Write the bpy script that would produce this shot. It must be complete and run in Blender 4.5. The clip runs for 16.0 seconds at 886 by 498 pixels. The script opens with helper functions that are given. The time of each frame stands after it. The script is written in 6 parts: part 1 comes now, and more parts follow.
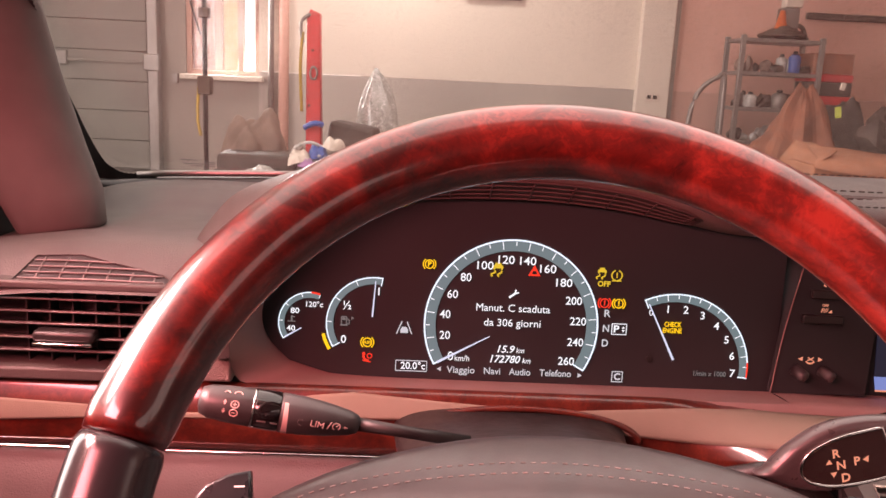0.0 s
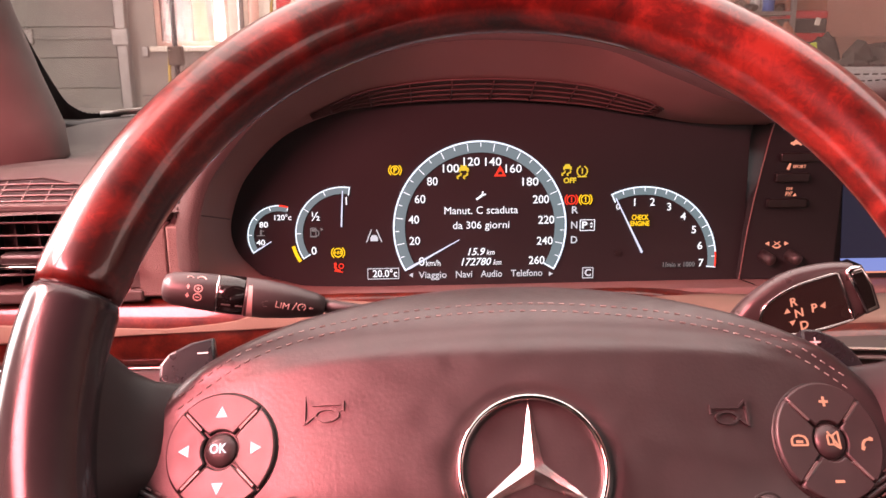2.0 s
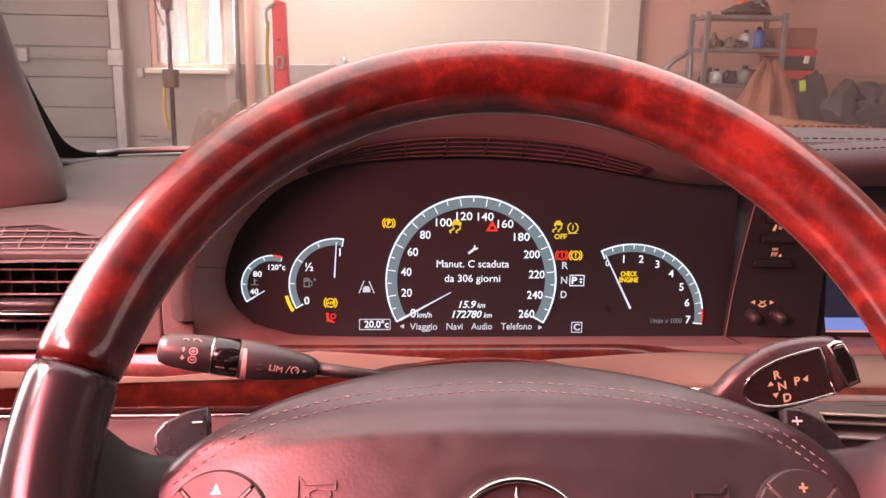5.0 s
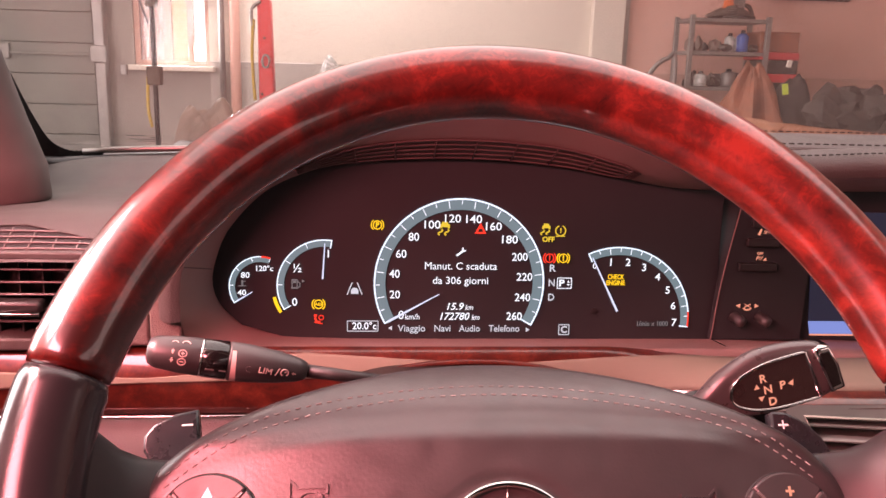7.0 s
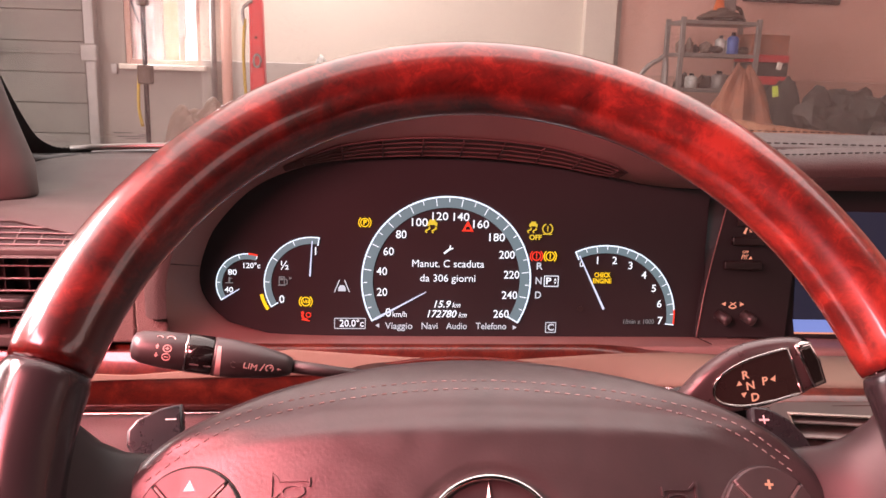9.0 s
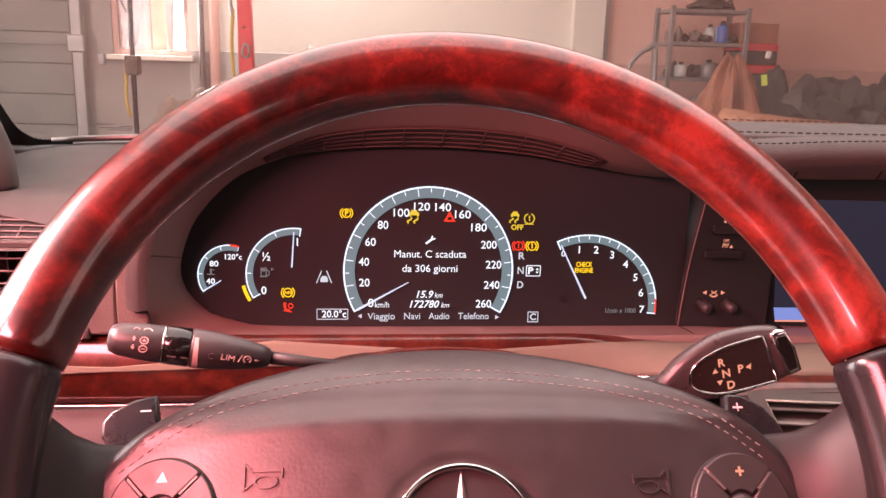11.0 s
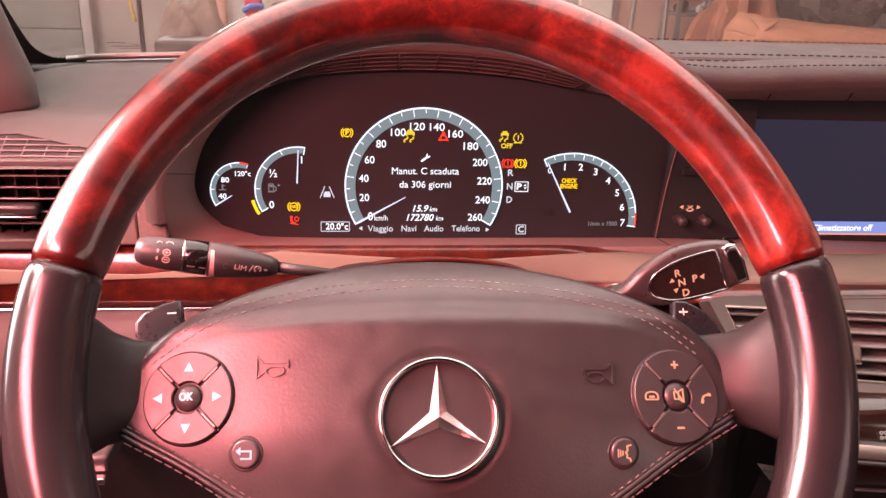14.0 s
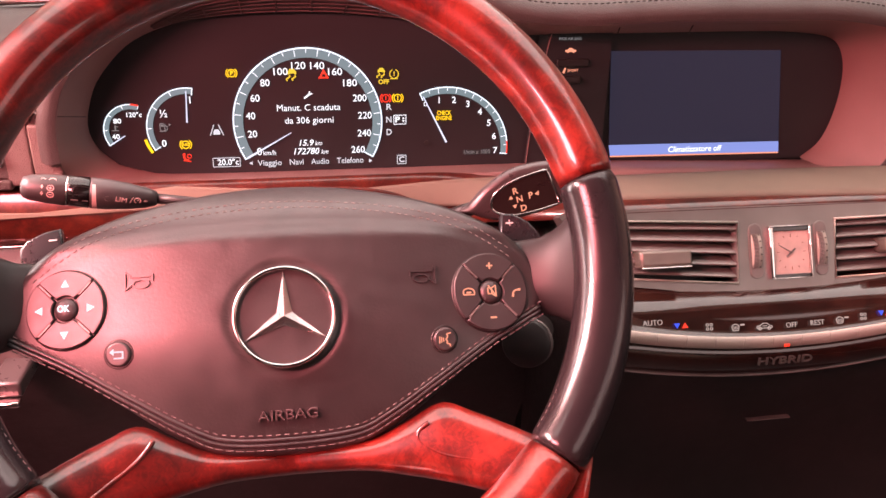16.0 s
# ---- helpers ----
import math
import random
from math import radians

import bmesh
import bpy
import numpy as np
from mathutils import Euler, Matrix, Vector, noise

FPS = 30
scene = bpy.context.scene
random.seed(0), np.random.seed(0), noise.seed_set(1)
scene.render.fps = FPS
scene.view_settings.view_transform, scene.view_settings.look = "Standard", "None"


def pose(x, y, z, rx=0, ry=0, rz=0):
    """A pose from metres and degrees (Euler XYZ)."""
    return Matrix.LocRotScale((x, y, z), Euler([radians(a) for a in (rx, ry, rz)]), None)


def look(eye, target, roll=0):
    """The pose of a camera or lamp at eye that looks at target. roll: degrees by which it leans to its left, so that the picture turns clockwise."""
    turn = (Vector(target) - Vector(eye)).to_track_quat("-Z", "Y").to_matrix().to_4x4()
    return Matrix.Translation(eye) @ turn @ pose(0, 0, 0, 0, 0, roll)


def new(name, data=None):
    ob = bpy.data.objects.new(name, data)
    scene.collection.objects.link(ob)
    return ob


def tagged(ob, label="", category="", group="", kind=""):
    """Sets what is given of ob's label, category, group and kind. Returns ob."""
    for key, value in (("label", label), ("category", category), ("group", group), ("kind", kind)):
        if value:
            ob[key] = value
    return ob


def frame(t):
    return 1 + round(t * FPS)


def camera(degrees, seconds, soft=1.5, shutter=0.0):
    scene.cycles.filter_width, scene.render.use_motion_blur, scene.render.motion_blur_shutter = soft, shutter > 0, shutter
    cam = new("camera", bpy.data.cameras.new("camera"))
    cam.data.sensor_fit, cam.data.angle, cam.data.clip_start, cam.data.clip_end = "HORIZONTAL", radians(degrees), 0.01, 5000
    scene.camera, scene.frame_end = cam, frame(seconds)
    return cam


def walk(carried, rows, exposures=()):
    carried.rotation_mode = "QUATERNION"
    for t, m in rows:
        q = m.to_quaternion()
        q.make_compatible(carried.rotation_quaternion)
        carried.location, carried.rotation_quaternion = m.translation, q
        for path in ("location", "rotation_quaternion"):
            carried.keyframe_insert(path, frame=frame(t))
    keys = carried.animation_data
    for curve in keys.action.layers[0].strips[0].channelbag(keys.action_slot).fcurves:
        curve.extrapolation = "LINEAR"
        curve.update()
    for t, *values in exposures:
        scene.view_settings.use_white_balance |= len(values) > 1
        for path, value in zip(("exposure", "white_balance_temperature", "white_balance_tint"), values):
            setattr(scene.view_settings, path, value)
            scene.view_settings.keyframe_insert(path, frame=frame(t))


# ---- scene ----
cam = camera(58.0, 16.0)
PATH = [
    (0, (-0.056, -0.233, 1.044), (0.007, 1.724, 0.634), 2.8),
    (0.5, (-0.03, -0.23, 1.012), (0.045, 1.721, 0.579), 0.8),
    (1, (-0.027, -0.232, 1.009), (0.05, 1.71, 0.537), -0.3),
    (1.5, (-0.03, -0.234, 1.005), (0.056, 1.703, 0.514), -0.4),
    (2, (-0.04, -0.246, 0.999), (0.056, 1.69, 0.503), -0.4),
    (2.5, (-0.041, -0.242, 0.998), (0.056, 1.692, 0.497), -0.3),
    (3, (-0.044, -0.246, 1.009), (0.059, 1.689, 0.515), -0.4),
    (3.5, (-0.057, -0.243, 1.022), (0.05, 1.695, 0.537), 0.2),
    (4, (-0.049, -0.251, 1.026), (0.06, 1.693, 0.57), 0.7),
    (4.5, (-0.041, -0.249, 1.023), (0.074, 1.699, 0.582), 0.9),
    (5, (-0.042, -0.249, 1.023), (0.08, 1.699, 0.587), 1.0),
    (7.3, (-0.047, -0.25, 1.026), (0.123, 1.695, 0.591), 1.8),
    (7.5, (-0.05, -0.251, 1.028), (0.125, 1.695, 0.601), 1.9),
    (8, (-0.043, -0.253, 1.026), (0.135, 1.693, 0.6), 1.9),
    (8.5, (-0.043, -0.254, 1.026), (0.137, 1.691, 0.596), 1.9),
    (9, (-0.042, -0.252, 1.023), (0.14, 1.692, 0.59), 1.9),
    (9.5, (-0.034, -0.254, 1.024), (0.153, 1.688, 0.584), 1.8),
    (12, (-0.036, -0.253, 1.022), (0.172, 1.68, 0.553), 1.8),
    (12.5, (-0.04, -0.256, 1.016), (0.158, 1.676, 0.54), 1.6),
    (12.8, (-0.034, -0.264, 1.025), (0.16, 1.668, 0.545), 1.5),
    (13, (-0.03, -0.275, 1.034), (0.153, 1.653, 0.534), 1.4),
    (13.5, (-0.027, -0.295, 1.042), (0.151, 1.591, 0.4), 1.5),
    (14, (-0.026, -0.302, 1.045), (0.153, 1.57, 0.364), 1.7),
    (14.4, (0.001, -0.324, 1.051), (0.204, 1.518, 0.3), 2.0),
    (14.5, (0.009, -0.336, 1.054), (0.224, 1.49, 0.268), 2.2),
    (15, (0.02, -0.379, 1.065), (0.263, 1.428, 0.243), 2.1),
    (15.5, (0.022, -0.373, 1.066), (0.297, 1.424, 0.232), 1.4),
    (16, (0.022, -0.371, 1.06), (0.334, 1.426, 0.238), 1.2),
]
walk(cam, [(t, look(eye, target, roll)) for t, eye, target, roll in PATH], [(0, 0.06, 6450, 9), (0.8, 0.26, 6300, 10), (3, 0.32, 6300, 10), (5, 0.24, 6150, 10), (9.5, 0.24, 6150, 10), (12.5, 0.34, 6250, 10), (14.5, 0.48, 6300, 10), (16, 0.50, 6300, 10)])

# ---------------------------------------------------------------- light
world = bpy.data.worlds.new("garage_air")
scene.world = world
world.use_nodes = True
wn = world.node_tree.nodes
wn["Background"].inputs[0].default_value = (1.0, 0.74, 0.68, 1)
wn["Background"].inputs[1].default_value = 0.24


def area(name, eye, target, sx, sy, watts, colour, spread=180):
    d = bpy.data.lights.new(name, "AREA")
    d.shape, d.size, d.size_y, d.energy, d.color = "RECTANGLE", sx, sy, watts, colour
    d.spread = radians(spread)
    ob = new(name, d)
    ob.matrix_world = look(eye, target)
    return ob


# added pink-tinted fill lamp before the closed west wall; no opening is built there
area("west_fill", (-4.85, 3.2, 1.8), (2.5, 6.2, 1.2), 5.0, 2.6, 480, (1.0, 0.83, 0.79))
# added fill lamp over the bay, under the closed ceiling
area("overhead_fill", (0.5, 1.9, 3.36), (0.5, 1.9, 0), 4.6, 5.0, 215, (1.0, 0.84, 0.79))
# small added lamp that brightens a patch of the far wall
area("far_wall_fill", (-0.40, 6.95, 3.36), (-0.36, 7.9, 1.3), 0.7, 0.5, 85, (1.0, 0.90, 0.83))
# red-tinted daylight through the front and the rear part of the driver's window
area("driver_window_daylight", (-0.635, 0.05, 1.33), (-0.26, 0.04, 0.90), 0.40, 0.17, 5.2, (1.0, 0.50, 0.47), 75)
area("side_window_daylight", (-0.57, -0.46, 1.36), (-0.06, 0.0, 0.88), 0.44, 0.22, 18.5, (1.0, 0.22, 0.235))
area("passenger_window_daylight", (1.10, -0.80, 1.16), (0.40, 0.2, 0.75), 1.20, 0.36, 2.0, (1.0, 0.72, 0.66))
# skylight in the window of the far wall
area("wall_window_daylight", (-2.04, 7.95, 1.45), (-1.0, 3, 0.6), 0.55, 0.85, 60, (1.0, 0.93, 0.90))

# ---------------------------------------------------------------- materials
def rgba(c):
    return (c[0], c[1], c[2], 1)


def material(name, colour, rough=0.5, metal=0.0, other=None, scale=30.0, bump=0.0, bump_scale=400.0, coat=0.0,
             contrast=0.5, rough_spread=0.1, spec=0.5, detail=6.0, distortion=0.0, cells=False):
    """A surface with two scales of variation: a slow tone change and a fine grain with relief."""
    m = bpy.data.materials.new(name)
    m.use_nodes = True
    nt = m.node_tree
    n, l = nt.nodes, nt.links
    b = n["Principled BSDF"]
    b.inputs["Metallic"].default_value = metal
    b.inputs["Specular IOR Level"].default_value = spec
    b.inputs["Coat Weight"].default_value = coat
    b.inputs["Coat Roughness"].default_value = 0.06
    tc = n.new("ShaderNodeTexCoord")
    t1 = n.new("ShaderNodeTexNoise")
    t1.inputs["Scale"].default_value, t1.inputs["Detail"].default_value = scale, detail
    t1.inputs["Distortion"].default_value = distortion
    l.new(tc.outputs["Object"], t1.inputs["Vector"])
    ramp = n.new("ShaderNodeValToRGB")
    other = other or tuple(0.72 * c for c in colour)
    half = 0.5 * (1 - contrast)
    ramp.color_ramp.elements[0].position, ramp.color_ramp.elements[0].color = 0.25 + 0.2 * half, rgba(other)
    ramp.color_ramp.elements[1].position, ramp.color_ramp.elements[1].color = 0.75 - 0.2 * half, rgba(colour)
    l.new(t1.outputs["Fac"], ramp.inputs["Fac"])
    l.new(ramp.outputs["Color"], b.inputs["Base Color"])
    t2 = n.new("ShaderNodeTexNoise")
    t2.inputs["Scale"].default_value, t2.inputs["Detail"].default_value = scale * 3.1, 3
    l.new(tc.outputs["Object"], t2.inputs["Vector"])
    mr = n.new("ShaderNodeMapRange")
    mr.inputs["To Min"].default_value = max(0.02, rough - rough_spread)
    mr.inputs["To Max"].default_value = min(1.0, rough + rough_spread)
    l.new(t2.outputs["Fac"], mr.inputs["Value"])
    l.new(mr.outputs["Result"], b.inputs["Roughness"])
    if bump:
        if cells:
            t3 = n.new("ShaderNodeTexVoronoi")
            t3.inputs["Scale"].default_value = bump_scale
            out = t3.outputs["Distance"]
        else:
            t3 = n.new("ShaderNodeTexNoise")
            t3.inputs["Scale"].default_value, t3.inputs["Detail"].default_value = bump_scale, 4
            out = t3.outputs["Fac"]
        l.new(tc.outputs["Object"], t3.inputs["Vector"])
        bp = n.new("ShaderNodeBump")
        bp.inputs["Strength"].default_value, bp.inputs["Distance"].default_value = bump, 0.0006
        l.new(out, bp.inputs["Height"])
        l.new(bp.outputs["Normal"], b.inputs["Normal"])
    return m


def glow(name, colour, strength):
    m = bpy.data.materials.new(name)
    m.use_nodes = True
    b = m.node_tree.nodes["Principled BSDF"]
    b.inputs["Base Color"].default_value = rgba([0.05 * c for c in colour])
    b.inputs["Emission Color"].default_value = rgba(colour)
    b.inputs["Emission Strength"].default_value = strength
    b.inputs["Roughness"].default_value = 0.5
    return m


def burl_wood(name, dark, mid, light, scale=26.0, rough=0.32, left_shade=0.0):
    """Lacquered burl; the last argument paints shade in: a tone darker towards the left."""
    m = bpy.data.materials.new(name)
    m.use_nodes = True
    n, l = m.node_tree.nodes, m.node_tree.links
    b = n["Principled BSDF"]
    tc = n.new("ShaderNodeTexCoord")
    a = n.new("ShaderNodeTexNoise")
    a.inputs["Scale"].default_value, a.inputs["Detail"].default_value = scale, 9
    a.inputs["Roughness"].default_value, a.inputs["Distortion"].default_value = 0.62, 0.7
    c = n.new("ShaderNodeTexNoise")
    c.inputs["Scale"].default_value, c.inputs["Detail"].default_value, c.inputs["Distortion"].default_value = scale * 4.5, 6, 2.5
    mix = n.new("ShaderNodeMath")
    mix.operation = "MULTIPLY_ADD"
    mix.inputs[1].default_value = 0.30
    l.new(tc.outputs["Object"], a.inputs["Vector"])
    l.new(tc.outputs["Object"], c.inputs["Vector"])
    l.new(c.outputs["Fac"], mix.inputs[0])
    l.new(a.outputs["Fac"], mix.inputs[2])
    r = n.new("ShaderNodeValToRGB")
    e = r.color_ramp.elements
    e[0].position, e[0].color = 0.46, rgba(dark)
    e[1].position, e[1].color = 0.86, rgba(light)
    k = e.new(0.66)
    k.color = rgba(mid)
    slow = n.new("ShaderNodeTexWave")
    slow.bands_direction, slow.wave_profile = "X", "SIN"
    slow.inputs["Scale"].default_value, slow.inputs["Phase Offset"].default_value = 0.39, math.pi / 2
    slow.inputs["Distortion"].default_value, slow.inputs["Detail"].default_value, slow.inputs["Detail Scale"].default_value = 0.6, 3, 18
    l.new(tc.outputs["Object"], slow.inputs["Vector"])
    tone = n.new("ShaderNodeMath")
    tone.operation = "MULTIPLY_ADD"
    tone.inputs[1].default_value = left_shade
    l.new(slow.outputs["Fac"], tone.inputs[0])
    l.new(mix.outputs[0], tone.inputs[2])
    low = n.new("ShaderNodeMath")
    low.operation = "SUBTRACT"
    low.inputs[1].default_value = left_shade * 0.58
    l.new(tone.outputs[0], low.inputs[0])
    l.new(low.outputs[0], r.inputs["Fac"])
    l.new(r.outputs["Color"], b.inputs["Base Color"])
    b.inputs["Roughness"].default_value = rough
    b.inputs["Coat Weight"].default_value = 1.0
    b.inputs["Coat Roughness"].default_value = 0.07
    return m


# rim wood toned darker on the left, standing for the weaker light there
WOOD = burl_wood("burl_walnut_rim", (0.028, 0.0036, 0.0028), (0.108, 0.009, 0.0065), (0.27, 0.026, 0.017), 38, left_shade=0.24)
WOOD_TRIM = burl_wood("burl_walnut_trim", (0.030, 0.006, 0.004), (0.075, 0.012, 0.007), (0.14, 0.026, 0.014), 40)
DARK_WOOD = burl_wood("dark_lacquered_wood", (0.012, 0.004, 0.003), (0.028, 0.008, 0.006), (0.05, 0.016, 0.011), 40, 0.14)
LEATHER = material("black_leather", (0.041, 0.032, 0.033), 0.37, 0, (0.028, 0.022, 0.023), 32, 0.15, 620, spec=0.95, rough_spread=0.15, distortion=1.2)
RIM_LEATHER = material("smooth_black_leather", (0.026, 0.021, 0.022), 0.19, 0, (0.018, 0.014, 0.016), 25, 0.03, 1500, spec=0.62, rough_spread=0.04)
SPOKE_LEATHER = material("dull_black_leather", (0.030, 0.024, 0.025), 0.42, 0, (0.022, 0.017, 0.018), 40, 0.05, 1200, spec=0.32, rough_spread=0.06)
DASH_LEATHER = material("grey_dash_leather", (0.090, 0.075, 0.070), 0.55, 0, (0.068, 0.057, 0.054), 14, 0.8, 800)
KNEE_LEATHER = material("grey_knee_leather", (0.105, 0.082, 0.080), 0.55, 0, (0.080, 0.064, 0.062), 14, 0.7, 700)
BEZEL = material("matt_taupe_plastic", (0.28, 0.172, 0.160), 0.55, 0, (0.24, 0.147, 0.137), 12, 0.25, 2200)
TAUPE = material("taupe_trim_leather", (0.240, 0.205, 0.160), 0.72, 0, (0.205, 0.175, 0.137), 16, 0.3, 1100, spec=0.10, rough_spread=0.05)
PILLAR = material("grey_pillar_fabric", (0.155, 0.130, 0.122), 0.85, 0, (0.125, 0.104, 0.098), 20, 0.8, 1600)
BLACK = material("black_plastic", (0.026, 0.021, 0.021), 0.42, 0, (0.018, 0.015, 0.015), 40, 0.2, 1800)
GLOSS = material("gloss_black", (0.010, 0.008, 0.008), 0.10, 0, (0.008, 0.006, 0.006), 20, coat=0.6, rough_spread=0.03)
# gloss black lifted to brown: the cabin's reflection is put into the colour
LABEL = material("reflection_brown_label", (0.032, 0.022, 0.020), 0.14, 0, (0.026, 0.018, 0.017), 20, coat=0.5, rough_spread=0.03)
FACE = material("smoked_display_glass", (0.036, 0.0370, 0.0390), 0.34, 0, (0.032, 0.0330, 0.0350), 10, rough_spread=0.04, spec=0.14)
CHROME = material("chrome", (0.82, 0.78, 0.77), 0.10, 1, (0.76, 0.72, 0.71), 30, rough_spread=0.04)
POLISHED = material("polished_emblem_metal", (0.86, 0.83, 0.83), 0.24, 1, (0.80, 0.77, 0.77), 30, rough_spread=0.06)
WHITE_PRINT = material("white_print", (0.82, 0.79, 0.78), 0.6, 0, (0.76, 0.73, 0.72), 100)
SILVER = material("satin_silver_paint", (0.30, 0.275, 0.26), 0.36, 0.72, (0.25, 0.23, 0.217), 24)
CHAMPAGNE = material("champagne_silver_buttons", (0.62, 0.56, 0.49), 0.34, 0.25, (0.56, 0.50, 0.44), 40)
TAB = material("worn_champagne_tab", (0.235, 0.215, 0.185), 0.34, 0.4, (0.19, 0.172, 0.15), 60)
VENT_SLAT = material("grey_vent_slats", (0.30, 0.27, 0.255), 0.38, 0.3, (0.24, 0.215, 0.203), 24)
SIDE_SLAT = material("dark_grey_slats", (0.20, 0.175, 0.168), 0.40, 0.3, (0.14, 0.122, 0.117), 24)
CAP_LEATHER = material("taupe_grain_leather", (0.21, 0.165, 0.148), 0.6, 0, (0.17, 0.133, 0.12), 40, 0.9, 900, cells=True)
SLAT = material("dark_silver_slats", (0.27, 0.235, 0.225), 0.42, 0.3, (0.13, 0.11, 0.105), 30)
THREAD = material("pale_thread", (0.33, 0.33, 0.31), 0.8, 0, (0.26, 0.26, 0.245), 200)
DARK_THREAD = material("dark_thread", (0.19, 0.145, 0.145), 0.7, 0, (0.12, 0.092, 0.092), 200)
BLACK_THREAD = material("black_thread", (0.045, 0.038, 0.036), 0.8, 0, (0.03, 0.025, 0.024), 200)
BUTTON = material("soft_touch_button", (0.050, 0.039, 0.040), 0.42, 0, (0.034, 0.027, 0.028), 60, 0.03, 2000, spec=0.8)
SATIN = material("satin_black_lacquer", (0.075, 0.060, 0.060), 0.30, 0, (0.060, 0.048, 0.048), 40, spec=0.9)
# lighter than the cover leather so that the raised lettering reads
EMBOSS = material("lighter_emboss", (0.115, 0.088, 0.088), 0.35, 0, (0.09, 0.07, 0.07), 60, spec=0.7)
PADDLE = material("dark_metal_paddle", (0.020, 0.018, 0.021), 0.28, 0, (0.014, 0.013, 0.015), 40, spec=0.6)
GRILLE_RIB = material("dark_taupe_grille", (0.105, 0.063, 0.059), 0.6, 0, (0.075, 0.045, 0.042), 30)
# grille backing darker than its ribs: the shade between slots is in the colour
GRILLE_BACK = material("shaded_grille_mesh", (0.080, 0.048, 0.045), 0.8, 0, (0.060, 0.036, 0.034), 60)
PRINT = material("pale_print", (0.72, 0.52, 0.48), 0.6, 0, (0.66, 0.47, 0.43), 100)
WHITE_LIT = glow("white_lit_legend", (0.95, 0.95, 1.0), 1.0)
SOFT_LIT = glow("soft_white_lit_legend", (0.80, 0.80, 0.86), 0.75)
BAND_LIT = glow("grey_lit_scale", (0.27, 0.36, 0.39), 0.55)
LINE_LIT = glow("blue_white_lit_line", (0.80, 0.88, 1.0), 1.15)
NEEDLE_LIT = glow("needle_lit", (0.78, 0.80, 1.0), 0.9)
YELLOW_LIT = glow("yellow_warning_light", (1.0, 0.58, 0.01), 1.15)
OLIVE_LIT = glow("dim_yellow_warning_light", (0.90, 0.62, 0.04), 0.80)
RED_LIT = glow("red_warning_light", (1.0, 0.045, 0.02), 1.0)
ORANGE_LIT = glow("orange_backlight", (1.0, 0.36, 0.22), 0.8)
SCREEN_LIT = glow("idle_screen", (0.044, 0.042, 0.082), 0.36)
STRIP_LIT = glow("screen_status_strip", (0.22, 0.27, 0.62), 0.9)
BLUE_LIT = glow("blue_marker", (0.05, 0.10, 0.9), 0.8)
PALE_LIT = glow("pale_lit_legend", (1.0, 0.76, 0.68), 0.36)
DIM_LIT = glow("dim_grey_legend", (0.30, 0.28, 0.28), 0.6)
CLOCK_FACE = material("pale_clock_dial", (0.78, 0.55, 0.49), 0.5, 0, (0.57, 0.41, 0.37), 60)
CREAM = material("cream_wall_paint", (0.74, 0.66, 0.58), 0.85, 0, (0.69, 0.61, 0.54), 0.9, 0.12, 60)
# pink base tones for the walls right of the pier and one post
PINK_WALL = material("pinkish_wall_tone", (0.78, 0.47, 0.40), 0.85, 0, (0.72, 0.43, 0.365), 0.9, 0.12, 60)
PINK_DADO = material("dull_pink_dado_tone", (0.62, 0.38, 0.325), 0.75, 0, (0.56, 0.34, 0.29), 1.3, 0.15, 60)
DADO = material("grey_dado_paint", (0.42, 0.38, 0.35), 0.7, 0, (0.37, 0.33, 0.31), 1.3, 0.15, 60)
CONCRETE = material("concrete_floor", (0.26, 0.22, 0.20), 0.8, 0, (0.17, 0.145, 0.13), 1.5, 0.6, 30)
GREY_WALL = material("worn_grey_wall_paint", (0.33, 0.285, 0.26), 0.8, 0, (0.26, 0.225, 0.205), 1.6, 0.2, 60)
GATE = material("grey_gate_paint", (0.25, 0.235, 0.215), 0.6, 0, (0.20, 0.187, 0.172), 2.0, 0.3, 80)
RUST = material("dark_rusty_steel", (0.10, 0.065, 0.05), 0.65, 0.4, (0.06, 0.04, 0.03), 12, 0.5, 120)
RED_PAINT = material("red_machine_paint", (0.62, 0.050, 0.055), 0.45, 0, (0.48, 0.04, 0.045), 8)
STEEL = material("grey_steel", (0.33, 0.30, 0.29), 0.5, 0.6, (0.24, 0.22, 0.21), 10)
SACK = material("dusty_sackcloth", (0.26, 0.185, 0.155), 0.9, 0, (0.17, 0.12, 0.10), 9, 0.8, 90)
TARP = material("rust_brown_tarpaulin", (0.36, 0.135, 0.08), 0.75, 0, (0.20, 0.075, 0.045), 7, 0.7, 60)
ORANGE_BOARD = material("orange_cardboard", (0.50, 0.22, 0.13), 0.8, 0, (0.34, 0.145, 0.085), 6, 0.4, 80)
RUBBLE = material("dark_grimy_metal", (0.085, 0.062, 0.055), 0.7, 0.2, (0.045, 0.034, 0.030), 9, 0.8, 70)
CLEAR_BAG = material("milky_plastic_bag", (0.62, 0.62, 0.60), 0.20, 0.0, (0.26, 0.25, 0.24), 14, 1.0, 30, spec=0.9, distortion=2.5)
BLUE = material("blue_plastic", (0.05, 0.12, 0.42), 0.5, 0, (0.04, 0.09, 0.34), 20)
ORANGE = material("orange_plastic", (0.85, 0.20, 0.05), 0.5, 0, (0.7, 0.15, 0.04), 20)
HEATHER = material("mauve_cloth", (0.42, 0.22, 0.46), 0.8, 0, (0.34, 0.17, 0.38), 30)
HIVIS = material("lime_reflective_tape", (0.62, 0.80, 0.10), 0.45, 0, (0.55, 0.70, 0.08), 20)
YELLOW = material("yellow_strap", (0.45, 0.30, 0.05), 0.7, 0, (0.36, 0.24, 0.04), 20)


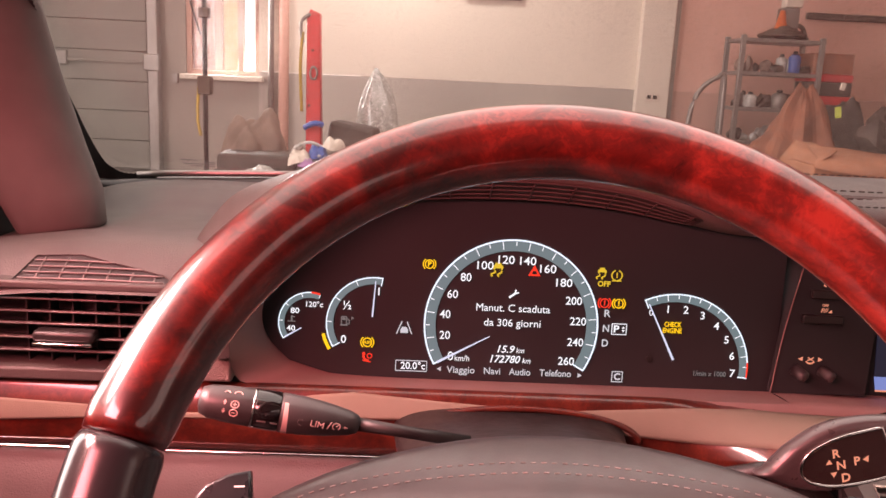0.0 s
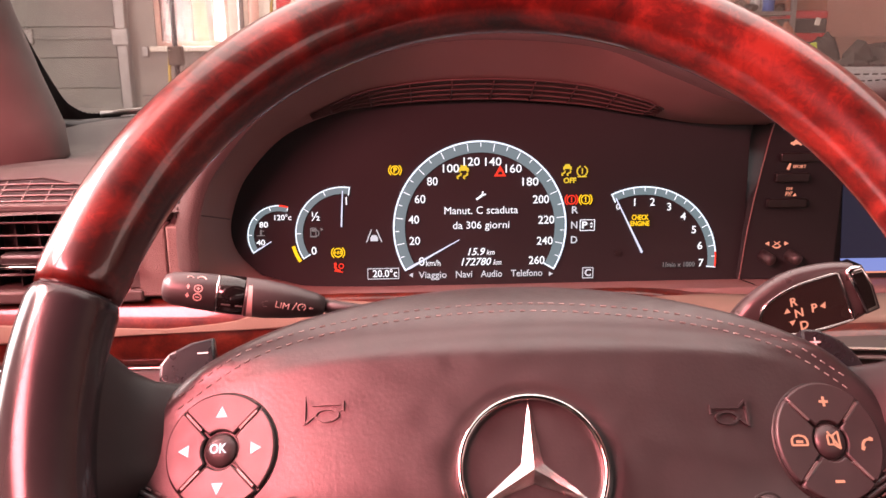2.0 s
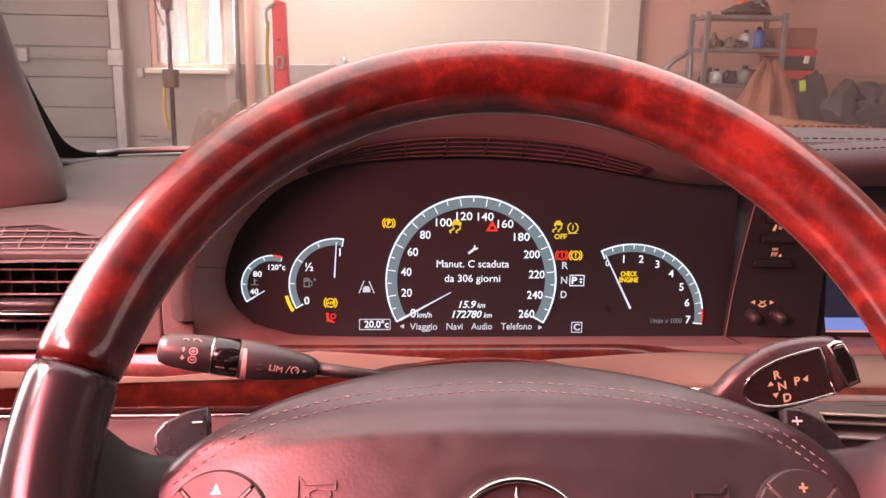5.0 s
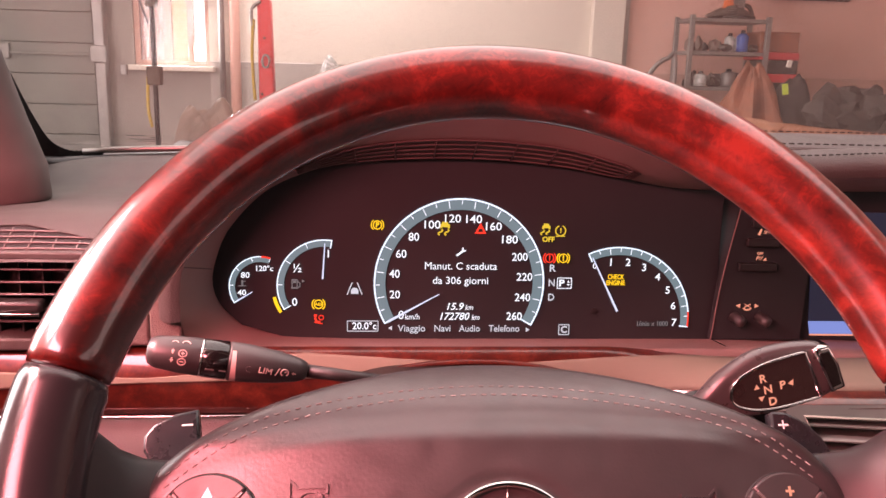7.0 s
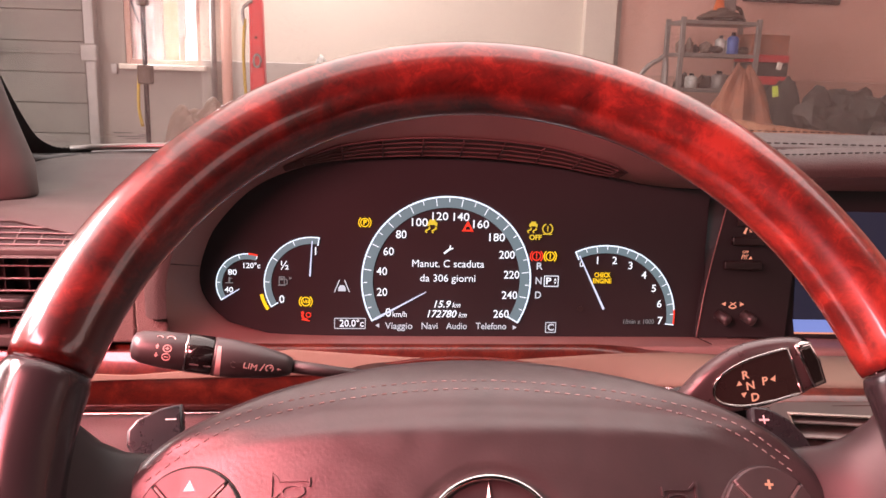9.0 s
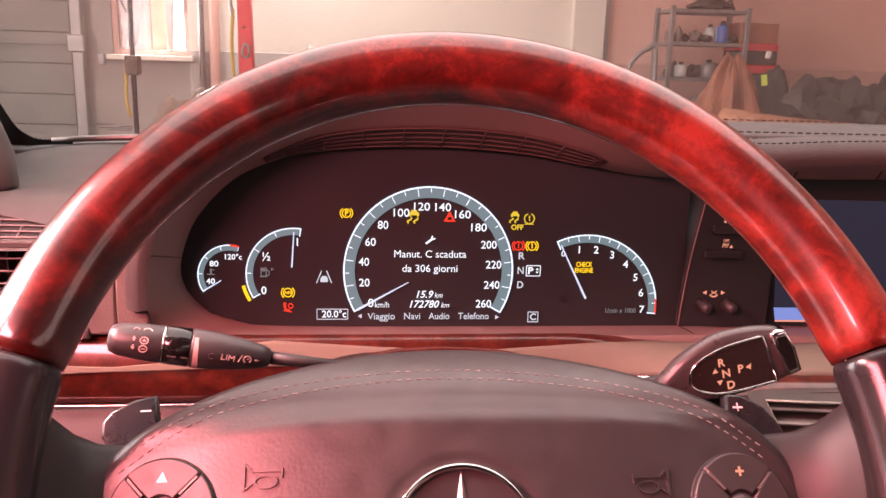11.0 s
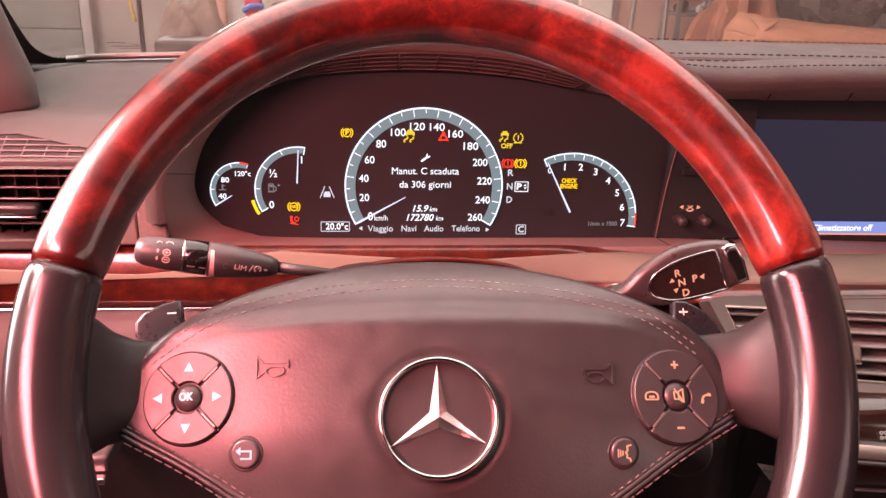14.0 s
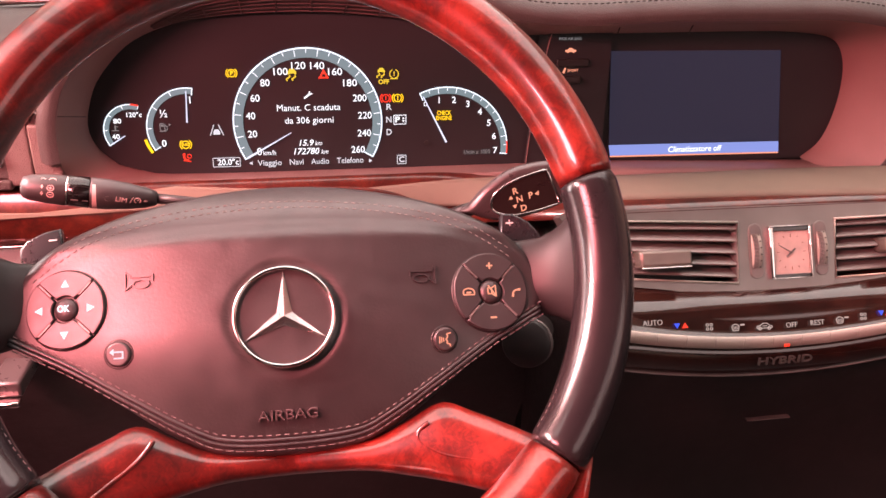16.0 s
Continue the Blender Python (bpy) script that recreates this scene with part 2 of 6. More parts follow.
def pane_material(name, tint, gloss, dusty):
    m = bpy.data.materials.new(name)
    m.use_nodes = True
    n, l = m.node_tree.nodes, m.node_tree.links
    n.remove(n["Principled BSDF"])
    t, g, mix, fr = n.new("ShaderNodeBsdfTransparent"), n.new("ShaderNodeBsdfGlossy"), n.new("ShaderNodeMixShader"), n.new("ShaderNodeFresnel")
    t.inputs["Color"].default_value = rgba(tint)
    g.inputs["Roughness"].default_value = gloss
    fr.inputs["IOR"].default_value = 1.45
    # a thin film of road dust with denser specks; its even part paints haze
    dust, film, tc = n.new("ShaderNodeBsdfDiffuse"), n.new("ShaderNodeMixShader"), n.new("ShaderNodeTexCoord")
    speck, ramp = n.new("ShaderNodeTexNoise"), n.new("ShaderNodeMapRange")
    dust.inputs["Color"].default_value = rgba((0.75, 0.66, 0.60))
    speck.inputs["Scale"].default_value, speck.inputs["Detail"].default_value = 420, 3
    ramp.inputs["From Min"].default_value, ramp.inputs["From Max"].default_value = 0.56, 0.80
    ramp.inputs["To Min"].default_value, ramp.inputs["To Max"].default_value = dusty, dusty * 5.0
    l.new(tc.outputs["Object"], speck.inputs["Vector"])
    l.new(speck.outputs["Fac"], ramp.inputs["Value"])
    l.new(ramp.outputs["Result"], film.inputs[0])
    l.new(t.outputs[0], film.inputs[1])
    l.new(dust.outputs[0], film.inputs[2])
    l.new(fr.outputs[0], mix.inputs[0])
    l.new(film.outputs[0], mix.inputs[1])
    l.new(g.outputs[0], mix.inputs[2])
    l.new(mix.outputs[0], n["Material Output"].inputs["Surface"])
    return m


GLASS = pane_material("dusty_hazy_windscreen_glass", (0.95, 0.95, 0.94), 0.03, 0.065)
CLEAR = pane_material("window_glass", (0.95, 0.95, 0.94), 0.03, 0.02)
ROSE_PANE = pane_material("rose_tinted_glass", (0.46, 0.27, 0.23), 0.03, 0.02)
AMBER_PANE = pane_material("amber_tinted_glass", (0.72, 0.50, 0.33), 0.03, 0.02)

# ---------------------------------------------------------------- mesh helpers
def mesh_of(name, verts, faces, smooth=True):
    me = bpy.data.meshes.new(name)
    me.from_pydata([tuple(v) for v in verts], [], faces)
    bm = bmesh.new()
    bm.from_mesh(me)
    bmesh.ops.recalc_face_normals(bm, faces=bm.faces)
    bm.to_mesh(me)
    bm.free()
    if smooth:
        me.shade_smooth()
    return me


def part(name, me, mat, parent, label="", m=None):
    """Links a mesh (or bmesh) as one mesh object under a thing or a part."""
    if isinstance(me, bmesh.types.BMesh):
        bm, me = me, bpy.data.meshes.new(name)
        bm.to_mesh(me)
        bm.free()
    me.materials.clear()
    me.materials.append(mat)
    ob = new(name, me)
    if parent is not None:
        ob.parent = parent
    if m is not None:
        ob.matrix_basis = m
    if label:
        tagged(ob, label)
    return ob


def thing(name, m, label, category, group="", kind=""):
    ob = new(name)
    ob.empty_display_size = 0.02
    ob.matrix_world = m
    return tagged(ob, label, category, group, kind)


def structure(name, me, mat, label, category=""):
    return tagged(part(name, me, mat, None), label, category or name.split("_")[0], "", "structure")


def bevel(bm, width, segments=2, angle=30):
    edges = [e for e in bm.edges if len(e.link_faces) == 2 and e.calc_face_angle(0) > radians(angle)]
    if width > 0 and edges:
        bmesh.ops.bevel(bm, geom=edges, offset=width, segments=segments, affect="EDGES", profile=0.5, clamp_overlap=True)
    bm.normal_update()
    for f in bm.faces:
        f.smooth = max(abs(c) for c in f.normal) < 0.999
    return bm


def box(x0, x1, y0, y1, z0, z1, w=0.0, segments=2):
    bm = bmesh.new()
    bmesh.ops.create_cube(bm, size=1)
    for v in bm.verts:
        v.co = ((x0 + x1) / 2 + v.co.x * (x1 - x0), (y0 + y1) / 2 + v.co.y * (y1 - y0), (z0 + z1) / 2 + v.co.z * (z1 - z0))
    if w:
        bevel(bm, w, segments)
    return bm


def plate(outline, z0, z1, w=0.0, segments=2):
    """A flat outline in x, y with depth from z0 (back) to z1 (front) and rounded edges."""
    bm = bmesh.new()
    a = [bm.verts.new((x, y, z1)) for x, y in outline]
    b = [bm.verts.new((x, y, z0)) for x, y in outline]
    bm.faces.new(a)
    bm.faces.new(b[::-1])
    for i in range(len(a)):
        j = (i + 1) % len(a)
        bm.faces.new((a[j], a[i], b[i], b[j]))
    bmesh.ops.recalc_face_normals(bm, faces=bm.faces)
    if w:
        edges = [e for e in bm.edges if abs(e.verts[0].co.z - z1) < 1e-7 and abs(e.verts[1].co.z - z1) < 1e-7]
        bmesh.ops.bevel(bm, geom=edges, offset=w, segments=segments, affect="EDGES", profile=0.5, clamp_overlap=True)
        for f in bm.faces:
            f.smooth = abs(f.normal.z) < 0.99
    return bm


def loft(rings, close_ring=True, caps=True, smooth=True, name="loft", close_path=False):
    n = len(rings[0])
    verts = [p for r in rings for p in r]
    faces = []
    for k in range(len(rings) - (0 if close_path else 1)):
        k2 = (k + 1) % len(rings)
        for i in range(n if close_ring else n - 1):
            j = (i + 1) % n
            faces.append((k * n + i, k * n + j, k2 * n + j, k2 * n + i))
    if caps and close_ring and not close_path:
        faces.append(tuple(range(n)))
        faces.append(tuple((len(rings) - 1) * n + i for i in range(n)))
    return mesh_of(name, verts, faces, smooth)


def spline(points, count, closed=False):
    """Catmull-Rom through the points, resampled evenly."""
    P = [Vector(p) for p in points]
    n = len(P)
    out = []
    for i in range(n if closed else n - 1):
        p0 = P[(i - 1) % n] if closed or i > 0 else P[0]
        p1, p2 = P[i], P[(i + 1) % n]
        p3 = P[(i + 2) % n] if closed or i + 2 < n else P[-1]
        for k in range(16):
            t = k / 16
            out.append(0.5 * (2 * p1 + (p2 - p0) * t + (2 * p0 - 5 * p1 + 4 * p2 - p3) * t * t + (3 * p1 - p0 - 3 * p2 + p3) * t ** 3))
    out.append(P[0] if closed else P[-1])
    d = [0.0]
    for a, b in zip(out, out[1:]):
        d.append(d[-1] + (b - a).length)
    res = []
    steps = count if closed else count - 1
    k = 0
    for s in range(count):
        want = d[-1] * s / steps
        while k < len(d) - 2 and d[k + 1] < want:
            k += 1
        f = 0 if d[k + 1] == d[k] else (want - d[k]) / (d[k + 1] - d[k])
        res.append(out[k].lerp(out[k + 1], f))
    return res


def tube(points, radius, seg=10, count=0, closed=False):
    """A round bar along a line; radius may be a list."""
    P = spline(points, count, closed) if count else [Vector(p) for p in points]
    rings = []
    up = Vector((0, 0, 1))
    for i, p in enumerate(P):
        a = P[i - 1] if (i > 0 or closed) else p
        b = P[(i + 1) % len(P)] if (i + 1 < len(P) or closed) else p
        d = (b - a).normalized()
        u = d.cross(up if abs(d.dot(up)) < 0.95 else Vector((1, 0, 0))).normalized()
        v = u.cross(d)
        r = radius[min(i * len(radius) // len(P), len(radius) - 1)] if isinstance(radius, (list, tuple)) else radius
        rings.append([p + (u * math.cos(t) + v * math.sin(t)) * r for t in [2 * math.pi * k / seg for k in range(seg)]])
    return loft(rings, close_path=closed)


def lathe(profile, seg=32, m=None):
    """Turns (distance along local X, radius) round the X axis."""
    rings = [[Vector((x, r * math.cos(2 * math.pi * k / seg), r * math.sin(2 * math.pi * k / seg))) for k in range(seg)] for x, r in profile]
    if m is not None:
        rings = [[m @ p for p in r] for r in rings]
    return loft(rings)


def circle(cx, cy, r, n=32, a0=0, a1=360):
    full = abs(a1 - a0) >= 360
    return [(cx + r * math.cos(radians(a0 + (a1 - a0) * k / (n if full else n - 1))),
             cy + r * math.sin(radians(a0 + (a1 - a0) * k / (n if full else n - 1)))) for k in range(n)]


def arc_band(cx, cy, r0, r1, a0, a1, z, depth=0.0004, n=64):
    """A flat curved band between two radii."""
    return plate(circle(cx, cy, r1, n, a0, a1) + circle(cx, cy, r0, n, a1, a0), z - depth, z)


def bar(x0, y0, x1, y1, w0, w1, z, depth=0.0004):
    d = Vector((x1 - x0, y1 - y0)).normalized()
    s = Vector((-d.y, d.x))
    pts = [(x0 + s.x * w0 / 2, y0 + s.y * w0 / 2), (x0 - s.x * w0 / 2, y0 - s.y * w0 / 2),
           (x1 - s.x * w1 / 2, y1 - s.y * w1 / 2), (x1 + s.x * w1 / 2, y1 + s.y * w1 / 2)]
    return plate(pts, z - depth, z)


def joined(bms):
    """Several small bmeshes of one piece as one."""
    out = bmesh.new()
    for b in bms:
        me = bpy.data.meshes.new("piece")
        b.to_mesh(me)
        b.free()
        out.from_mesh(me)
        bpy.data.meshes.remove(me)
    return out


def frame_line(x, y, w, h, t, z, depth=0.0004):
    """A thin rectangular outline."""
    return joined([bar(x - w / 2, y - h / 2, x + w / 2, y - h / 2, t, t, z, depth), bar(x - w / 2, y + h / 2, x + w / 2, y + h / 2, t, t, z, depth),
                   bar(x - w / 2, y - h / 2, x - w / 2, y + h / 2, t, t, z, depth), bar(x + w / 2, y - h / 2, x + w / 2, y + h / 2, t, t, z, depth)])


def lettering(name, text, size, mat, parent, x, y, z, m=None, align="CENTER", shear=0.0, bold=0.0, turn=0.0, depth=0.0002, wide=1.0, width=0.0):
    """Raised letters in the built-in font, lying in the local x, y plane of the parent."""
    cu = bpy.data.curves.new(name, "FONT")
    cu.body, cu.size, cu.align_x, cu.align_y, cu.shear, cu.offset, cu.extrude = text, size, align, "CENTER", shear, bold, depth
    cu.resolution_u = 3
    tmp = bpy.data.objects.new(name, cu)
    scene.collection.objects.link(tmp)
    bpy.context.view_layer.update()
    me = bpy.data.meshes.new_from_object(tmp.evaluated_get(bpy.context.evaluated_depsgraph_get()))
    bpy.data.objects.remove(tmp)
    bpy.data.curves.remove(cu)
    if width:
        xs = [v.co.x for v in me.vertices]
        wide = width / (max(xs) - min(xs))
    me.transform((m or Matrix()) @ pose(x, y, z, 0, 0, turn) @ Matrix.Diagonal((wide, 1, 1, 1)))
    return part(name, me, mat, parent)


def stitches(line, length, every, thick, mat, parent, name="stitching", normal=Vector((0, 0, 1))):
    """A row of short raised stitches along a line."""
    bms = []
    run, k = 0.0, 0
    for a, b in zip(line, line[1:]):
        d = (b - a)
        while run < d.length:
            p = a + d * (run / d.length)
            u = d.normalized()
            s = u.cross(normal).normalized()
            nrm = s.cross(u)
            bm = bmesh.new()
            bmesh.ops.create_cube(bm, size=1)
            for v in bm.verts:
                v.co = p + u * (v.co.x * length) + s * (v.co.y * thick * (0.55 if v.co.z > 0 else 1)) + nrm * (v.co.z * thick * 1.2)
            bms.append(bm)
            run += every
        run -= d.length
    return part(name, joined(bms), mat, parent, "row of short thread stitches")

# ---------------------------------------------------------------- garage
FAR = 8.0
structure("floor", box(-5, 6, -4.2, FAR + 0.3, -0.2, 0.0), CONCRETE, "stained grey concrete garage floor")
structure("ceiling", box(-5, 6, -4.2, FAR + 0.3, 3.4, 3.6), CREAM, "plain pale garage ceiling")
structure("wall_west", box(-5.2, -5, -4.2, FAR + 0.3, 0, 3.4), CREAM, "plain pale garage side wall", "wall")
structure("wall_east", box(6, 6.2, -4.2, FAR + 0.3, 0, 3.4), PINK_WALL, "plain pink-tinted garage side wall", "wall")
structure("wall_south", box(-5, 6, -4.4, -4.2, 0, 3.4), CREAM, "plain wall behind the car", "wall")
WX0, WX1, WZ0, WZ1 = -2.44, -1.72, 1.00, 1.95
structure("wall_north_a", box(-5, WX0, FAR, FAR + 0.3, 0, 3.4), GREY_WALL, "grey painted garage wall beside the gate", "wall")
structure("wall_north_b", box(WX0, WX1, FAR, FAR + 0.3, 0, WZ0), GREY_WALL, "grey painted wall under the window", "wall")
structure("wall_north_c", box(WX0, WX1, FAR, FAR + 0.3, WZ1, 3.4), GREY_WALL, "grey painted wall over the window", "wall")
structure("wall_north_d", box(WX1, 2.07, FAR, FAR + 0.3, 1.058, 3.4), CREAM, "cream painted upper garage wall", "wall")
structure("wall_north_e", box(WX1, 2.07, FAR - 0.003, FAR + 0.3, 0, 1.055), DADO, "grey painted lower garage wall", "wall")
structure("wall_north_f", box(2.40, 6, FAR, FAR + 0.3, 1.053, 3.4), PINK_WALL, "pink-tinted garage wall", "wall")
structure("wall_north_g", box(2.40, 6, FAR - 0.003, FAR + 0.3, 0, 1.05), PINK_DADO, "darker pink-tinted lower garage wall", "wall")
structure("pier", box(2.07, 2.40, FAR - 0.10, FAR + 0.3, 0, 3.4, 0.01), CREAM, "cream square pier in the garage wall", "wall")
# thin grey strip that paints the shade beside the pier
structure("trim_pier_edge", box(2.402, 2.455, FAR - 0.05, FAR - 0.002, 0, 3.4), DADO, "grey strip painted as the shade beside the pier", "trim")

window = thing("window_1", pose(0, 0, 0), "pale timber garage window full of bright daylight", "window", "", "structure")
for nm, b in (("window_frame", box(WX0, WX0 + 0.05, FAR + 0.02, FAR + 0.10, WZ0, WZ1, 0.006)),
              ("window_frame", box(WX1 - 0.04, WX1, FAR + 0.02, FAR + 0.10, WZ0, WZ1, 0.006)),
              ("window_frame", box(WX0 + 0.05, WX1 - 0.04, FAR + 0.02, FAR + 0.10, WZ1 - 0.06, WZ1, 0.006)),
              ("window_frame", box(WX0 + 0.05, WX1 - 0.04, FAR + 0.02, FAR + 0.10, WZ0 + 0.0, WZ0 + 0.05, 0.006)),
              ("mullion", box(-2.16, -2.08, FAR + 0.015, FAR + 0.09, WZ0 + 0.05, WZ1 - 0.06, 0.006)),
              ("mullion", box(-1.93, -1.87, FAR + 0.015, FAR + 0.09, WZ0 + 0.05, WZ1 - 0.06, 0.006))):
    part(nm, b, material("timber_paint" if nm == "mullion" else "frame_paint", (0.52, 0.31, 0.26), 0.6, 0, (0.46, 0.27, 0.22), 8), window)
part("window_sill", box(WX0 - 0.04, WX1 + 0.05, FAR - 0.10, FAR + 0.02, WZ0 - 0.05, WZ0, 0.008), CREAM, window)
for x0, x1, mt in ((WX0 + 0.05, -2.16, ROSE_PANE), (-2.08, -1.93, AMBER_PANE), (-1.87, WX1 - 0.04, CLEAR)):
    p = part("pane", box(x0, x1, FAR + 0.05, FAR + 0.056, WZ0 + 0.05, WZ1 - 0.06), mt, window)
    p.visible_shadow = False
structure("backdrop", box(-3.4, -0.8, FAR + 1.2, FAR + 1.25, 0.2, 3.2), glow("overcast_daylight", (1.0, 0.97, 0.95), 2.2), "bright overcast daylight outside the window")

gate = thing("garage_gate", pose(-2.85, FAR - 0.02, 0), "grey ribbed sectional garage gate, closed", "garage door", "", "structure")
for k in range(11):
    part("panel", box(-2.1, 0.05, -0.05 - 0.004 * (k % 2), 0, 0.03 + 0.29 * k, 0.03 + 0.29 * k + 0.284, 0.006), GATE, gate)
part("rail", box(-2.0, 0.04, -0.085, -0.055, 1.07, 1.10, 0.006), GATE, gate)
part("latch", box(-0.82, -0.72, -0.10, -0.055, 1.03, 1.17, 0.01), STEEL, gate)
part("gate_post", box(0.07, 0.175, -0.12, 0.0, 0, 3.2, 0.012), STEEL, gate)
part("hinge", box(0.04, 0.195, -0.15, -0.12, 1.01, 1.17, 0.01), STEEL, gate)
for nm, x, r, mt, lab in (("wall_pipe", -1.585, 0.028, STEEL, "dark vertical pipe on the garage wall"),
                          ("wall_post", -1.46, 0.05, PINK_WALL, "pale pink vertical post by the wall corner")):
    o = part(nm, tube([(x, FAR - 0.07, 0), (x, FAR - 0.07, 3.3)], r, 14), mt, None)
    tagged(o, lab, "pipe")
tagged(part("switch_box", box(-2.575, -2.515, FAR - 0.04, FAR, 0.90, 1.00, 0.006), STEEL, None), "small grey switch box on the wall", "switch")
sock = thing("wall_socket", pose(2.227, FAR - 0.101, 0.99), "white double wall socket on the pier", "socket")
part("plate", box(-0.07, 0.07, -0.012, 0, -0.04, 0.04, 0.006), CREAM, sock)
for sx in (-0.03, 0.03):
    part("outlet", box(sx - 0.02, sx + 0.02, -0.016, -0.012, -0.018, 0.018), BLACK, sock)
tagged(part("wall_bar", box(3.72, 4.75, FAR - 0.06, FAR - 0.002, 1.825, 1.89, 0.01), RUST, None), "dark horizontal bar fixed to the wall", "rail")
tagged(part("ceiling_bar", box(0.30, 0.87, FAR - 0.05, FAR - 0.002, 1.86, 1.93, 0.01), RUST, None), "short dark bar fixed to the cream wall", "rail")

stand = thing("black_stand", pose(-1.72, 6.0, 0), "thin black upright stand with a clamp and a cable", "stand")
part("upright", tube([(0, 0, 0.02), (0, 0, 2.2)], 0.019, 12), BLACK, stand)
part("base", lathe([(0, 0.24), (0.03, 0.22), (0.045, 0.05), (0.06, 0.03)], 24, pose(0, 0, 0, 0, -90, 0)), BLACK, stand)
part("clamp", box(-0.05, 0.05, -0.05, 0.05, 0.86, 1.00, 0.012), RUST, stand)
part("clamp", box(-0.04, 0.04, -0.04, 0.04, 1.42, 1.50, 0.012), RUST, stand)
part("cable", tube([(0.0, -0.03, 1.7), (-0.10, -0.04, 1.62), (-0.07, -0.03, 1.45), (-0.02, -0.03, 1.3)], 0.008, 8, 24), BLACK, stand)
part("strap", tube([(-0.04, -0.03, 0.95), (-0.05, -0.04, 0.7), (-0.03, -0.03, 0.55)], 0.012, 6, 12), YELLOW, stand)

crane = thing("red_lift_post", pose(-0.965, 6.5, 0), "red painted steel lifting post with a yellow strap", "lift post")
part("mast", plate([(-0.055, 0.35), (0.075, 0.35), (0.045, 1.53), (-0.03, 1.56), (-0.06, 1.50)], -0.06, 0.06, 0.012), RED_PAINT, crane, "", pose(0, 0, 0, 90, 0, 0))
part("foot", box(-0.25, 0.25, -0.3, 0.3, 0, 0.35, 0.03), RED_PAINT, crane)
part("hook", tube([(-0.03, -0.06, 1.52), (-0.10, -0.08, 1.45), (-0.085, -0.08, 1.3)], 0.014, 8, 16), STEEL, crane)
part("strap", tube([(-0.085, -0.08, 1.38), (-0.10, -0.09, 1.1), (-0.085, -0.09, 0.75)], 0.014, 6, 16), YELLOW, crane)
part("grip", tube([(-0.06, -0.10, 0.62), (0.02, -0.13, 0.66), (0.09, -0.10, 0.65)], 0.024, 8, 14), BLUE, crane, "blue plastic grip")
part("shackle", tube([(0.004 + 0.028 * math.cos(a), -0.075, 1.06 + 0.05 * math.sin(a)) for a in [2 * math.pi * k / 18 for k in range(18)]], 0.009, 8, 0, True), STEEL, crane)
for k in range(3):
    part("bolt", lathe([(0, 0.012), (0.008, 0.011)], 10, pose(-0.030 + 0.012 * k, -0.062, 0.80 + 0.22 * k, 0, 0, -90)), RUST, crane)


def lump(w, d, h, seed, cuts=22, rough=0.22, power=2.6):
    """A soft heap: a domed sheet over the ground with folds and an uneven edge."""
    verts, faces = [], []
    n = cuts
    for i in range(n + 1):
        for j in range(n + 1):
            u, v = 2 * i / n - 1, 2 * j / n - 1
            e = max(0.0, 1 - (abs(u) ** power + abs(v) ** power))
            k = noise.noise(Vector((u * 1.7 + seed, v * 1.7, seed * 0.3))) + 0.5 * noise.noise(Vector((u * 5 + seed, v * 5, 2.0)))
            verts.append((u * w / 2 * (1 + 0.12 * k), v * d / 2 * (1 + 0.12 * k), h * (e ** 0.45) * (1 + rough * k)))
    for i in range(n):
        for j in range(n):
            a = i * (n + 1) + j
            faces.append((a, a + 1, a + n + 2, a + n + 1))
    return mesh_of("heap", verts, faces)


def single(name, me, mat, m, label, category, group=""):
    return tagged(part(name, me, mat, None, "", m), label, category, group)


single("sack", lump(0.60, 0.5, 0.70, 1.3, 30, 0.26, 2.6), SACK, pose(-1.46, 6.5, 0.0, 0, 0, 12), "dusty grey-brown sack standing by the wall", "sack", "sacks by the wall")
single("sack", lump(0.46, 0.4, 0.40, 4.1, 26, 0.3, 2.6), SACK, pose(-1.05, 6.35, 0.0), "low dusty sack leaning on a post", "sack", "sacks by the wall")
single("rubbish_bag", lump(0.40, 0.4, 0.30, 7.7), RUBBLE, pose(-1.65, 5.9, 0.0), "crumpled grimy rubbish bag on the floor", "bag")
single("rubbish_bag", lump(0.55, 0.4, 0.33, 9.2), CLEAR_BAG, pose(-1.22, 5.75, 0.0), "crumpled pale plastic bag on the floor", "bag")
single("tool_crate", box(-0.3, 0.3, -0.2, 0.2, 0, 0.43, 0.03), RUBBLE, pose(-1.33, 6.1, 0.0, 0, 0, 5), "scuffed dark tool crate on the floor", "crate")
single("toolbox", box(-0.20, 0.20, -0.15, 0.15, 0, 0.60, 0.04), RUBBLE, pose(-0.72, 6.7, 0.06, 0, 9, -8), "dark grimy machine box beside the red post", "toolbox")
single("machine_part", lump(0.35, 0.3, 0.48, 3.3), STEEL, pose(-0.78, 6.15, 0.0), "greasy grey machine part with cables", "machine part")
single("cable_coil", tube([(0.12 * math.cos(a) * (1 + 0.1 * math.sin(3 * a)), 0.02 * math.sin(2.3 * a), 0.12 * math.sin(a)) for a in [0.35 * k for k in range(40)]], 0.012, 6), CLEAR_BAG,
       pose(-0.93, 6.0, 0.42, 8, 0, 10), "pale coiled cable hung on the post", "cable")
for k in range(6):
    single("blue_hose", tube([(0, 0, 0), (0.05, -0.03, 0.09), (0.13, 0.0, 0.02 + 0.02 * k), (0.22, 0.02, 0.05)], 0.013, 7, 18), BLUE if k % 2 else CLEAR_BAG,
           pose(-1.0 + 0.04 * k, 6.0 - 0.02 * k, 0.36 + 0.02 * k, 0, 20 * k, 30 * k), "short coloured hose lying on the heap", "hose", "hoses on the heap")

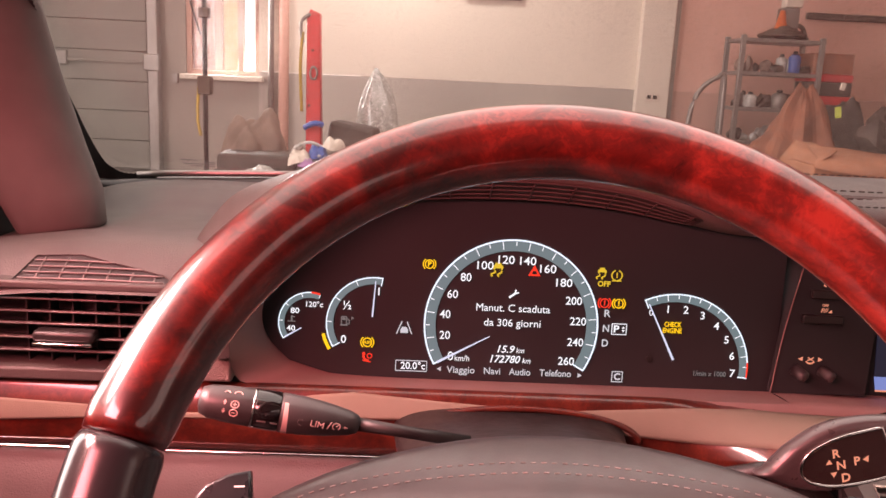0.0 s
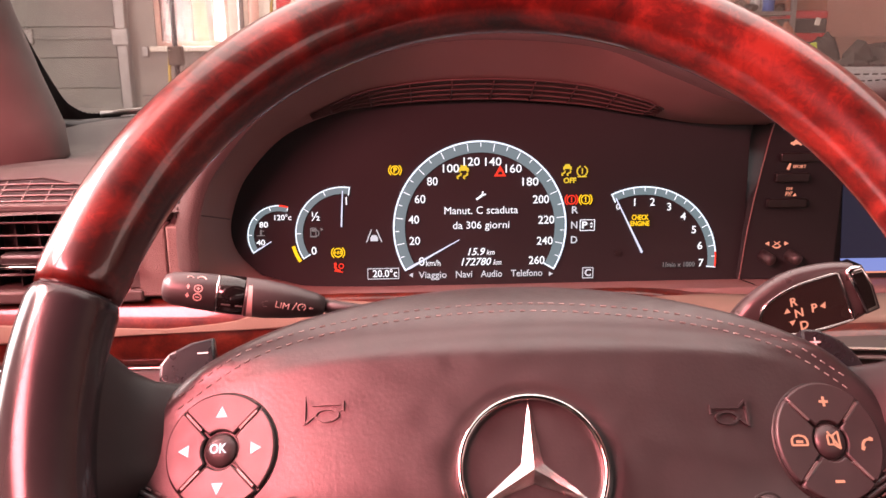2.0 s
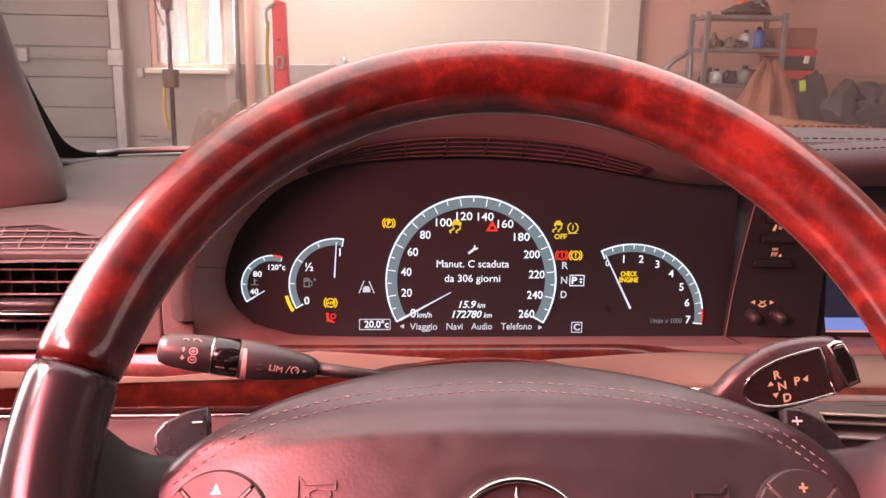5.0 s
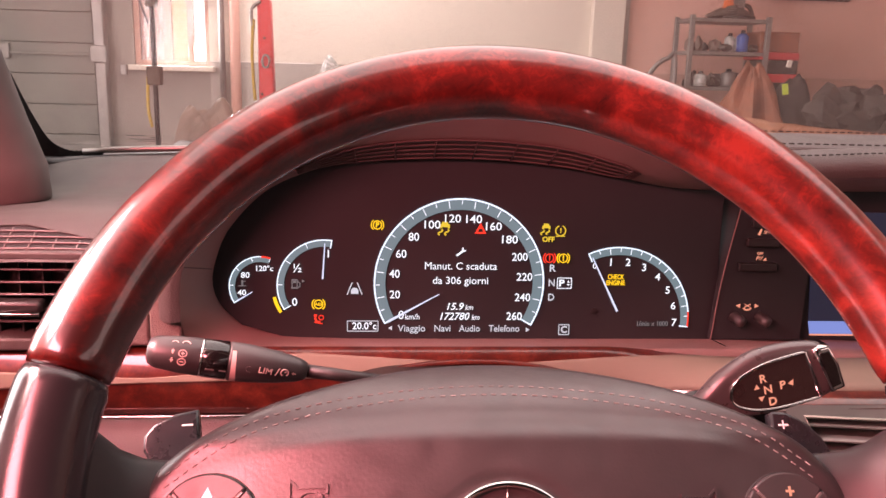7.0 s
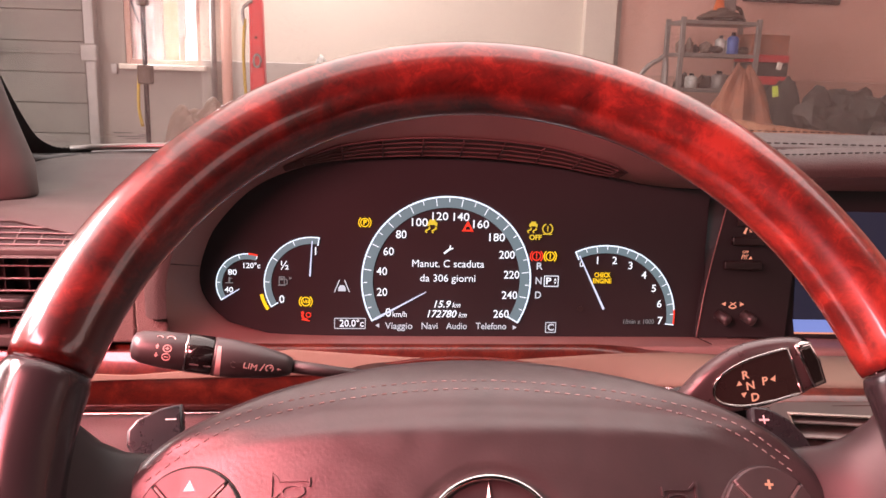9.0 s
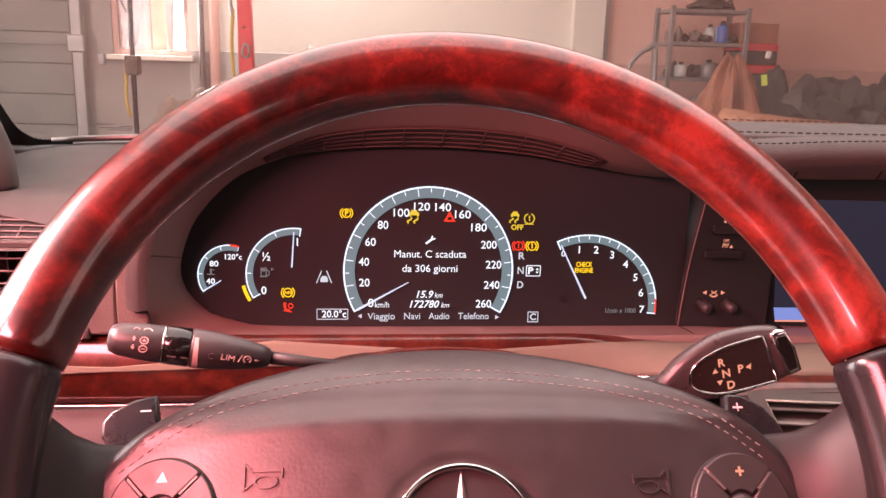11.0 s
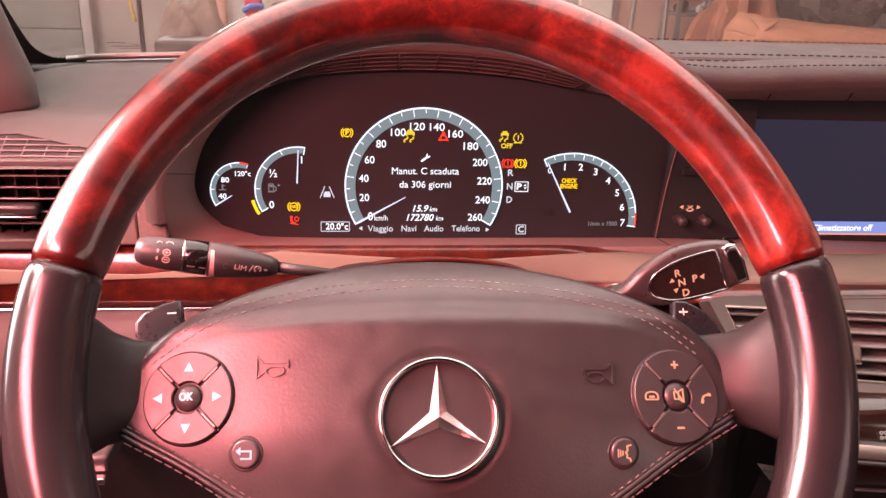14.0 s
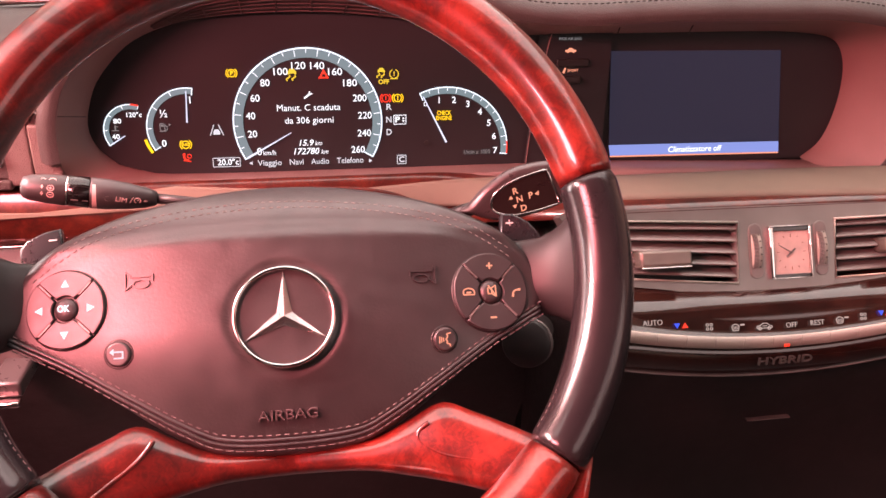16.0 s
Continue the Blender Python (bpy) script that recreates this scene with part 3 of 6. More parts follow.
# a hanging clear bag: gathered at the neck, full below
rings = []
for k in range(19):
    t = k / 18
    r = 0.012 + 0.37 * (t ** 0.80) * (1 - 0.25 * max(0, t - 0.75) * 4 * 0.4) * (1 + 0.10 * math.sin(9 * t))
    rings.append([Vector((r * math.cos(a) * (1 + 0.30 * noise.noise(Vector((math.cos(a) * 2.2, math.sin(a) * 2.2, t * 3)))) + 0.10 * t,
                          0.6 * r * math.sin(a), 1.12 - 1.12 * t + 0.015 * math.sin(5 * a))) for a in [2 * math.pi * i / 40 for i in range(40)]])
single("clear_plastic_bag", loft(rings), CLEAR_BAG, pose(-0.49, 7.0, 0.0), "large crumpled clear plastic bag, gathered at the top", "bag")

# steel shelf with its load
shelf = thing("steel_shelf", pose(3.22, 7.5, 0), "grey open steel shelving unit, loaded with clutter", "shelf")
for sx in (-0.36, 0.38):
    for sy in (-0.2, 0.2):
        part("post", box(sx - 0.022, sx + 0.022, sy - 0.022, sy + 0.022, 0, 1.60, 0.004), STEEL, shelf)
for z in (0.30, 0.62, 0.93, 1.26, 1.56):
    part("board", box(-0.36, 0.38, -0.21, 0.21, z - 0.02, z + 0.015, 0.004), STEEL, shelf)
single("coiled_hose", tube([((0.24 - 0.003 * k) * math.cos(0.4 * k), 0.15 * math.sin(0.4 * k), 0.0014 * k) for k in range(60)], 0.017, 8), RUST, pose(3.28, 7.45, 1.60), "dark hose coiled on the top shelf", "hose")
single("traffic_cone", lathe([(0, 0.09), (0.012, 0.09), (0.014, 0.062), (0.2, 0.02)], 20, pose(0, 0, 0, 0, -90, 0)), ORANGE, pose(3.24, 7.42, 1.64), "small orange cone on the coiled hose", "cone")
for k, (x, z, r, h, mt, lab) in enumerate(((3.28, 1.277, 0.05, 0.17, CLEAR_BAG, "pale plastic bottle"), (3.39, 1.277, 0.055, 0.20, BLUE, "blue plastic bottle"),
                                          (3.00, 0.947, 0.06, 0.14, CLEAR_BAG, "pale paint can"), (3.30, 0.947, 0.07, 0.17, STEEL, "grey paint can"))):
    b = thing("bottle" if "bottle" in lab else "tin", pose(x, 7.40 - 0.03 * (k % 3), z), lab + " standing on the steel shelf", "bottle" if "bottle" in lab else "tin", "tins and bottles on the shelf")
    part("body", lathe([(0, r * 0.9), (0.008, r), (h * 0.72, r), (h * 0.84, r * 0.55)], 20, pose(0, 0, 0, 0, -90, 0)), mt, b)
    part("cap", lathe([(h * 0.84, r * 0.4), (h, r * 0.38)], 16, pose(0, 0, 0, 0, -90, 0)), BLACK, b)
for nm, b, mt, m, lab, cat in (
        ("cardboard_box", box(-0.19, 0.19, -0.18, 0.18, 0, 0.19, 0.01), TARP, pose(3.74, 7.5, 1.28), "brown cardboard box on a stack", "box"),
        ("red_crate", box(-0.20, 0.20, -0.18, 0.18, 0, 0.07, 0.012), RED_PAINT, pose(3.74, 7.48, 1.21), "red plastic tray under a cardboard box", "crate"),
        ("dark_box", box(-0.19, 0.19, -0.18, 0.18, 0, 0.13, 0.012), RUBBLE, pose(3.75, 7.49, 1.08), "dark grimy box between two red trays", "box"),
        ("red_crate", box(-0.20, 0.20, -0.18, 0.18, 0, 0.08, 0.012), RED_PAINT, pose(3.75, 7.48, 1.00), "red plastic tray on a dark crate", "crate"),
        ("dark_crate", box(-0.22, 0.22, -0.2, 0.2, 0, 1.00, 0.012), RUBBLE, pose(3.76, 7.5, 0.0), "tall dark crate beside the shelf", "crate")):
    single(nm, b, mt, m, lab, cat)
random.seed(11)
for z in (1.277, 0.947, 0.637):
    for k in range(9):
        w, h = random.uniform(0.032, 0.075), random.uniform(0.06, 0.15)
        bm = bmesh.new()
        bmesh.ops.create_icosphere(bm, subdivisions=2, radius=1)
        for v in bm.verts:
            q = v.co * (1 + 0.45 * noise.noise(v.co * 1.6 + Vector((k * 2.3, z * 7, 0))))
            v.co = (q.x * w, q.y * w, max(0.0, (q.z + 0.7) * 0.6) * h)
        single("loose_part", bm, (RUBBLE, STEEL, RUST, SACK, CLEAR_BAG)[random.randrange(5)], pose(2.93 + 0.072 * k + random.uniform(-0.02, 0.02), 7.36 + random.uniform(0.0, 0.16), z, 0, 0, 40 * k), "small grimy part lying on the steel shelf", "machine part", "loose parts on the shelf")
pump = thing("pump_unit", pose(3.36, 7.50, 1.60), "pale grey pump unit standing on the top shelf", "pump")
part("body", box(-0.11, 0.05, -0.08, 0.08, 0.0, 0.27, 0.02), STEEL, pump)
part("head", box(-0.09, 0.08, -0.06, 0.06, 0.272, 0.36, 0.015), CREAM, pump)
part("outlet", tube([(0.05, 0, 0.12), (0.12, 0, 0.10), (0.16, 0, 0.02)], 0.02, 10, 12), RUST, pump)
single("steel_hoop", tube([(-0.2, 0, 0.0), (-0.17, 0, 0.85), (-0.08, 0, 1.10), (0.06, 0, 1.20), (0.12, 0, 1.15), (0.13, 0, 0.0)], 0.022, 10, 48), STEEL, pose(2.57, 7.2, 0.0), "bent steel tube frame of a hand truck", "frame")


def sheet_fold(pts, nx=16, seed=0.0, amp=0.03):
    """A draped sheet over a ridge: four corner pairs, with folds, and a thickness."""
    verts, faces = [], []
    for i in range(nx + 1):
        for k, (a, b) in enumerate(pts):
            p = Vector(a).lerp(Vector(b), i / nx)
            p += Vector((0.5, 1, 0.6)) * amp * noise.noise(p * 4.0 + Vector((seed, 0, 0)))
            verts.append(p)
    n = len(pts)
    for i in range(nx):
        for k in range(n - 1):
            faces.append((i * n + k, i * n + k + 1, (i + 1) * n + k + 1, (i + 1) * n + k))
    me = mesh_of("sheet", verts, faces)
    bm = bmesh.new()
    bm.from_mesh(me)
    bmesh.ops.solidify(bm, geom=bm.faces[:], thickness=0.012)
    for f in bm.faces:
        f.smooth = True
    return bm


def tent_sheet(apex, rx, ry, folds=44, rows=18):
    """A stiff sheet hung over a point: radial folds that open towards the hem."""
    verts, faces = [], []
    for k in range(rows + 1):
        t = 0.03 + 0.97 * k / rows
        for i in range(folds):
            a = 2 * math.pi * i / folds
            f = 1 + 0.55 * noise.noise(Vector((1.9 * math.cos(a), 1.9 * math.sin(a), 0.8 * t))) * (0.3 + t) + 0.22 * noise.noise(Vector((5 * math.cos(a), 5 * math.sin(a), 2.5 * t + 7)))
            verts.append((apex[0] + rx * t ** 0.62 * math.cos(a) * f, apex[1] + ry * t ** 0.62 * math.sin(a) * f, apex[2] * (1 - t) + 0.12 * noise.noise(Vector((3 * math.cos(a), 3 * math.sin(a), 3 * t + 1)))))
    for k in range(rows):
        for i in range(folds):
            j = (i + 1) % folds
            faces.append((k * folds + i, k * folds + j, (k + 1) * folds + j, (k + 1) * folds + i))
    faces.append(tuple(range(folds)))
    return mesh_of("sheet", verts, faces, False)


tarp = thing("tarpaulin", pose(0, 0, 0), "rust-brown tarpaulin draped over a peaked load", "tarpaulin")
part("sheet", tent_sheet((3.12, 6.5, 1.15), 0.50, 0.42), TARP, tarp)
single("work_jacket", lump(0.46, 0.4, 1.06, 5.2, 22, 0.10, 2.2), RUBBLE, pose(3.55, 6.6, 0.0), "dark work jacket hung over a heap", "jacket")
single("reflective_band", box(-0.024, 0.024, -0.01, 0.01, -0.045, 0.045, 0.004), HIVIS, pose(3.35, 6.36, 0.95, 0, -10, 0), "lime reflective band on a dark jacket", "band")
single("reflective_band", box(-0.02, 0.02, -0.01, 0.01, -0.03, 0.03, 0.004), CREAM, pose(3.37, 6.38, 1.16, 0, 12, 0), "small pale reflective band on a jacket", "band")
for k, (x, y, z, w, mt) in enumerate(((-1.00, 5.95, 0.40, 0.16, CREAM), (-0.86, 6.0, 0.44, 0.14, BLUE), (-0.74, 6.02, 0.50, 0.18, CREAM), (-0.93, 5.92, 0.34, 0.12, HEATHER))):
    single("rag", lump(w, 0.14, 0.07, 3.1 * k + 0.7, 14, 0.5), mt, pose(x, y, z, 14, -18 + 9 * k, 25 * k), "crumpled coloured rag on the heap by the post", "rag", "rags on the heap")
random.seed(4)
for k in range(30):
    s = random.uniform(0.09, 0.21)
    bm = bmesh.new()
    bmesh.ops.create_icosphere(bm, subdivisions=2, radius=s)
    for v in bm.verts:
        v.co *= 1 + 0.6 * noise.noise(v.co * 9 + Vector((k * 3.1, 0, 0)))
        v.co.z *= 0.75
    single("scrap_block", bm, RUBBLE, pose(3.68 + 0.17 * (k % 10) + random.uniform(-0.1, 0.1), 5.95 + 0.22 * (k // 10), 0.48 + 0.17 * (k // 10) + random.uniform(0, 0.1), 20 * k, 33 * k, 50 * k),
           "dark grimy block of scrap metal", "scrap", "scrap heap")
single("scrap_heap", lump(1.9, 1.0, 0.62, 8.8, 26, 0.4), RUBBLE, pose(4.2, 6.2, 0.0), "heap of dark grimy scrap metal", "scrap")
carton = thing("orange_carton", pose(2.85, 5.0, 0.0, 0, 0, -4), "open orange cardboard carton with loose flaps", "box")
part("body", box(-0.42, 0.85, -0.3, 0.3, 0.0, 0.64, 0.012), ORANGE_BOARD, carton)
part("flap", sheet_fold([((-0.45, -0.35, 0.62), (0.85, -0.38, 0.50)), ((-0.40, -0.28, 0.69), (0.85, -0.3, 0.65)), ((-0.36, 0.0, 0.75), (0.85, 0, 0.66))], 10, 1.0, 0.03), ORANGE_BOARD, carton)
part("flap", sheet_fold([((-0.42, -0.3, 0.64), (-0.42, 0.3, 0.64)), ((-0.30, -0.3, 0.74), (-0.33, 0.3, 0.77))], 8, 5.0, 0.03), ORANGE_BOARD, carton)

# ---------------------------------------------------------------- car cabin
# hood and bezel outlines in x, z, matched point by point: at the display and at the driver's edge
GLASS_EDGE = [(-0.154, 0.822), (-0.170, 0.838), (-0.176, 0.855), (-0.173, 0.875), (-0.161, 0.901), (-0.130, 0.932), (-0.086, 0.950), (-0.041, 0.957), (0.03, 0.959),
              (0.093, 0.9548), (0.139, 0.9475), (0.185, 0.9385), (0.25, 0.936), (0.33, 0.937), (0.44, 0.938), (0.50, 0.937), (0.545, 0.930), (0.562, 0.912), (0.568, 0.885), (0.566, 0.850), (0.557, 0.822), (0.538, 0.805)]
HOOD_EDGE = [(-0.185, 0.818), (-0.1880, 0.842), (-0.1878, 0.865), (-0.184, 0.884), (-0.172, 0.912), (-0.137, 0.951), (-0.089, 0.980), (-0.036, 0.997), (0.02, 1.002),
             (0.096, 0.996), (0.150, 0.976), (0.20, 0.958), (0.26, 0.953), (0.34, 0.956), (0.45, 0.957), (0.52, 0.955), (0.572, 0.945), (0.596, 0.920), (0.606, 0.885), (0.602, 0.845), (0.590, 0.815), (0.566, 0.796)]
BOTTOM_G = [(0.235, 0.8105), (0.1, 0.8105), (0.0, 0.8105), (-0.08, 0.8110), (-0.128, 0.8135)]
BOTTOM_H = [(0.235, 0.8150), (0.1, 0.8150), (0.0, 0.8150), (-0.09, 0.8150), (-0.150, 0.8150)]
NB = 180
g_line = spline([(x, 0, z) for x, z in BOTTOM_G + GLASS_EDGE], NB)
h_full = spline([(x, 0, z) for x, z in BOTTOM_H + HOOD_EDGE], NB)
h_line = spline([(x, 0, z) for x, z in HOOD_EDGE[1:]], NB)


def smooth(t):
    t = min(1, max(0, t))
    return t * t * (3 - 2 * t)


def at_y(line, y, lean=0.0):
    return [Vector((p.x, y + lean * (p.z - 0.85), p.z)) for p in line]


def between(a, b, t):
    return [p.lerp(q, t) for p, q in zip(a, b)]


dash = thing("dashboard", pose(0, 0, 0), "grey leather dashboard with taupe surround and burl wood inlays", "dashboard")
inner = at_y(g_line, 0.369, 0.055)
outer = [Vector((p.x, 0.318 + 0.017 * min(1, max(0, (0.842 - p.z) / 0.022)) * (1 if p.x < 0.3 else 0), p.z)) for p in h_full]
rows = [at_y(g_line, 0.385), inner, between(inner, outer, 0.30), between(inner, outer, 0.75), between(inner, outer, 0.96), outer]
part("display_surround", loft(rows, False, False), BEZEL, dash, "smooth matt taupe surround of the displays")
roll = []
for dz, y in ((0.000, 0.3178), (0.005, 0.3150), (0.011, 0.3155), (0.017, 0.325), (0.019, 0.345), (0.014, 0.40), (-0.004, 0.50), (-0.045, 0.62)):
    line = []
    for i, p in enumerate(h_line):
        q = h_line[min(i + 1, NB - 1)] - h_line[max(i - 1, 0)]
        nrm = Vector((-q.z, 0, q.x)).normalized()
        c = p + nrm * dz + Vector((-0.046 * smooth((-0.105 - p.x) / 0.05) * smooth((y - 0.320) / 0.09), 0, 0))
        line.append(Vector((c.x, y, c.z)))
    roll.append(line)
part("hood", loft(roll, False, False), DASH_LEATHER, dash, "grain leather hood over the displays")
seam = [p + Vector((0, -0.0012, 0.0008)) for p in roll[3]]
stitches(seam[6:], 0.0032, 0.0055, 0.0007, BLACK_THREAD, dash, "stitching", Vector((0, -1, 1)))

# defroster grille on the underside of the hood
GA, GB = [min(range(NB), key=lambda i: abs(g_line[i].x - x) + (9 if g_line[i].z < 0.93 else 0)) for x in (-0.104, 0.160)]
def under_hood(i, r):
    """A point on the underside of the hood; the slots draw together at both ends."""
    t = (i - GA) / (GB - 1 - GA)
    return inner[i].lerp(outer[i], 0.20 + (r - 0.20) * min(1.0, 0.35 + 4 * t, 0.55 + 9 * (1 - t)))


grille = part("hood_grille", loft([[under_hood(i, r) for i in range(GA, GB)] for r in (0.02, 0.39)], False, False), GRILLE_BACK, dash, "slotted grille under the hood with shade in its colour")
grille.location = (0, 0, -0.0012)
for r in (0.03, 0.12, 0.21, 0.30, 0.39):
    part("grille_rib", tube([under_hood(i, r) + Vector((0, 0, -0.0022)) for i in range(GA, GB)], 0.0007, 6), GRILLE_RIB, grille, "", pose(0, 0, 0.0017))
for i in range(GA + 2, GB - 1, 4):
    part("grille_bridge", tube([under_hood(i, r) + Vector((0, 0, -0.0020)) for r in (0.02, 0.20, 0.39)], 0.0007, 6), GRILLE_RIB, grille, "", pose(0, 0, 0.0015))
crease = min(range(NB), key=lambda i: abs(g_line[i].z - 0.870) + (9 if g_line[i].x > 0 else 0))
part("crease", tube([inner[crease].lerp(outer[crease], r) + Vector((0, -0.0002, 0)) for r in (0.02, 0.3, 0.75, 0.97)], 0.0005, 6), GRILLE_RIB, dash)

# lower lip of the surround
lip = []
for y, z in ((0.382, 0.8105), (0.372, 0.8108), (0.345, 0.8145), (0.3352, 0.8149), (0.333, 0.8130), (0.332, 0.806)):
    lip.append([Vector((x, y, z - 0.010 * max(0, (x - 0.25) / 0.3))) for x in [0.2345 + 0.0196 * k for k in range(19)]])
part("surround_edge", loft([[Vector((x, y, z)) for x in [-0.186 + 0.0212 * k for k in range(21)]] for y, z in ((0.3352, 0.8150), (0.333, 0.8132), (0.332, 0.806))], False, False), BEZEL, dash)
part("surround_lip", loft(lip, False, False), BEZEL, dash)

# trim strips under the displays: a ruled sheet whose section turns into a ledge over the centre vents
def trim_point(x, v, proud=0.0):
    k = smooth((x - 0.13) / 0.14)
    top = Vector((x, 0.334, 0.8165)).lerp(Vector((x, 0.336, 0.806)), k)
    low = Vector((x, 0.326, 0.7665)).lerp(Vector((x, 0.222, 0.8135)), k)
    p = top.lerp(low, v)
    bow = math.sin(math.pi * v) * (0.006 + 0.004 * k)
    nrm = Vector((0, -1, 0.15)).lerp(Vector((0, -0.25, 1)), k).normalized()
    return p + nrm * (bow + proud)


def strip(x0, x1, v0, v1, proud, n=60, m=8):
    rows = []
    for i in range(n + 1):
        x = x0 + (x1 - x0) * i / n
        a, b = v0(x), v1(x)
        rows.append([trim_point(x, a, -0.004)] + [trim_point(x, a + (b - a) * j / m, proud) for j in range(m + 1)] + [trim_point(x, b, -0.004)])
    return loft(rows, False, False)


def taupe_top(x):
    return float(np.interp(x, (-0.40, -0.30, -0.22, -0.17, -0.135, -0.10, -0.03, 0.05, 0.12, 0.20, 0.27, 0.40, 0.47, 0.6), (0.28, 0.36, 0.44, 0.36, 0.14, 0.07, 0.16, 0.24, 0.16, 0.06, 0.10, 0.09, 0.01, 0.01)))


def taupe_low(x):
    return float(np.interp(x, (-0.40, -0.30, -0.22, -0.15, -0.05, 0.05, 0.15, 0.25, 0.40, 0.6), (0.68, 0.56, 0.50, 0.47, 0.42, 0.45, 0.62, 0.80, 0.84, 0.93)))


part("wood_inlay", strip(-0.40, 0.60, lambda x: 0.0, lambda x: 1.0, 0.0), WOOD_TRIM, dash, "glossy dark red burl wood inlay")
part("trim_band", strip(-0.40, 0.60, taupe_top, taupe_low, 0.0018), TAUPE, dash, "taupe leather band let into the wood")
part("chrome_strip", tube([trim_point(-0.40 + 0.0115 * k, 1.0) + Vector((0, -0.003, -0.001)) for k in range(46)], 0.0014, 8), CHROME, dash, "thin chrome strip under the wood")
knee = [[Vector((x, y, z)) for x in (-0.42, -0.3, -0.2, -0.1, 0.0, 0.1, 0.2, 0.25)] for y, z in ((0.334, 0.7655), (0.327, 0.760), (0.318, 0.735), (0.305, 0.70), (0.30, 0.66))]
part("knee_panel", loft(knee, False, False), KNEE_LEATHER, dash, "grained grey leather knee panel")
low = [[Vector((x, y, z)) for x in (-0.55, -0.3, 0.0, 0.25)] for y, z in ((0.31, 0.665), (0.33, 0.60), (0.40, 0.48), (0.46, 0.30), (0.46, 0.1))]
part("lower_panel", loft(low, False, False), BLACK, dash)

# left end of the dash: end cap, main vent, small demister grille
part("end_cap", box(-0.2122, -0.1888, 0.3240, 0.40, 0.8200, 0.8738, 0.0022), CAP_LEATHER, dash, "small taupe grain leather panel")
part("end_cap", box(-0.2360, -0.2128, 0.3260, 0.40, 0.8200, 0.8738, 0.0022), CAP_LEATHER, dash)
part("end_cap", box(-0.2360, -0.1900, 0.3340, 0.42, 0.8748, 0.8990, 0.006), DASH_LEATHER, dash)
part("thumb_wheel", lathe([(-0.004, 0.012), (-0.003, 0.014), (0.003, 0.014), (0.004, 0.012)], 24, pose(-0.240, 0.335, 0.848)), SLAT, dash)
top = []
for y, z in ((0.322, 0.8845), (0.327, 0.8880), (0.352, 0.9045), (0.374, 0.9115), (0.42, 0.911), (0.47, 0.905), (0.53, 0.905), (0.56, 0.912), (0.585, 0.925), (0.66, 0.928), (0.74, 0.925)):
    top.append([Vector((x, y + 0.0 * x, z - 0.02 * smooth((-0.30 - x) / 0.2))) for x in [-0.60 + (0.4 if y < 0.42 else 0.5) * k / 16 for k in range(17)]])
part("dash_top", loft(top, False, False), DASH_LEATHER, dash, "grained grey leather dash top")
right_top = []
for y, z in ((0.335, 0.951), (0.337, 0.958), (0.345, 0.9635), (0.37, 0.969), (0.42, 0.974), (0.475, 0.977), (0.50, 0.975), (0.53, 0.955), (0.62, 0.93), (0.74, 0.925)):
    right_top.append([Vector((x, y, z - 0.06 * smooth((x - 0.60) / 0.35) - 0.02 * smooth((0.16 - x) / 0.08))) for x in [0.225 + 0.036 * k for k in range(24)]])
part("dash_top", loft(right_top, False, False), DASH_LEATHER, dash, "stitched grey leather dash top before the passenger")
for yy, z in ((0.475, 0.9785), (0.396, 0.9735), (0.370, 0.9705)):
    stitches([Vector((0.23 + 0.018 * k, yy, z - 0.06 * smooth((0.02 * k - 0.44) / 0.35))) for k in range(30)], 0.0045, 0.0075, 0.0009, BLACK_THREAD, dash)
for yy, z in ((0.380, 0.9698), (0.386, 0.9704)):
    part("seam", tube([(0.23 + 0.018 * k, yy, z - 0.06 * smooth((0.02 * k - 0.44) / 0.35)) for k in range(30)], 0.0011, 6), DASH_LEATHER, dash)
part("joint_line", tube([(0.305, 0.333, 0.957), (0.305, 0.345, 0.941)], 0.0007, 6), BLACK, dash)
part("joint_line", tube([(0.375, 0.333, 0.957), (0.375, 0.345, 0.941)], 0.0007, 6), BLACK, dash)

vent = thing("side_air_vent", pose(-0.298, 0.33, 0.86), "dark slatted air vent with a chrome tab at the dash end", "air vent")
part("housing", box(-0.080, 0.062, 0.026, 0.034, -0.045, 0.034), BLACK, vent)
for nm, b in (("surround", box(-0.085, 0.066, -0.006, 0.034, 0.0250, 0.0315, 0.002)), ("surround", box(-0.085, 0.066, -0.006, 0.034, -0.0430, -0.0335, 0.002)),
              ("surround", box(0.055, 0.066, -0.004, 0.034, -0.0335, 0.0250, 0.002)), ("surround", box(-0.092, -0.085, -0.004, 0.034, -0.040, 0.030, 0.002))):
    part(nm, b, DASH_LEATHER, vent)
for z in (0.0174, 0.0080, -0.0012, -0.0118, -0.0215):
    part("slat", plate([(-0.002, -0.0007), (0.0200, -0.0056), (0.0200, -0.0046), (-0.002, 0.0006)], -0.085, 0.055, 0.0004), SIDE_SLAT, vent, "", pose(0, 0, z) @ pose(0, 0, 0, 90, 0, 90))
tab = part("tab", box(-0.032, 0.012, -0.010, 0.004, -0.0135, -0.0045, 0.003), BLACK, vent)
part("tab_strip", box(-0.031, 0.011, -0.0115, -0.0095, -0.0148, -0.0128, 0.0006), CHROME, tab, "thin chrome strip")
for k in range(6):
    part("vane", box(-0.0437 + 0.0168 * k - 0.0006, -0.0437 + 0.0168 * k + 0.0006, 0.010, 0.024, -0.034, 0.025), BLACK, vent)

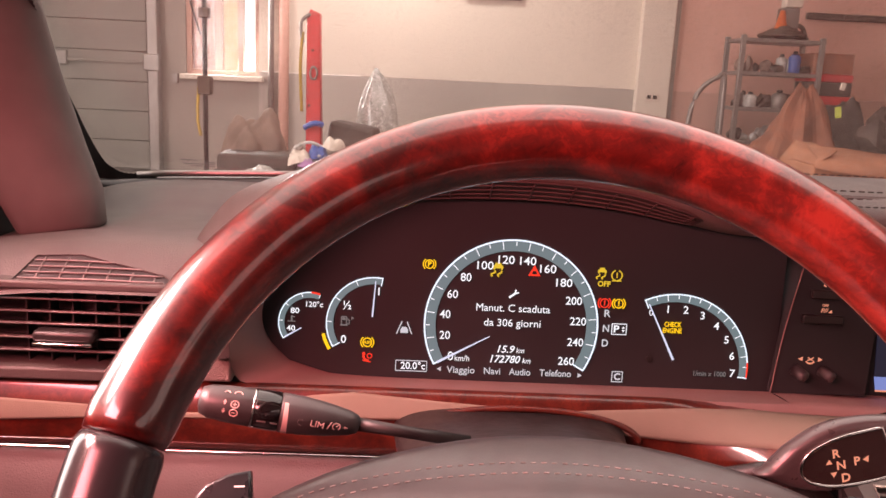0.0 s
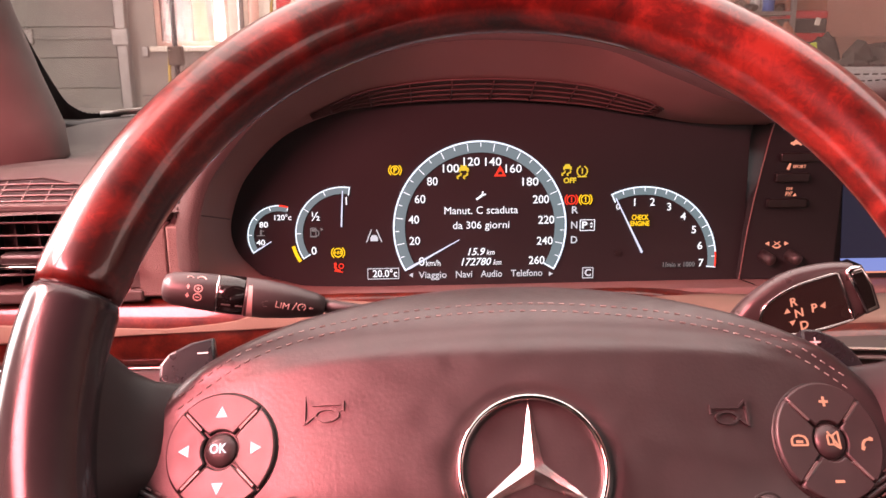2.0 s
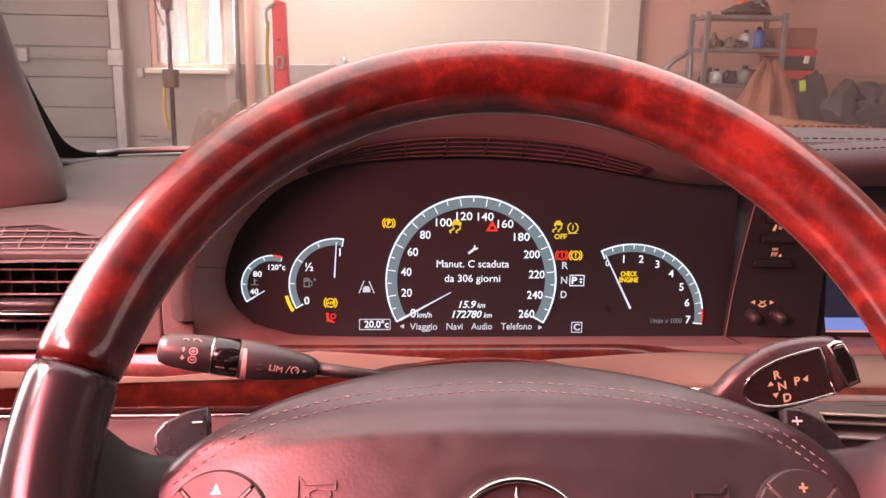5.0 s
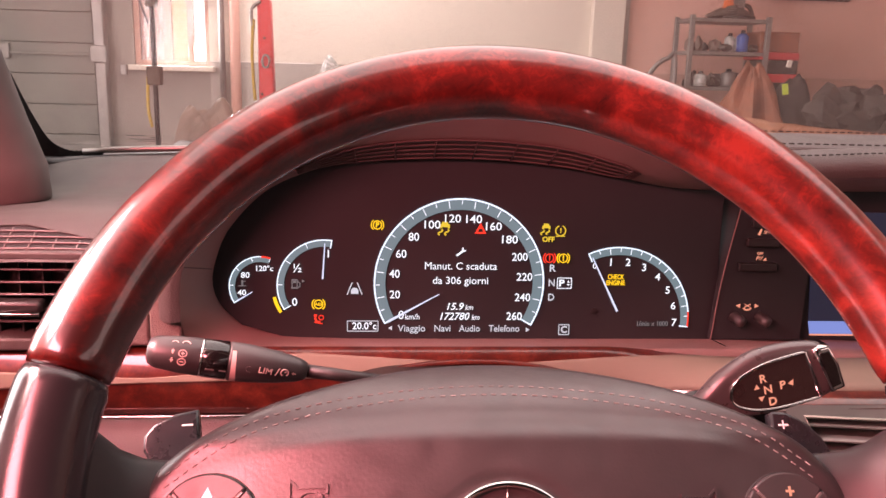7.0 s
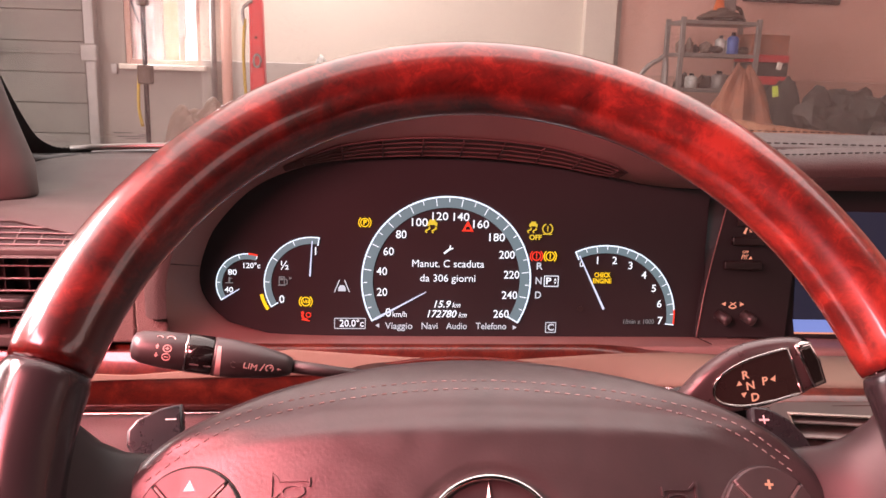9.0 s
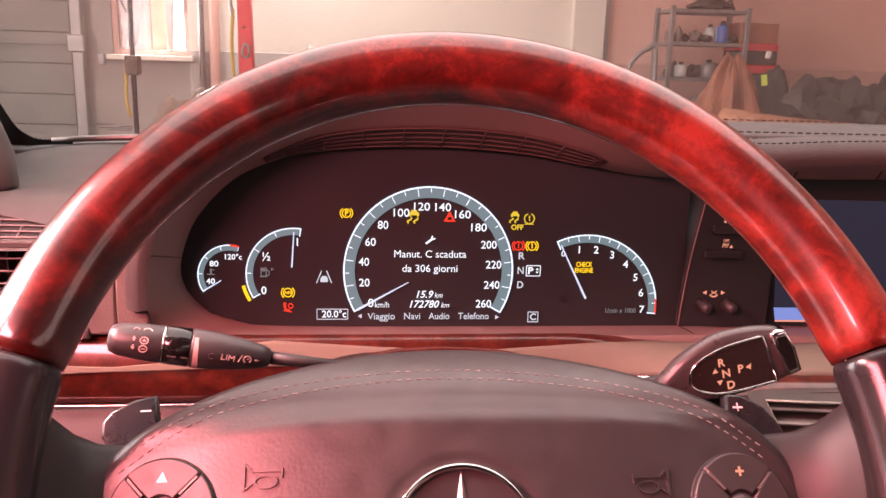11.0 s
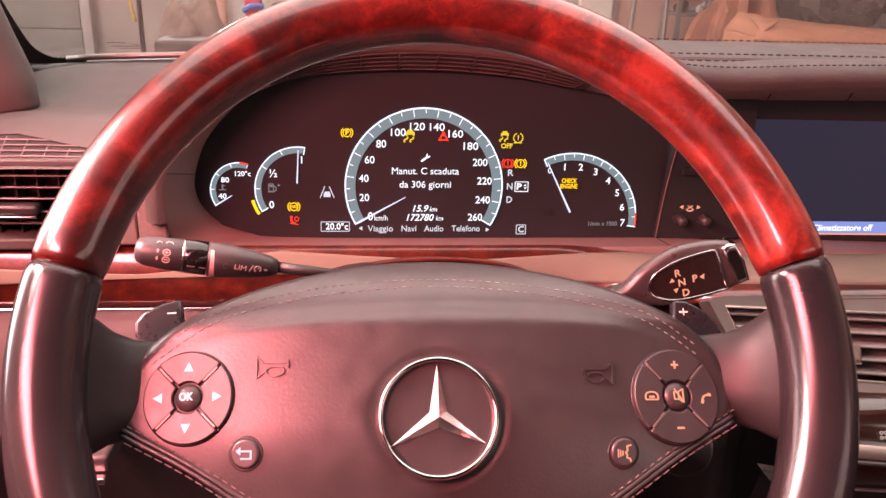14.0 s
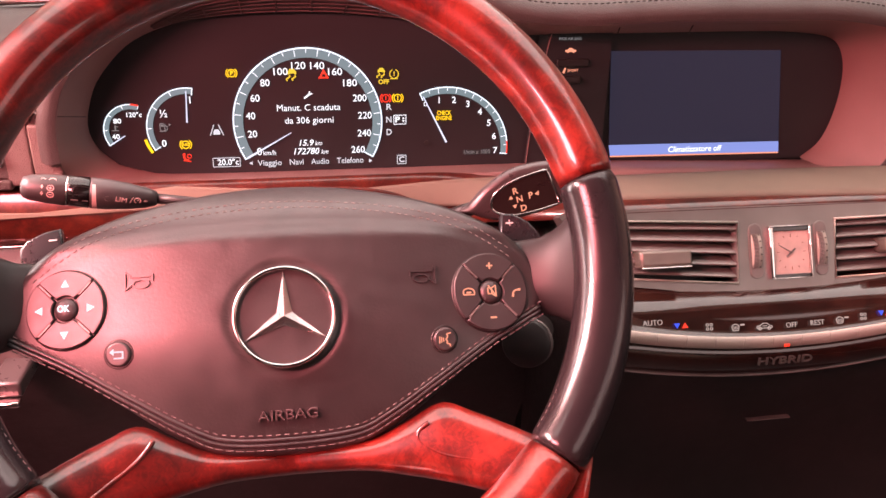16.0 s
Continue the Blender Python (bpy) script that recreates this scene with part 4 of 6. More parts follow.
dem = thing("demister_grille", pose(-0.290, 0.3392, 0.8970, 33, 0, 0), "small grid demister grille in the dash top", "air vent")
part("backing", plate([(-0.055, -0.0135), (0.054, -0.0125), (0.057, -0.0085), (0.051, -0.0035), (-0.014, 0.0145), (-0.046, 0.0120)], -0.004, 0.0004), BLACK, dem)
for k, (x0, x1) in enumerate(((-0.052, 0.052), (-0.050, 0.050), (-0.048, 0.036), (-0.046, 0.012))):
    yy = -0.0105 + 0.0060 * k
    part("rib", tube([(x0, yy, 0.001), ((x0 + x1) / 2, yy + 0.0004, 0.0013), (x1, yy, 0.001)], 0.0008, 6, 16), SIDE_SLAT, dem)
part("rim", tube([(-0.055, -0.0135, 0.001), (0.054, -0.0125, 0.001), (0.0575, -0.0085, 0.001), (0.051, -0.0030, 0.001), (-0.014, 0.0150, 0.001), (-0.046, 0.0125, 0.001)], 0.0009, 6, 0, True), DASH_LEATHER, dem)
for k in range(6):
    x = -0.040 + 0.0168 * k
    part("bridge", tube([(x, -0.013, 0.0006), (x + 0.001, min(0.0115, 0.0100 - 0.28 * (x + 0.014)) if x > -0.014 else 0.0115, 0.0006)], 0.0008, 6), SIDE_SLAT, dem)

# steering column
column = thing("steering_column", pose(0.0, 0.0, 0.0), "dark steering column cover below the instruments", "steering column")
rings = []
for y, z, hw, hh in ((0.335, 0.790, 0.088, 0.016), (0.30, 0.788, 0.084, 0.020), (0.22, 0.79, 0.075, 0.045), (0.14, 0.815, 0.062, 0.052), (0.09, 0.835, 0.055, 0.045)):
    rings.append([Vector((0.018 + hw * math.copysign(abs(math.cos(a)) ** 0.7, math.cos(a)), y, z + hh * math.copysign(abs(math.sin(a)) ** 0.8, math.sin(a)))) for a in [2 * math.pi * k / 40 for k in range(40)]])
part("cover", loft(rings), BLACK, column)
part("cover_rim", tube([(0.028 + 0.088 * math.cos(a), 0.322, 0.785 + 0.024 * math.sin(a)) for a in [math.pi * k / 30 for k in range(31)]], 0.0025, 8), WOOD_TRIM, column, "thin red wood edge")
part("adjuster", lathe([(0, 0.017), (0.002, 0.0185), (0.006, 0.0185), (0.007, 0.014), (0.012, 0.013), (0.05, 0.012)], 28, pose(0.170, 0.118, 0.756, 0, 15, 62)), BLACK, column)
part("adjuster_ring", lathe([(0.0055, 0.0180), (0.0062, 0.0192), (0.0078, 0.0192), (0.0085, 0.0180)], 28, pose(0.170, 0.118, 0.756, 0, 15, 62)), SLAT, column)

# windscreen and pillar
screen = thing("windscreen", pose(0, 0, 0), "clear windscreen with a black dotted border", "windscreen")
ws = [Vector((x, 0.66, 0.928)) for x in (-0.40, 1.1)] + [Vector((x, -0.05, 1.40)) for x in (1.0, -0.52)]
g = part("pane", mesh_of("pane", [ws[0], ws[1], ws[2], ws[3]] + [p + Vector((0, 0.004, 0.006)) for p in ws], [(0, 1, 2, 3), (7, 6, 5, 4)], False), GLASS, screen)
g.visible_shadow = False
part("cowl_strip", tube([(-0.366, 0.6485, 0.9285), (-0.30, 0.645, 0.9330), (-0.1, 0.652, 0.9385), (0.3, 0.665, 0.942), (0.9, 0.66, 0.93)], 0.0034, 8, 40), SILVER, screen, "pale strip along the lower edge")
part("black_border", tube([(-0.41, 0.60, 0.925), (-0.392, 0.625, 0.916), (-0.365, 0.640, 0.9165), (-0.2, 0.645, 0.924), (0.1, 0.66, 0.936), (0.9, 0.65, 0.92)], 0.0085, 8, 60), BLACK, screen)
EDGE = [(-0.335, 0.31, 1.155), (-0.358, 0.410, 1.088), (-0.368, 0.4555, 1.058), (-0.378, 0.500, 1.029), (-0.3845, 0.543, 0.9995), (-0.390, 0.582, 0.9735), (-0.3935, 0.6235, 0.946), (-0.3890, 0.6405, 0.9345), (-0.3795, 0.6485, 0.929), (-0.364, 0.6495, 0.9288), (-0.345, 0.6475, 0.9300)]
SIDE = [(-0.03, 0, 0)] * 5 + [(-0.028, 0, -0.002), (-0.024, 0.002, -0.010), (-0.016, 0.004, -0.018), (-0.006, 0.004, -0.022), (0, 0.004, -0.022), (0, 0.004, -0.022)]
edge = spline(EDGE, 190)
wide = spline([Vector(a) + Vector(b) for a, b in zip(EDGE, SIDE)], 190)
bv, bf = [], []
for k in range(190):
    saw = edge[k] + (edge[k] - wide[k]).normalized() * (0.0014 if k % 2 else 0.0)
    bv += [wide[k], saw]
for k in range(189):
    bf.append((2 * k, 2 * k + 1, 2 * k + 3, 2 * k + 2))
part("side_border", mesh_of("side_border", bv, bf, False), BLACK, screen, "black border with a saw-tooth edge")
bars = []
for k, (dx, w) in enumerate(((0.0, 0.020), (0.026, 0.012), (0.004, 0.034), (0.012, 0.026))):
    bars.append(box(-0.318 + dx, -0.318 + dx + w, 0.640, 0.641, 0.9475 - 0.0020 * k, 0.9483 - 0.0020 * k))
part("maker_mark", joined(bars), BLACK, screen, "illegible small printed mark")

pillar = thing("windscreen_pillar", pose(0, 0, 0), "grey fabric-covered windscreen pillar trim", "pillar trim")
rings = []
for x, y, z, a, b in ((-0.372, 0.478, 0.893, 0.028, 0.020), (-0.375, 0.480, 0.900, 0.038, 0.030), (-0.3835, 0.484, 0.925, 0.0425, 0.038), (-0.3965, 0.476, 0.965, 0.0445, 0.042), (-0.407, 0.458, 1.02, 0.046, 0.042), (-0.405, 0.415, 1.085, 0.047, 0.042), (-0.388, 0.32, 1.18, 0.047, 0.042), (-0.40, 0.12, 1.33, 0.046, 0.042)):
    rings.append([Vector((x + a * math.cos(t), y + b * math.sin(t), z + 0.012 * math.cos(t + 0.5) * (1 if z > 0.9 else 0.6))) for t in [2 * math.pi * k / 36 for k in range(36)]])
part("cover", loft(rings), PILLAR, pillar)

part("mirror_corner", box(-0.62, -0.428, 0.44, 0.62, 0.80, 0.955, 0.012), BLACK, pillar)

# plain cabin shell
shell = thing("car_cabin_shell", pose(0, 0, 0), "plain dark cabin roof lining and door panels", "car body", "", "structure")
part("roof_lining", box(-0.62, 1.12, -1.9, -0.20, 1.43, 1.46, 0.01), BLACK, shell)
part("door_panel", box(-0.74, -0.62, -1.2, 0.62, 0.15, 0.83, 0.03), BLACK, shell)
part("door_panel", box(1.12, 1.24, -1.2, 0.62, 0.15, 0.93, 0.03), BLACK, shell)
part("cabin_floor", box(-0.62, 1.12, -1.9, 0.9, 0.12, 0.15), BLACK, shell)
# unseen rear side and end panels, added to keep light off the wheel
part("rear_side_block", box(-0.68, -0.60, -1.9, -1.02, 0.90, 1.43, 0.02), PILLAR, shell)
part("rear_side_block", box(1.13, 1.21, -1.9, -0.75, 0.90, 1.43, 0.02), PILLAR, shell)
part("rear_light_block", box(-0.62, 1.12, -1.95, -1.9, 0.15, 1.43, 0.02), BLACK, shell)
part("firewall", box(-0.62, 1.12, 0.76, 0.80, 0.15, 0.90), BLACK, shell)

# ---------------------------------------------------------------- instrument cluster
CX, CZ = 0.0205, 0.857          # middle of the speedometer
cluster = thing("instrument_cluster", pose(CX, 0.374 + 0.055 * (CZ - 0.85), CZ, 86.85, 0, 0), "dark digital instrument cluster lit with white dials and warning lights", "instrument cluster")
fo = [(x - CX, z - CZ) for x, z in GLASS_EDGE[:12]] + [(0.236 - CX, 0.938 - CZ), (0.236 - CX, 0.806 - CZ), (-0.10 - CX, 0.806 - CZ)]
part("face", plate([(p.x, p.y) for p in spline([(x, y, 0) for x, y in fo[:12]], 70)] + fo[12:], -0.006, 0.0), FACE, cluster, "smoked black display face")
Z1, Z2, Z3 = 0.0012, 0.0016, 0.0020


def on_dial(cx, cy, r, a):
    return cx + r * math.cos(radians(a)), cy + r * math.sin(radians(a))


def ticks(parent, cx, cy, r0, r1, a0, a1, n, w, mat, every=1, long=0.0):
    for k in range(n + 1):
        a = a0 + (a1 - a0) * k / n
        p, q = on_dial(cx, cy, r1, a), on_dial(cx, cy, r0 - (long if k % every == 0 else 0), a)
        part("tick", bar(*p, *q, w, w, Z2), mat, parent)


# speedometer
sp = part("speedometer", arc_band(0, 0, 0.0600, 0.0676, 209, -30, Z1), BAND_LIT, cluster, "lit grey speedometer scale")
part("rim_line", arc_band(0, 0, 0.0680, 0.0694, 209, -30, Z2), LINE_LIT, sp)
for a in (209, -30):
    part("end_line", bar(*on_dial(0, 0, 0.0692, a), *on_dial(0, 0, 0.0595, a), 0.0012, 0.0012, Z2), LINE_LIT, sp)
ticks(sp, 0, 0, 0.0645, 0.0676, 209, -30, 26, 0.0007, WHITE_LIT, 2, 0.0028)
for v in range(20, 261, 20):
    a = 209 - 240 * v / 260
    x, y = on_dial(0, 0, 0.0532, a)
    lettering("numeral", str(v), 0.0092, WHITE_LIT, sp, x, y, Z2, bold=0.00006, width=0.0128 if v > 99 else 0.0084)
lettering("numeral", "0", 0.0102, WHITE_LIT, sp, -0.0470, -0.0268, Z1)
lettering("unit", "km/h", 0.0068, WHITE_LIT, sp, -0.0378, -0.0280, Z2, width=0.0115)
part("needle", bar(-0.0575, -0.0318, -0.0165, -0.0090, 0.0020, 0.0006, Z3), NEEDLE_LIT, sp)
lettering("message", "Manut. C scaduta", 0.0085, WHITE_LIT, cluster, 0.0006, 0.0141, Z2, width=0.0585)
lettering("message", "da 306 giorni", 0.0085, WHITE_LIT, cluster, 0.0008, 0.0022, Z2, width=0.0450)
lettering("trip_reading", "15.9", 0.0082, WHITE_LIT, cluster, -0.0041, -0.0194, Z2, shear=0.25, bold=0.0001, width=0.0138)
lettering("trip_unit", "km", 0.0062, WHITE_LIT, cluster, 0.0081, -0.0200, Z2, shear=0.25, width=0.0066)
lettering("odometer", "172780", 0.0085, WHITE_LIT, cluster, -0.0043, -0.0276, Z2, shear=0.25, bold=0.0001, width=0.0241)
lettering("odometer_unit", "km", 0.0062, WHITE_LIT, cluster, 0.0136, -0.0283, Z2, shear=0.25, width=0.0066)
for t, x, w in (("Viaggio", -0.0382, 0.0223), ("Navi", -0.0132, 0.0131), ("Audio", 0.0092, 0.0171), ("Telefono", 0.0377, 0.0254)):
    lettering("menu_entry", t, 0.0078, SOFT_LIT, cluster, x, -0.0377, Z2, bold=0.00003, width=w)
part("menu_arrow", plate([(-0.0574, -0.0373), (-0.0542, -0.0355), (-0.0542, -0.0391)], Z1, Z2), SOFT_LIT, cluster)
part("menu_arrow", plate([(0.0590, -0.0385), (0.0558, -0.0367), (0.0558, -0.0403)], Z1, Z2), SOFT_LIT, cluster)
part("spanner_icon", joined([bar(-0.0030, 0.0228, 0.0022, 0.0268, 0.0017, 0.0017, Z2), bar(0.0016, 0.0262, 0.0022, 0.0295, 0.0014, 0.0010, Z2), bar(0.0016, 0.0262, 0.0046, 0.0272, 0.0014, 0.0010, Z2)]), WHITE_LIT, cluster)
for t, y in (("R", 0.0130), ("N", 0.0008), ("D", -0.0112)):
    lettering("gear_letter", t, 0.0082, SOFT_LIT, cluster, 0.0756, y, Z2, bold=0.0001, width=0.0050)
part("gear_frame", frame_line(0.0862, 0.0008, 0.0116, 0.0086, 0.0006, Z2), WHITE_LIT, cluster)
lettering("gear_letter", "P", 0.0078, WHITE_LIT, cluster, 0.0838, 0.0007, Z2, bold=0.0002, width=0.0044)
part("gear_arrow", plate([(0.0883, 0.0014), (0.0907, 0.0014), (0.0895, 0.0032)], Z1, Z2), WHITE_LIT, cluster)
part("gear_arrow", plate([(0.0883, 0.0002), (0.0895, -0.0016), (0.0907, 0.0002)], Z1, Z2), WHITE_LIT, cluster)
part("mode_frame", frame_line(0.0876, -0.0384, 0.0084, 0.0084, 0.0006, Z2), SOFT_LIT, cluster)
lettering("mode_letter", "C", 0.0078, SOFT_LIT, cluster, 0.0876, -0.0385, Z2, bold=0.0002)
part("temperature_frame", frame_line(-0.0779, -0.0357, 0.0247, 0.0084, 0.0006, Z2), SOFT_LIT, cluster)
lettering("temperature", "20.0°c", 0.0082, WHITE_LIT, cluster, -0.0765, -0.0358, Z2, bold=0.0001, width=0.0195)

# fuel and coolant gauges
FX, FY, FR = -0.1086, -0.0029, 0.0378
fu = part("fuel_gauge", arc_band(FX, FY, FR - 0.0058, FR - 0.0010, 81, 211, Z1), BAND_LIT, cluster, "lit grey fuel scale")
part("rim_line", arc_band(FX, FY, FR - 0.0010, FR, 81, 211, Z2), LINE_LIT, fu)
for a in (81, 211):
    part("end_line", bar(*on_dial(FX, FY, FR, a), *on_dial(FX, FY, FR - 0.0068, a), 0.0009, 0.0009, Z2), LINE_LIT, fu)
ticks(fu, FX, FY, FR - 0.0046, FR - 0.001, 81, 211, 4, 0.0006, WHITE_LIT, 2, 0.001)
part("reserve_mark", arc_band(FX, FY, FR + 0.0016, FR + 0.0042, 193, 212, Z2), YELLOW_LIT, fu, "yellow reserve mark")
part("needle", bar(-0.1082, 0.0317, -0.1100, 0.0030, 0.0008, 0.0013, Z3), NEEDLE_LIT, fu)
lettering("numeral", "½", 0.0095, WHITE_LIT, fu, -0.1298, 0.0113, Z2, bold=0.0001)
lettering("numeral", "0", 0.0088, WHITE_LIT, fu, -0.1322, -0.0162, Z2, bold=0.0001)
lettering("numeral", "1", 0.0088, WHITE_LIT, fu, -0.1055, 0.0232, Z2, bold=0.0001)
PX, PY = -0.1322, -0.0014
part("pump_icon", joined([frame_line(PX, PY + 0.0004, 0.0040, 0.0066, 0.0007, Z2), plate([(PX - 0.0013, PY + 0.0010), (PX + 0.0013, PY + 0.0010), (PX + 0.0013, PY + 0.0029), (PX - 0.0013, PY + 0.0029)], Z1, Z2), bar(PX - 0.0028, PY - 0.0032, PX + 0.0028, PY - 0.0032, 0.0008, 0.0008, Z2),
                         bar(PX + 0.0024, PY + 0.0022, PX + 0.0042, PY + 0.0008, 0.0007, 0.0007, Z2), bar(PX + 0.0042, PY + 0.0010, PX + 0.0042, PY - 0.0022, 0.0007, 0.0007, Z2), bar(PX + 0.0042, PY - 0.0022, PX + 0.0026, PY - 0.0022, 0.0006, 0.0006, Z2),
                         plate([(PX + 0.0058, PY + 0.0014), (PX + 0.0080, PY + 0.0026), (PX + 0.0058, PY + 0.0038)], Z1, Z2)]), DIM_LIT, fu)
KX, KY, KR = -0.1590, -0.0038, 0.0248
co = part("coolant_gauge", arc_band(KX, KY, KR - 0.0048, KR - 0.0009, 71, 212, Z1), BAND_LIT, cluster, "lit grey coolant scale")
part("rim_line", arc_band(KX, KY, KR - 0.0009, KR, 88, 212, Z2), LINE_LIT, co)
part("red_mark", arc_band(KX, KY, KR - 0.0012, KR + 0.0002, 71, 88, Z2), RED_LIT, co)
part("end_line", bar(*on_dial(KX, KY, KR, 212), *on_dial(KX, KY, KR - 0.006, 212), 0.0009, 0.0009, Z2), LINE_LIT, co)
ticks(co, KX, KY, KR - 0.0036, KR - 0.0009, 71, 212, 4, 0.0006, WHITE_LIT)
part("needle", bar(-0.1777, -0.0153, -0.1654, -0.0079, 0.0013, 0.0007, Z3), NEEDLE_LIT, co)
lettering("numeral", "120°c", 0.0060, WHITE_LIT, co, -0.1560, 0.0110, Z2, bold=0.00008, width=0.0132)
lettering("numeral", "80", 0.0062, WHITE_LIT, co, -0.1707, 0.0055, Z2, bold=0.00008, width=0.0068)
lettering("numeral", "40", 0.0062, WHITE_LIT, co, -0.1736, -0.0087, Z2, bold=0.00008, width=0.0068)
part("coolant_icon", joined([bar(KX - 0.0142, KY + 0.0012, KX - 0.0142, KY + 0.0055, 0.0012, 0.0012, Z2), bar(KX - 0.0174, KY + 0.0008, KX - 0.0112, KY + 0.0008, 0.0006, 0.0006, Z2), bar(KX - 0.0140, KY + 0.0044, KX - 0.0116, KY + 0.0044, 0.0006, 0.0006, Z2)]), DIM_LIT, co)

# rev counter
TX, TY, TR = 0.1313, -0.0303, 0.0617
ta = part("rev_counter", arc_band(TX, TY, TR - 0.0068, TR - 0.0011, 115, -5, Z1), BAND_LIT, cluster, "lit grey rev counter scale")
part("rim_line", arc_band(TX, TY, TR - 0.0011, TR, 115, 7, Z2), LINE_LIT, ta)
part("red_mark", arc_band(TX, TY, TR - 0.0012, TR, 7, -5, Z2), RED_LIT, ta)
for a in (115, -5):
    part("end_line", bar(*on_dial(TX, TY, TR, a), *on_dial(TX, TY, TR - 0.0076, a), 0.0010, 0.0010, Z2), LINE_LIT, ta)
ticks(ta, TX, TY, TR - 0.0040, TR - 0.0011, 115, -5, 14, 0.0006, WHITE_LIT, 2, 0.0018)
for v in range(1, 8):
    x, y = on_dial(TX, TY, 0.0492, 115.3 - 16.8 * v)
    lettering("numeral", str(v), 0.0088, WHITE_LIT, ta, x, y, Z2, bold=0.00006)
lettering("numeral", "0", 0.0070, WHITE_LIT, ta, 0.1108, 0.0150, Z1)
part("needle", bar(0.1087, 0.0222, 0.1315, -0.0225, 0.0009, 0.0018, Z3), NEEDLE_LIT, ta)
lettering("unit", "1/min x 1000", 0.0058, DIM_LIT, ta, 0.1619, -0.0332, Z2, width=0.0262)
part("sensor_dot", plate(circle(0.1120, -0.0225, 0.0024, 20), Z1 - 0.0004, Z1), BLACK, cluster)
lettering("engine_light", "CHECK", 0.0056, YELLOW_LIT, cluster, 0.1288, 0.0062, Z2, bold=0.00010, width=0.0136)
lettering("engine_light", "ENGINE", 0.0056, YELLOW_LIT, cluster, 0.1288, 0.0012, Z2, bold=0.00010, width=0.0154)


# warning lights
def bracket_icon(x, y, r, letter, mat):
    """A ring between two brackets with a sign in it."""
    ic = part("warning_light", joined([arc_band(x, y, r * 0.72, r * 0.92, 0, 359, Z2, n=28), arc_band(x, y, r * 1.12, r * 1.32, 130, 230, Z2, n=16), arc_band(x, y, r * 1.12, r * 1.32, -50, 50, Z2, n=16)]), mat, cluster)
    lettering("sign", letter, r * (1.35 if len(letter) == 1 else 0.80), mat, ic, x, y, Z2, bold=0.0002 if len(letter) == 1 else 0.00005)


def tyre_icon(x, y, r, mat):
    ic = part("warning_light", joined([arc_band(x, y, r * 0.86, r * 1.08, 110, 330 - 360 + 290, Z2, n=22), arc_band(x, y, r * 0.86, r * 1.08, 70, -110 + 20, Z2, n=22), bar(x - r * 0.9, y - r * 1.05, x + r * 0.9, y - r * 1.05, 0.0007, 0.0007, Z2)]), mat, cluster)
    lettering("sign", "!", r * 1.35, mat, ic, x, y, Z2, bold=0.0002)


def skid_icon(x, y, s, mat):
    """A car seen from behind with two wavy tracks."""
    def outline(pts):
        return plate([(x + u * s, y + v * s) for u, v in pts], Z1, Z2)

    pieces = [outline([(-0.78, 0.22), (0.78, 0.22), (0.78, 0.56), (0.62, 0.68), (-0.62, 0.68), (-0.78, 0.56)]), outline([(-0.55, 0.68), (0.55, 0.68), (0.38, 1.05), (-0.38, 1.05)]),
              outline([(-0.74, 0.02), (-0.44, 0.02), (-0.44, 0.22), (-0.74, 0.22)]), outline([(0.44, 0.02), (0.74, 0.02), (0.74, 0.22), (0.44, 0.22)])]
    for c in (-0.50, 0.48):
        pts = [(c + 0.24 * math.sin(0.85 * k) - 0.05 * k, -0.14 - 0.11 * k) for k in range(9)]
        for a, b in zip(pts, pts[1:]):
            pieces.append(bar(x + a[0] * s, y + a[1] * s, x + b[0] * s, y + b[1] * s, 0.24 * s, 0.24 * s, Z2))
    part("warning_light", joined(pieces), mat, cluster)


bracket_icon(-0.0668, 0.0470, 0.0040, "P", YELLOW_LIT)
skid_icon(-0.0130, 0.0448, 0.0052, OLIVE_LIT)
skid_icon(0.0692, 0.0452, 0.0044, OLIVE_LIT)
lettering("warning_light", "OFF", 0.0058, OLIVE_LIT, cluster, 0.0713, 0.0368, Z2, bold=0.0002)
tyre_icon(0.0811, 0.0441, 0.0042, OLIVE_LIT)
bracket_icon(0.0730, 0.0215, 0.0042, "!", RED_LIT)
bracket_icon(0.0843, 0.0215, 0.0042, "!", YELLOW_LIT)
part("warning_light", plate([(0.0110, 0.0410), (0.0206, 0.0410), (0.0158, 0.0498)], Z1, Z2), RED_LIT, cluster, "red warning triangle")
part("warning_light", plate([(0.0138, 0.0425), (0.0178, 0.0425), (0.0170, 0.0450), (0.0146, 0.0450)], Z2, Z3), BLACK, cluster)
part("warning_light", joined([bar(-0.0905, -0.0098, -0.0865, 0.0002, 0.0008, 0.0008, Z2), bar(-0.0785, -0.0098, -0.0825, 0.0002, 0.0008, 0.0008, Z2),
                              plate([(-0.0875, -0.0090), (-0.0815, -0.0090), (-0.0815, -0.0065), (-0.0828, -0.0042), (-0.0862, -0.0042), (-0.0875, -0.0065)], Z1, Z2)]), SOFT_LIT, cluster)
bracket_icon(-0.1133, -0.0178, 0.0042, "ABS", YELLOW_LIT)
part("warning_light", joined([plate(circle(-0.1158, -0.0272, 0.0013, 14), Z1, Z2), bar(-0.1162, -0.0288, -0.1150, -0.0318, 0.0020, 0.0016, Z2), bar(-0.1150, -0.0318, -0.1118, -0.0324, 0.0012, 0.0010, Z2), bar(-0.1168, -0.0326, -0.1100, -0.0338, 0.0008, 0.0008, Z2), arc_band(-0.1112, -0.0288, 0.0015, 0.0022, 0, 359, Z2, n=16)]), RED_LIT, cluster, "red airbag light")

